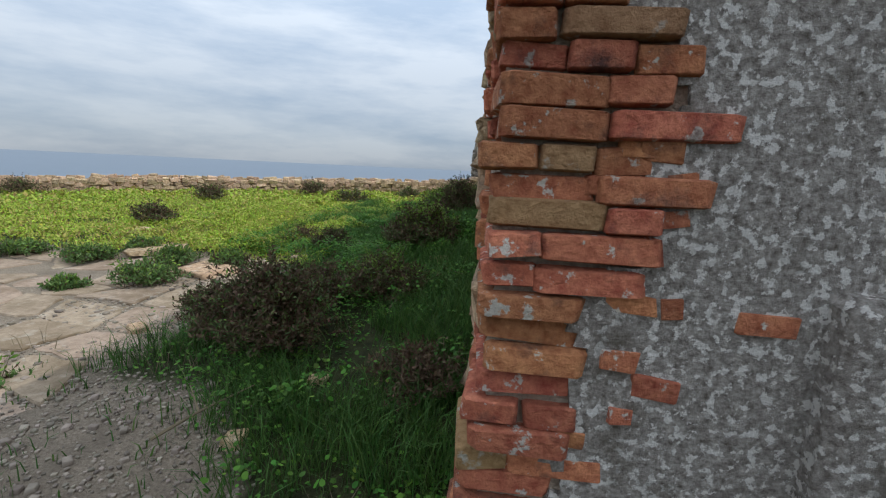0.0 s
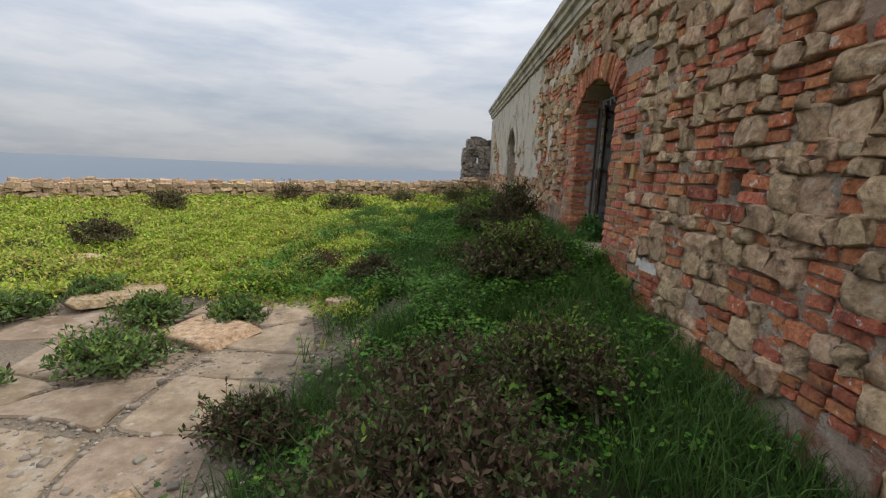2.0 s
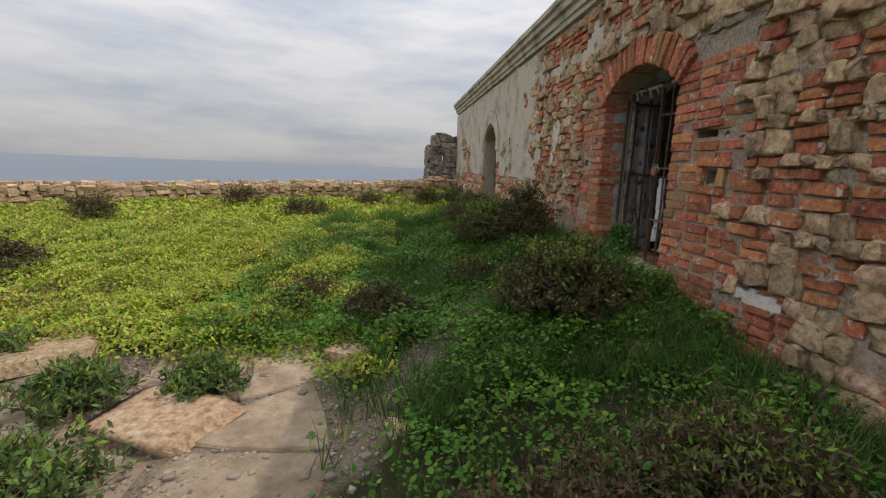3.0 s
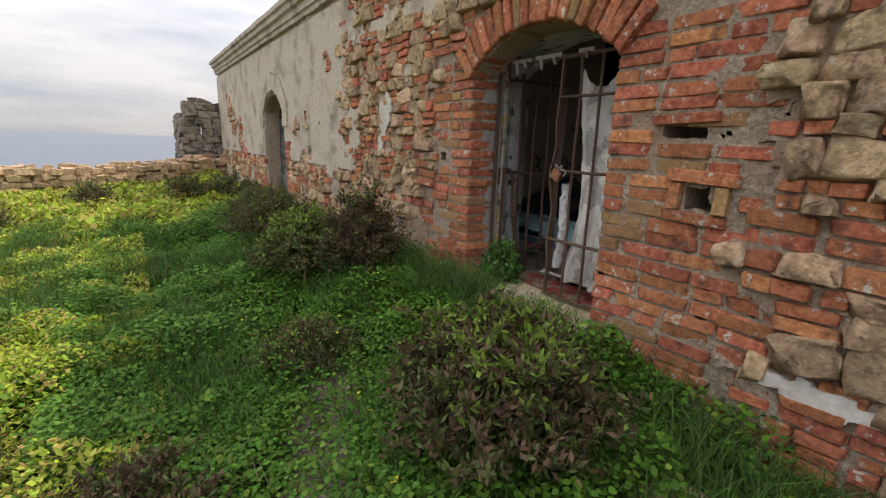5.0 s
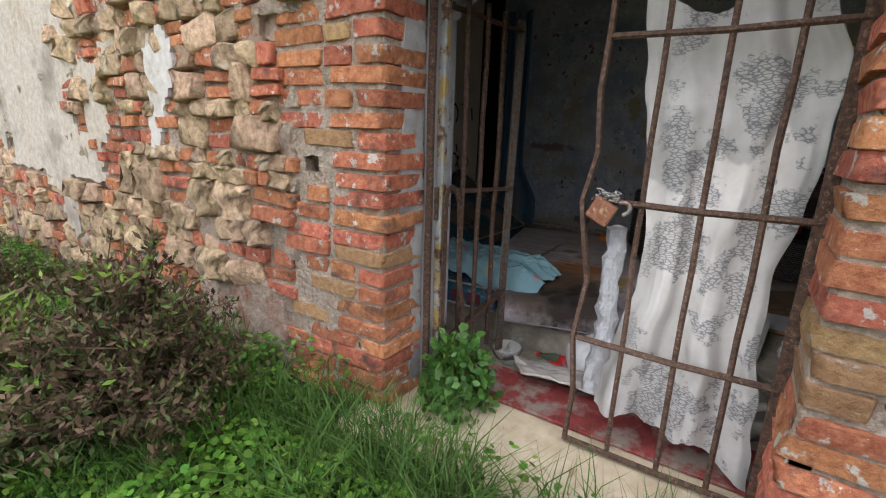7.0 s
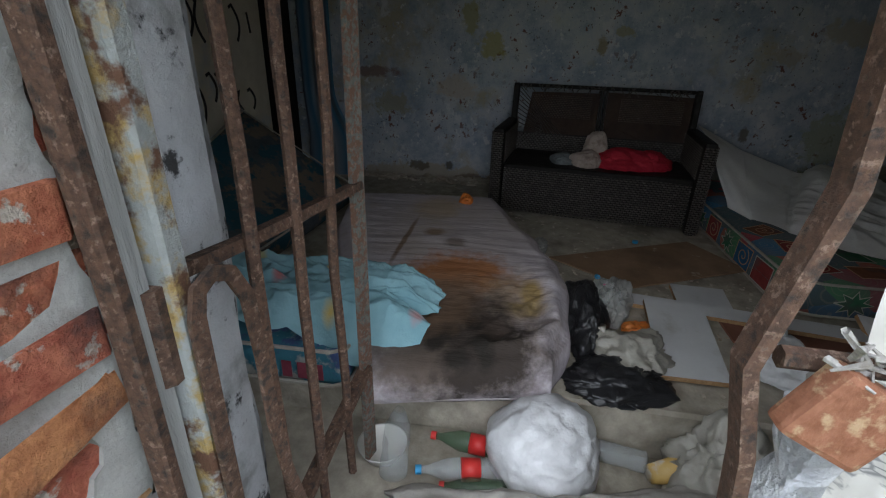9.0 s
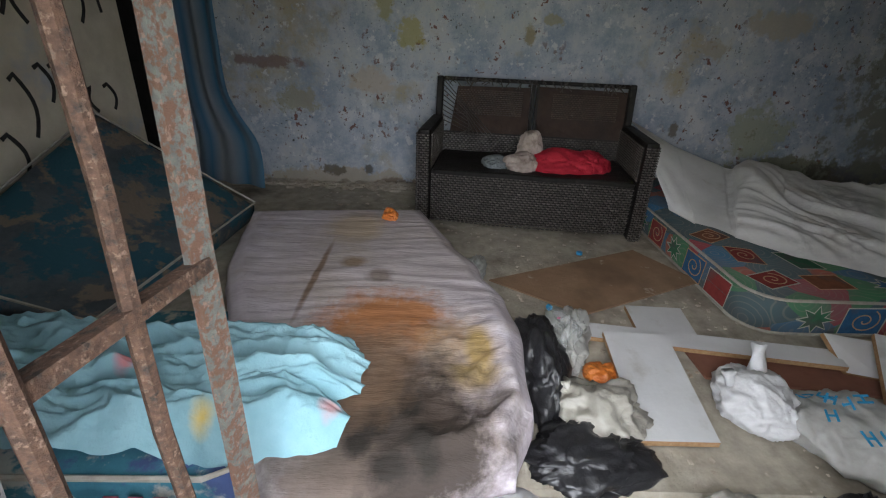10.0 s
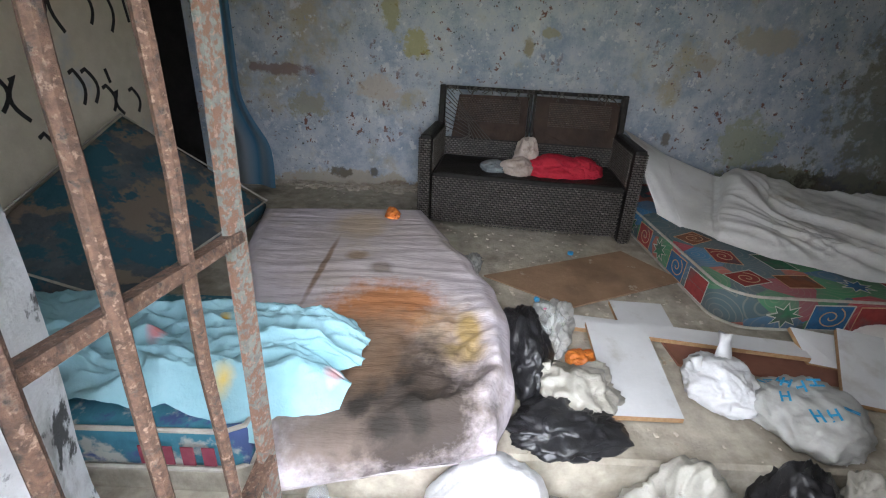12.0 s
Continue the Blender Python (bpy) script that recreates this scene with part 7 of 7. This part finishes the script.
def draped_sheet():
    """A stiff white sheet: it falls steeply from the sofa's arm, then lies in a heap of long folds over the mattress."""
    nu, nv = 220, 110
    high = [(0.0, (3.40, 6.86, 1.40)), (0.16, (3.34, 6.55, 1.23)), (0.34, (3.28, 6.15, 1.10)), (0.5, (3.26, 5.85, 1.08)), (0.75, (3.22, 5.4, 1.04)), (1.0, (3.2, 4.8, 1.02))]
    low = [(0.0, (2.72, 6.80, 1.012)), (0.16, (2.52, 6.76, 1.012)), (0.34, (2.34, 6.66, 1.012)), (0.5, (2.13, 6.50, 1.012)), (0.75, (1.93, 6.20, 1.012)), (1.0, (1.86, 5.3, 1.012))]
    bm = bmesh.new()
    rows = []
    for j in range(nv + 1):
        v = j / nv
        row = []
        for i in range(nu + 1):
            u = i / nu
            back = Vector([along([(t, p[a]) for t, p in high], u) for a in range(3)])
            front = Vector([along([(t, p[a]) for t, p in low], u) for a in range(3)])
            p = back.lerp(front, v)
            p.z = back.z + (front.z - back.z) * (v ** (1.3 if u < 0.3 else 0.8))
            loose = smooth_step(0.24, 0.40, u)
            q = Vector((p.x * 0.9 + p.y * 0.45, p.y * 0.9 - p.x * 0.45))
            q = q + 0.22 * noise.noise_vector((p.x * 1.7, p.y * 1.7, 4)).to_2d()
            fold = 0.085 * (0.5 - abs(noise.noise((q.x * 0.7, q.y * 4.0, 2)))) + 0.045 * (0.5 - abs(noise.noise((q.x * 1.6 + 4, q.y * 8.5 + q.x, 5)))) + 0.006 * crumple(q.x, q.y, 9, 1)
            hump = 0.09 * math.exp(-((u - 0.40) / 0.07) ** 2) * math.exp(-((v - 0.30) / 0.35) ** 2)
            p.z = max(p.z + loose * (fold * min(1.0, 5 * (1 - v) + 0.12) + hump) + (1 - loose) * 0.02 * math.sin(v * 5 + u * 9), FLOOR + 0.172)
            p.x += 0.03 * noise.noise((u * 6, v * 4, 3)) + 0.015 * noise.noise((u * 22, v * 4, 3))
            row.append(bm.verts.new(p))
        rows.append(row)
    for j in range(nv):
        for i in range(nu):
            bm.faces.new((rows[j][i], rows[j][i + 1], rows[j + 1][i + 1], rows[j + 1][i]))
    return bm


tagged(part("sheet", draped_sheet(), M_SHEET, smooth=True), "stiff off-white sheet draped over the printed mattress", "sheet")
pillow = bag("pillow", (1.72, 6.22, FLOOR + 0.001), (0.16, 0.14, 0.05), 9.1, M_SHEET, "flat dirty pillow beside the printed mattress", "pillow", sharp=0.15)

# ---- boards and card ----
M_WHITEBOARD = surface("white_laminate", (0.55, 0.55, 0.55), (0.64, 0.64, 0.64), 5, (0.44, 0.42, 0.39), 6, (0.56, 0.72), rough=0.45, bump=0.15, bump_scale=60)
M_CHIP = surface("raw_chipboard", (0.30, 0.17, 0.08), (0.46, 0.29, 0.16), 70, bump=0.6, bump_scale=160)
M_CARD = surface("brown_hardboard", (0.22, 0.135, 0.08), (0.31, 0.20, 0.125), 6, (0.16, 0.10, 0.06), 2.5, (0.5, 0.7), (0.44, 0.38, 0.30), 9, (0.64, 0.72), rough=0.7, bump=0.3)


def board(a, b, c, d, thick, label, mat=None):
    """A panel on four corners with raw chipboard edges."""
    ob = base("board", pose(*[(p + q) / 2 for p, q in zip(a, c)]), label, "board", "loose boards")
    inv = Matrix.Translation([-(p + q) / 2 for p, q in zip(a, c)])
    pts = [Vector(p) for p in (a, b, c, d)]
    nrm = (pts[1] - pts[0]).cross(pts[3] - pts[0]).normalized()
    nrm = nrm if nrm.z > 0 else -nrm
    bm = bmesh.new()
    low, top = [bm.verts.new(p - nrm * thick) for p in pts], [bm.verts.new(p - nrm * 0.0008) for p in pts]
    for k in range(4):
        bm.faces.new((low[k], low[(k + 1) % 4], top[(k + 1) % 4], top[k]))
    bm.faces.new(low[::-1])
    bm.faces.new(top)
    part("core", bm, M_CHIP if mat is None else mat, ob, "raw chipped edge" if mat is None else "", inv)
    if mat is None:
        bm = bmesh.new()
        bm.faces.new([bm.verts.new(p) for p in pts])
        part("face", bm, M_WHITEBOARD, ob, "scuffed white laminate face", inv)
    return ob


board((1.68, 7.50, 0.90), (1.67, 7.27, 0.90), (1.20, 7.325, 0.875), (1.20, 7.545, 0.875), 0.018, "white laminated board with a raw chipped edge")
board((1.93, 7.32, 0.862), (1.92, 7.09, 0.862), (1.70, 7.12, 0.862), (1.71, 7.34, 0.862), 0.018, "small white laminated board on the floor")
board((1.79, 7.53, 0.865), (1.62, 6.68, 0.890), (1.53, 6.70, 0.885), (1.70, 7.55, 0.862), 0.018, "long narrow white laminated board")
board((1.66, 6.71, 0.935), (1.63, 6.50, 0.915), (1.50, 6.60, 0.862), (1.53, 6.70, 0.862), 0.018, "broken white laminated board")
board((1.62, 6.57, 0.965), (1.58, 6.42, 0.955), (1.28, 6.60, 0.87), (1.32, 6.74, 0.87), 0.018, "pale grey laminated board leaning on others")
board((1.45, 6.48, 0.90), (1.44, 6.30, 0.90), (1.20, 6.50, 0.86), (1.22, 6.62, 0.86), 0.018, "white laminated board on the floor")
board((1.70, 7.20, 0.852), (1.55, 6.60, 0.852), (1.42, 6.62, 0.852), (1.5, 7.2, 0.852), 0.010, "reddish brown hardboard sheet on the floor", surface("red_hardboard", (0.17, 0.075, 0.05), (0.24, 0.11, 0.075), 8, bump=0.3))
board((2.13, 7.87, 0.856), (2.48, 7.08, 0.872), (2.16, 6.88, 0.866), (1.86, 7.51, 0.856), 0.008, "large brown hardboard sheet on the floor", M_CARD)

# ---- bags and rubbish ----
def film(name, tint, rough, cover):
    """Thin plastic: glossy, partly let through."""
    m, n, l, b = nodes_of(name)
    vec = n.new("ShaderNodeNewGeometry").outputs["Position"]
    l.new(ramp_node(n, l, noise_node(n, l, vec, 20, 6), [(0.3, tuple(v * 0.8 for v in tint)), (0.7, tint)]), b.inputs["Base Color"])
    b.inputs["Roughness"].default_value, b.inputs["Alpha"].default_value = rough, cover
    bp = n.new("ShaderNodeBump")
    bp.inputs["Strength"].default_value, bp.inputs["Distance"].default_value = 0.5, 0.01
    l.new(noise_node(n, l, vec, 38, 7, 0.6), bp.inputs["Height"])
    l.new(bp.outputs["Normal"], b.inputs["Normal"])
    return m


M_WHITEBAG = film("white_plastic", (0.68, 0.68, 0.69), 0.4, 1.0)
M_CLEARBAG = film("cloudy_plastic", (0.56, 0.56, 0.53), 0.3, 0.72)
M_BLACKBAG = film("black_plastic", (0.02, 0.02, 0.022), 0.3, 1.0)
M_GREYBAG = film("grubby_plastic", (0.40, 0.38, 0.33), 0.4, 0.9)
L_FLOOR = FLOOR - 0.19
bag("bag", (0.93, 7.93, L_FLOOR + 0.03), (0.17, 0.16, 0.17), 2.2, M_WHITEBAG, "full white plastic bag on the lower floor", "plastic bag", "bags", sharp=0.22)
bag("bag", (1.36, 7.13, FLOOR), (0.115, 0.105, 0.085), 4.1, M_WHITEBAG, "tied white plastic bag on the concrete floor", "plastic bag", "bags", [(0.11, -0.04, 0.17), (0.04, 0.09, 0.12)], sharp=0.45)
bag("bag", (1.24, 6.93, FLOOR), (0.15, 0.15, 0.095), 6.4, M_CLEARBAG, "cloudy bag with blue marks by the step edge", "plastic bag", "bags", sharp=0.4)
bag("bag", (1.50, 7.77, FLOOR), (0.20, 0.08, 0.11), 8.3, M_BLACKBAG, "shiny black rubbish bag against the mattress", "plastic bag", "bags", sharp=0.5)
bag("bag", (1.17, 7.69, FLOOR), (0.10, 0.16, 0.05), 3.6, M_BLACKBAG, "shiny black rubbish bag at the step edge", "plastic bag", "bags", turn=15, sharp=0.7)
bag("bag", (1.31, 7.63, FLOOR), (0.115, 0.11, 0.07), 5.9, M_GREYBAG, "grubby crumpled plastic bag on the floor", "plastic bag", "bags", [(0.05, 0.10, 0.10)], sharp=0.8)
bag("bag", (1.66, 7.63, FLOOR), (0.15, 0.07, 0.08), 1.6, M_CLEARBAG, "torn clear plastic bag beside the black bag", "plastic bag", "bags", turn=-20, sharp=0.8)
bag("bag", (2.20, 7.94, FLOOR), (0.14, 0.05, 0.04), 1.9, M_CLEARBAG, "torn clear plastic wrap beside the mattress", "plastic bag", "bags", turn=-10, sharp=0.8)
bag("bag", (0.97, 7.40, L_FLOOR), (0.11, 0.14, 0.16), 7.2, M_GREYBAG, "crumpled white and yellow wrapper on the lower floor", "wrapper", sharp=0.8)
bag("bag", (0.97, 7.10, L_FLOOR), (0.10, 0.11, 0.18), 3.9, M_BLACKBAG, "black plastic bag on the lower floor", "plastic bag", "bags", sharp=0.6)
bag("bag", (0.98, 6.88, L_FLOOR), (0.09, 0.12, 0.15), 2.7, M_GREYBAG, "grubby crumpled plastic bag on the lower floor", "plastic bag", "bags", sharp=0.8)
M_BLUEINK = surface("blue_ink", (0.02, 0.22, 0.42), (0.03, 0.28, 0.50), 20, bump=0)
blue_bag = bpy.data.objects["bag.002"]
r5 = random.Random(12)
for k in range(11):
    a, q = r5.uniform(0, 6.28), r5.uniform(0.25, 0.85)
    px, py = q * 0.15 * math.cos(a), q * 0.14 * math.sin(a)
    hit, loc, nrm, _ = blue_bag.ray_cast(Vector((px, py, 0.5)), Vector((0, 0, -1)))
    if hit:
        ink = part("blue_mark", join(box(-0.012, -0.006, -0.024, 0.024, 0, 0.002), box(0.008, 0.014, -0.022, 0.024, 0, 0.002), box(-0.006, 0.008, -0.003, 0.004, 0, 0.002)), M_BLUEINK, blue_bag)
        ink.matrix_basis = Matrix.Translation(loc) @ nrm.to_track_quat("Z", "Y").to_matrix().to_4x4() @ pose(0, 0, 0.001, 0, 0, 80 + r5.uniform(-15, 15))

M_PET = film("clear_bottle_plastic", (0.62, 0.66, 0.66), 0.12, 0.32)
M_GREENPET = film("green_bottle_plastic", (0.10, 0.15, 0.09), 0.15, 0.7)
M_REDLABEL = surface("red_label", (0.55, 0.02, 0.02), (0.68, 0.05, 0.04), 30, rough=0.5, bump=0)
M_BLUECAP = surface("blue_cap", (0.02, 0.25, 0.50), (0.04, 0.32, 0.58), 30, rough=0.4, bump=0)
M_PINKCAP = surface("pink_cap", (0.62, 0.04, 0.20), (0.70, 0.07, 0.25), 30, rough=0.4, bump=0)


def lathe(profile, sides=14):
    """A turned body along x from (along, radius) pairs."""
    bm = bmesh.new()
    rings = [[bm.verts.new((x, r * math.cos(2 * math.pi * k / sides), r * math.sin(2 * math.pi * k / sides))) for k in range(sides)] for x, r in profile]
    for a, b in zip(rings, rings[1:]):
        for k in range(sides):
            bm.faces.new((a[k], a[(k + 1) % sides], b[(k + 1) % sides], b[k]))
    bm.faces.new(rings[0][::-1])
    bm.faces.new(rings[-1])
    return bm


def bottle(c, turn, size, mat, label, wrap=None, cap=None, pitch=0):
    ob = base("bottle", pose(*c, 0, pitch, turn), label, "bottle", "bottles")
    s = size
    up = pose(0, 0, 0.040 * s)
    part("body", lathe([(0, 0.025 * s), (0.006 * s, 0.037 * s), (0.05 * s, 0.038 * s), (0.055 * s, 0.036 * s), (0.09 * s, 0.036 * s), (0.095 * s, 0.038 * s), (0.16 * s, 0.038 * s), (0.21 * s, 0.022 * s), (0.235 * s, 0.013 * s), (0.255 * s, 0.013 * s)]), mat, ob, "", up, True)
    if wrap:
        part("label", lathe([(0.056 * s, 0.0372 * s), (0.12 * s, 0.0388 * s)]), wrap, ob, "printed label", up, True)
    part("cap", lathe([(0.252 * s, 0.0155 * s), (0.272 * s, 0.0155 * s)]), cap or M_BLUECAP, ob, "plastic cap", up)
    return ob


bottle((0.80, 8.36, L_FLOOR + 0.01), 10, 1.15, M_PET, "crushed clear plastic bottle on the sheet")
bottle((0.88, 8.06, L_FLOOR + 0.01), 100, 0.9, M_PET, "clear plastic bottle with a red label", M_REDLABEL)
bottle((0.82, 8.02, L_FLOOR + 0.01), 95, 0.75, M_GREENPET, "dark green bottle lying on the sheet", None, M_REDLABEL)
bottle((0.97, 8.05, L_FLOOR + 0.0), 85, 0.85, M_GREENPET, "green plastic bottle with a red label", M_REDLABEL, M_REDLABEL)
bottle((1.00, 7.60, L_FLOOR), 80, 0.9, M_PET, "clear plastic bottle by the step")
bottle((1.60, 7.62, FLOOR + 0.07), 20, 0.7, M_PET, "small clear bottle with a blue cap", None, M_BLUECAP)
bottle((1.54, 7.69, FLOOR + 0.07), -10, 0.6, M_PET, "small clear bottle with a pink cap", None, M_PINKCAP)
bottle((0.92, 7.34, L_FLOOR), 60, 0.8, M_PET, "clear plastic bottle with a red label", M_REDLABEL, M_REDLABEL)
M_YELLOWPACK = surface("yellow_carton", (0.50, 0.30, 0.06), (0.60, 0.42, 0.16), 9, (0.60, 0.56, 0.50), 12, (0.55, 0.65), rough=0.5, bump=0.3)
cup = base("paper_cup", pose(0.96, 7.60, L_FLOOR + 0.035, 0, 0, -70), "crushed yellow paper cup on the lower floor", "cup")
part("body", lathe([(0, 0.028), (0.10, 0.042), (0.12, 0.044)], 16), M_YELLOWPACK, cup, "", None, True)
part("rim", lathe([(0.118, 0.0462), (0.123, 0.0462)], 16), M_WHITEBAG, cup)
M_ORANGE = surface("orange_packaging", (0.55, 0.13, 0.02), (0.66, 0.22, 0.04), 20, rough=0.4, bump=0.3)
bag("wrapper", (1.49, 7.56, FLOOR), (0.055, 0.05, 0.035), 6.1, M_ORANGE, "crumpled orange packet among the bags", "wrapper", "wrappers", sharp=0.6)
bag("wrapper", (2.45, 8.35, FLOOR + 0.175), (0.042, 0.035, 0.035), 3.1, M_ORANGE, "small orange packet on the mattress", "wrapper", "wrappers", sharp=0.6)
bowl = part("bowl", lathe([(0.0, 0.03), (0.004, 0.05), (0.05, 0.075), (0.06, 0.078), (0.056, 0.073), (0.012, 0.046)], 18), surface("white_enamel", (0.55, 0.53, 0.48), (0.65, 0.63, 0.58), 10, rough=0.4, bump=0.1), smooth=True)
bowl.matrix_basis = pose(0.90, 8.42, L_FLOOR + 0.01, 0, -90, 0)
tagged(bowl, "dirty white plastic bowl on the lower floor", "bowl")
M_DIRTYSHEET = surface("dirty_grey_sheet", (0.32, 0.295, 0.265), (0.48, 0.45, 0.41), 8, (0.24, 0.20, 0.17), 3, (0.50, 0.7), bump=0.4, bump_scale=60)
tagged(part("sheet", patch((0.50, 7.45, 0.842), (0.38, 8.12, 0.842), (0.70, 8.36, L_FLOOR + 0.05), (0.88, 7.45, L_FLOOR + 0.03), 60, 44, lambda u, v: 0.030 + 0.022 * crumple(u * 1.6, v, 2.6, 1) + 0.008 * crumple(u * 3, v * 2, 4, 1) + 0.03 * math.sin(math.pi * v), 0.006), M_DIRTYSHEET, smooth=True), "dirty grey sheet crumpled over the threshold", "sheet")
cap_ob = part("plastic_disc", lathe([(0, 0.016), (0.014, 0.016)], 14), M_BLUECAP)
cap_ob.matrix_basis = pose(2.47, 7.36, FLOOR, 0, -90, 0)
tagged(cap_ob, "blue plastic disc on the concrete floor", "disc")
hook = part("wire_hook", tube([(2.27, 7.55, FLOOR + 0.006), (2.25, 7.50, FLOOR + 0.012), (2.28, 7.47, FLOOR + 0.006), (2.31, 7.49, FLOOR + 0.006)], 0.004, 6), M_RUST)
tagged(hook, "bent dark wire hook on the floor", "wire")


def crumbs():
    hp, r = Heap(), random.Random(21)
    for _ in range(900):
        x, y = r.uniform(1.08, 3.5), r.uniform(6.0, 9.0)
        s = r.uniform(0.004, 0.013)
        hp.add(r.randrange(14), block_pose((x, y, FLOOR + s * 0.15), (s * 1.5, s, s * 0.5), (0, 0, r.uniform(0, 180))))
    for _ in range(260):
        x, y = 3.58 - abs(r.gauss(0, 0.06)), r.uniform(8.2, 9.6)
        s = r.uniform(0.01, 0.05)
        hp.add(r.randrange(14), block_pose((x, y, FLOOR + s * 0.2), (s * 1.5, s, s * 0.5), (0, r.uniform(-15, 15), r.uniform(0, 180))))
    ob = new("crumbs", mesh_of("crumbs", np.concatenate(hp.v), hp.f, [M_PLASTER]))
    tagged(ob, "crumbs of plaster and litter on the floor", "debris", kind="stuff")


crumbs()


# ---- curtain in the doorway corner, painted scrawl ----
def striped_curtain():
    m, n, l, b = nodes_of("blue_striped_curtain")
    at = n.new("ShaderNodeAttribute")
    at.attribute_name = "across"
    col = ramp_node(n, l, at.outputs["Fac"], [(0.0, (0.22, 0.26, 0.30)), (0.20, (0.05, 0.16, 0.27)), (0.34, (0.30, 0.33, 0.36)), (0.55, (0.26, 0.30, 0.34)), (0.72, (0.05, 0.18, 0.30)), (0.82, (0.20, 0.27, 0.33)), (1.0, (0.07, 0.2, 0.32))])
    l.new(col, b.inputs["Base Color"])
    b.inputs["Roughness"].default_value = 0.8
    tr, ad = n.new("ShaderNodeBsdfTranslucent"), n.new("ShaderNodeMixShader")
    l.new(col, tr.inputs["Color"])
    ad.inputs[0].default_value = 0.2
    l.new(b.outputs[0], ad.inputs[1])
    l.new(tr.outputs[0], ad.inputs[2])
    l.new(ad.outputs[0], n["Material Output"].inputs["Surface"])
    return m


def curtain():
    nu, nv = 36, 50
    verts, vals = [], []
    for j in range(nv + 1):
        v = j / nv
        for i in range(nu + 1):
            u = i / nu
            sweep = 0.12 * smooth_step(0.62, 1.0, v) ** 1.5
            y = 9.84 - (0.27 + 0.16 * smooth_step(0.7, 1.0, v)) * u - sweep * (0.35 + 0.65 * u)
            x = 3.575 - 0.03 * math.sin(u * 15) * (1 - 0.3 * v) - 0.25 * smooth_step(0.85, 1.0, v) * (0.4 + 0.6 * u)
            verts.append((x, y, max(3.0 - 2.13 * v, FLOOR + 0.012 + 0.02 * abs(math.sin(u * 9)))))
            vals.append(u)
    w = nu + 1
    me = mesh_of("curtain", verts, [(j * w + i, j * w + i + 1, (j + 1) * w + i + 1, (j + 1) * w + i) for j in range(nv) for i in range(nu)], striped_curtain(), True)
    me.attributes.new("across", "FLOAT", "POINT").data.foreach_set("value", vals)
    tagged(new("curtain", me), "sheer blue-striped curtain hanging by the inner doorway", "curtain")


curtain()
M_BLACKPAINT = surface("black_scrawl", (0.02, 0.02, 0.02), (0.05, 0.045, 0.04), 40, rough=0.8, bump=0)


def scrawl():
    """Painted strokes on the cream wall that no longer make words: hooked bars of the same size and weight."""
    r = random.Random(2)
    for x, z, h, bend in ((1.98, 1.62, 0.16, 0.06), (2.10, 1.58, 0.18, -0.06), (2.28, 1.52, 0.26, 0.05), (2.42, 1.60, 0.16, 0.04), (2.50, 1.60, 0.16, 0.05), (2.62, 1.53, 0.13, 0.04), (2.70, 1.50, 0.12, -0.04), (2.82, 1.50, 0.13, 0.04), (2.16, 1.33, 0.2, 0.05), (2.64, 1.64, 0.07, 0.0),
                          (2.30, 1.97, 0.2, 0.05), (2.42, 1.95, 0.22, -0.05), (2.60, 1.96, 0.16, 0.04), (2.74, 1.95, 0.2, 0.05), (2.9, 1.96, 0.12, 0.0), (1.75, 1.6, 0.2, 0.05), (1.6, 1.62, 0.18, -0.05)):
        pts = [(x + bend * math.sin(q * 3.1) + 0.02 * q, 9.8575, z + h * (0.5 - q)) for q in [k / 7 for k in range(8)]]
        if bend:
            pts = [(x - 0.03, 9.8575, z + h * 0.42)] + pts
        bm = flat_bar(pts, 0.018, 0.003, (0, 1, 0))
        part("scrawl", bm, M_BLACKPAINT, wall_side, "black painted stroke")


scrawl()

# ---- single pieces of the facade ----
def lay_pieces():
    made = {"stone": 0, "brick": 0}
    hp = Heap()
    for kind, c, size, turn, single in PIECES:
        if single and made[kind] < 300:
            made[kind] += 1
            me = rng.choice(HEWN) if kind == "stone" else (rng.choice(OCHRES) if rng.random() < 0.08 else rng.choice(BRICKS))
            ob = new(kind, me)
            ob.parent = wall_west
            ob.matrix_basis = block_pose(c, size, turn)
        elif kind == "stone":
            hp.add(24 + rng.randrange(14), block_pose(c, size, turn), 0)
        else:
            hp.add(14 + rng.randrange(10), block_pose(c, size, turn), 1)
    hp.link("rubble_and_brick", [M_STUFF, M_HEAP_BRICK], wall_west, "rubble stones and broken bricks set in mortar")


lay_pieces()
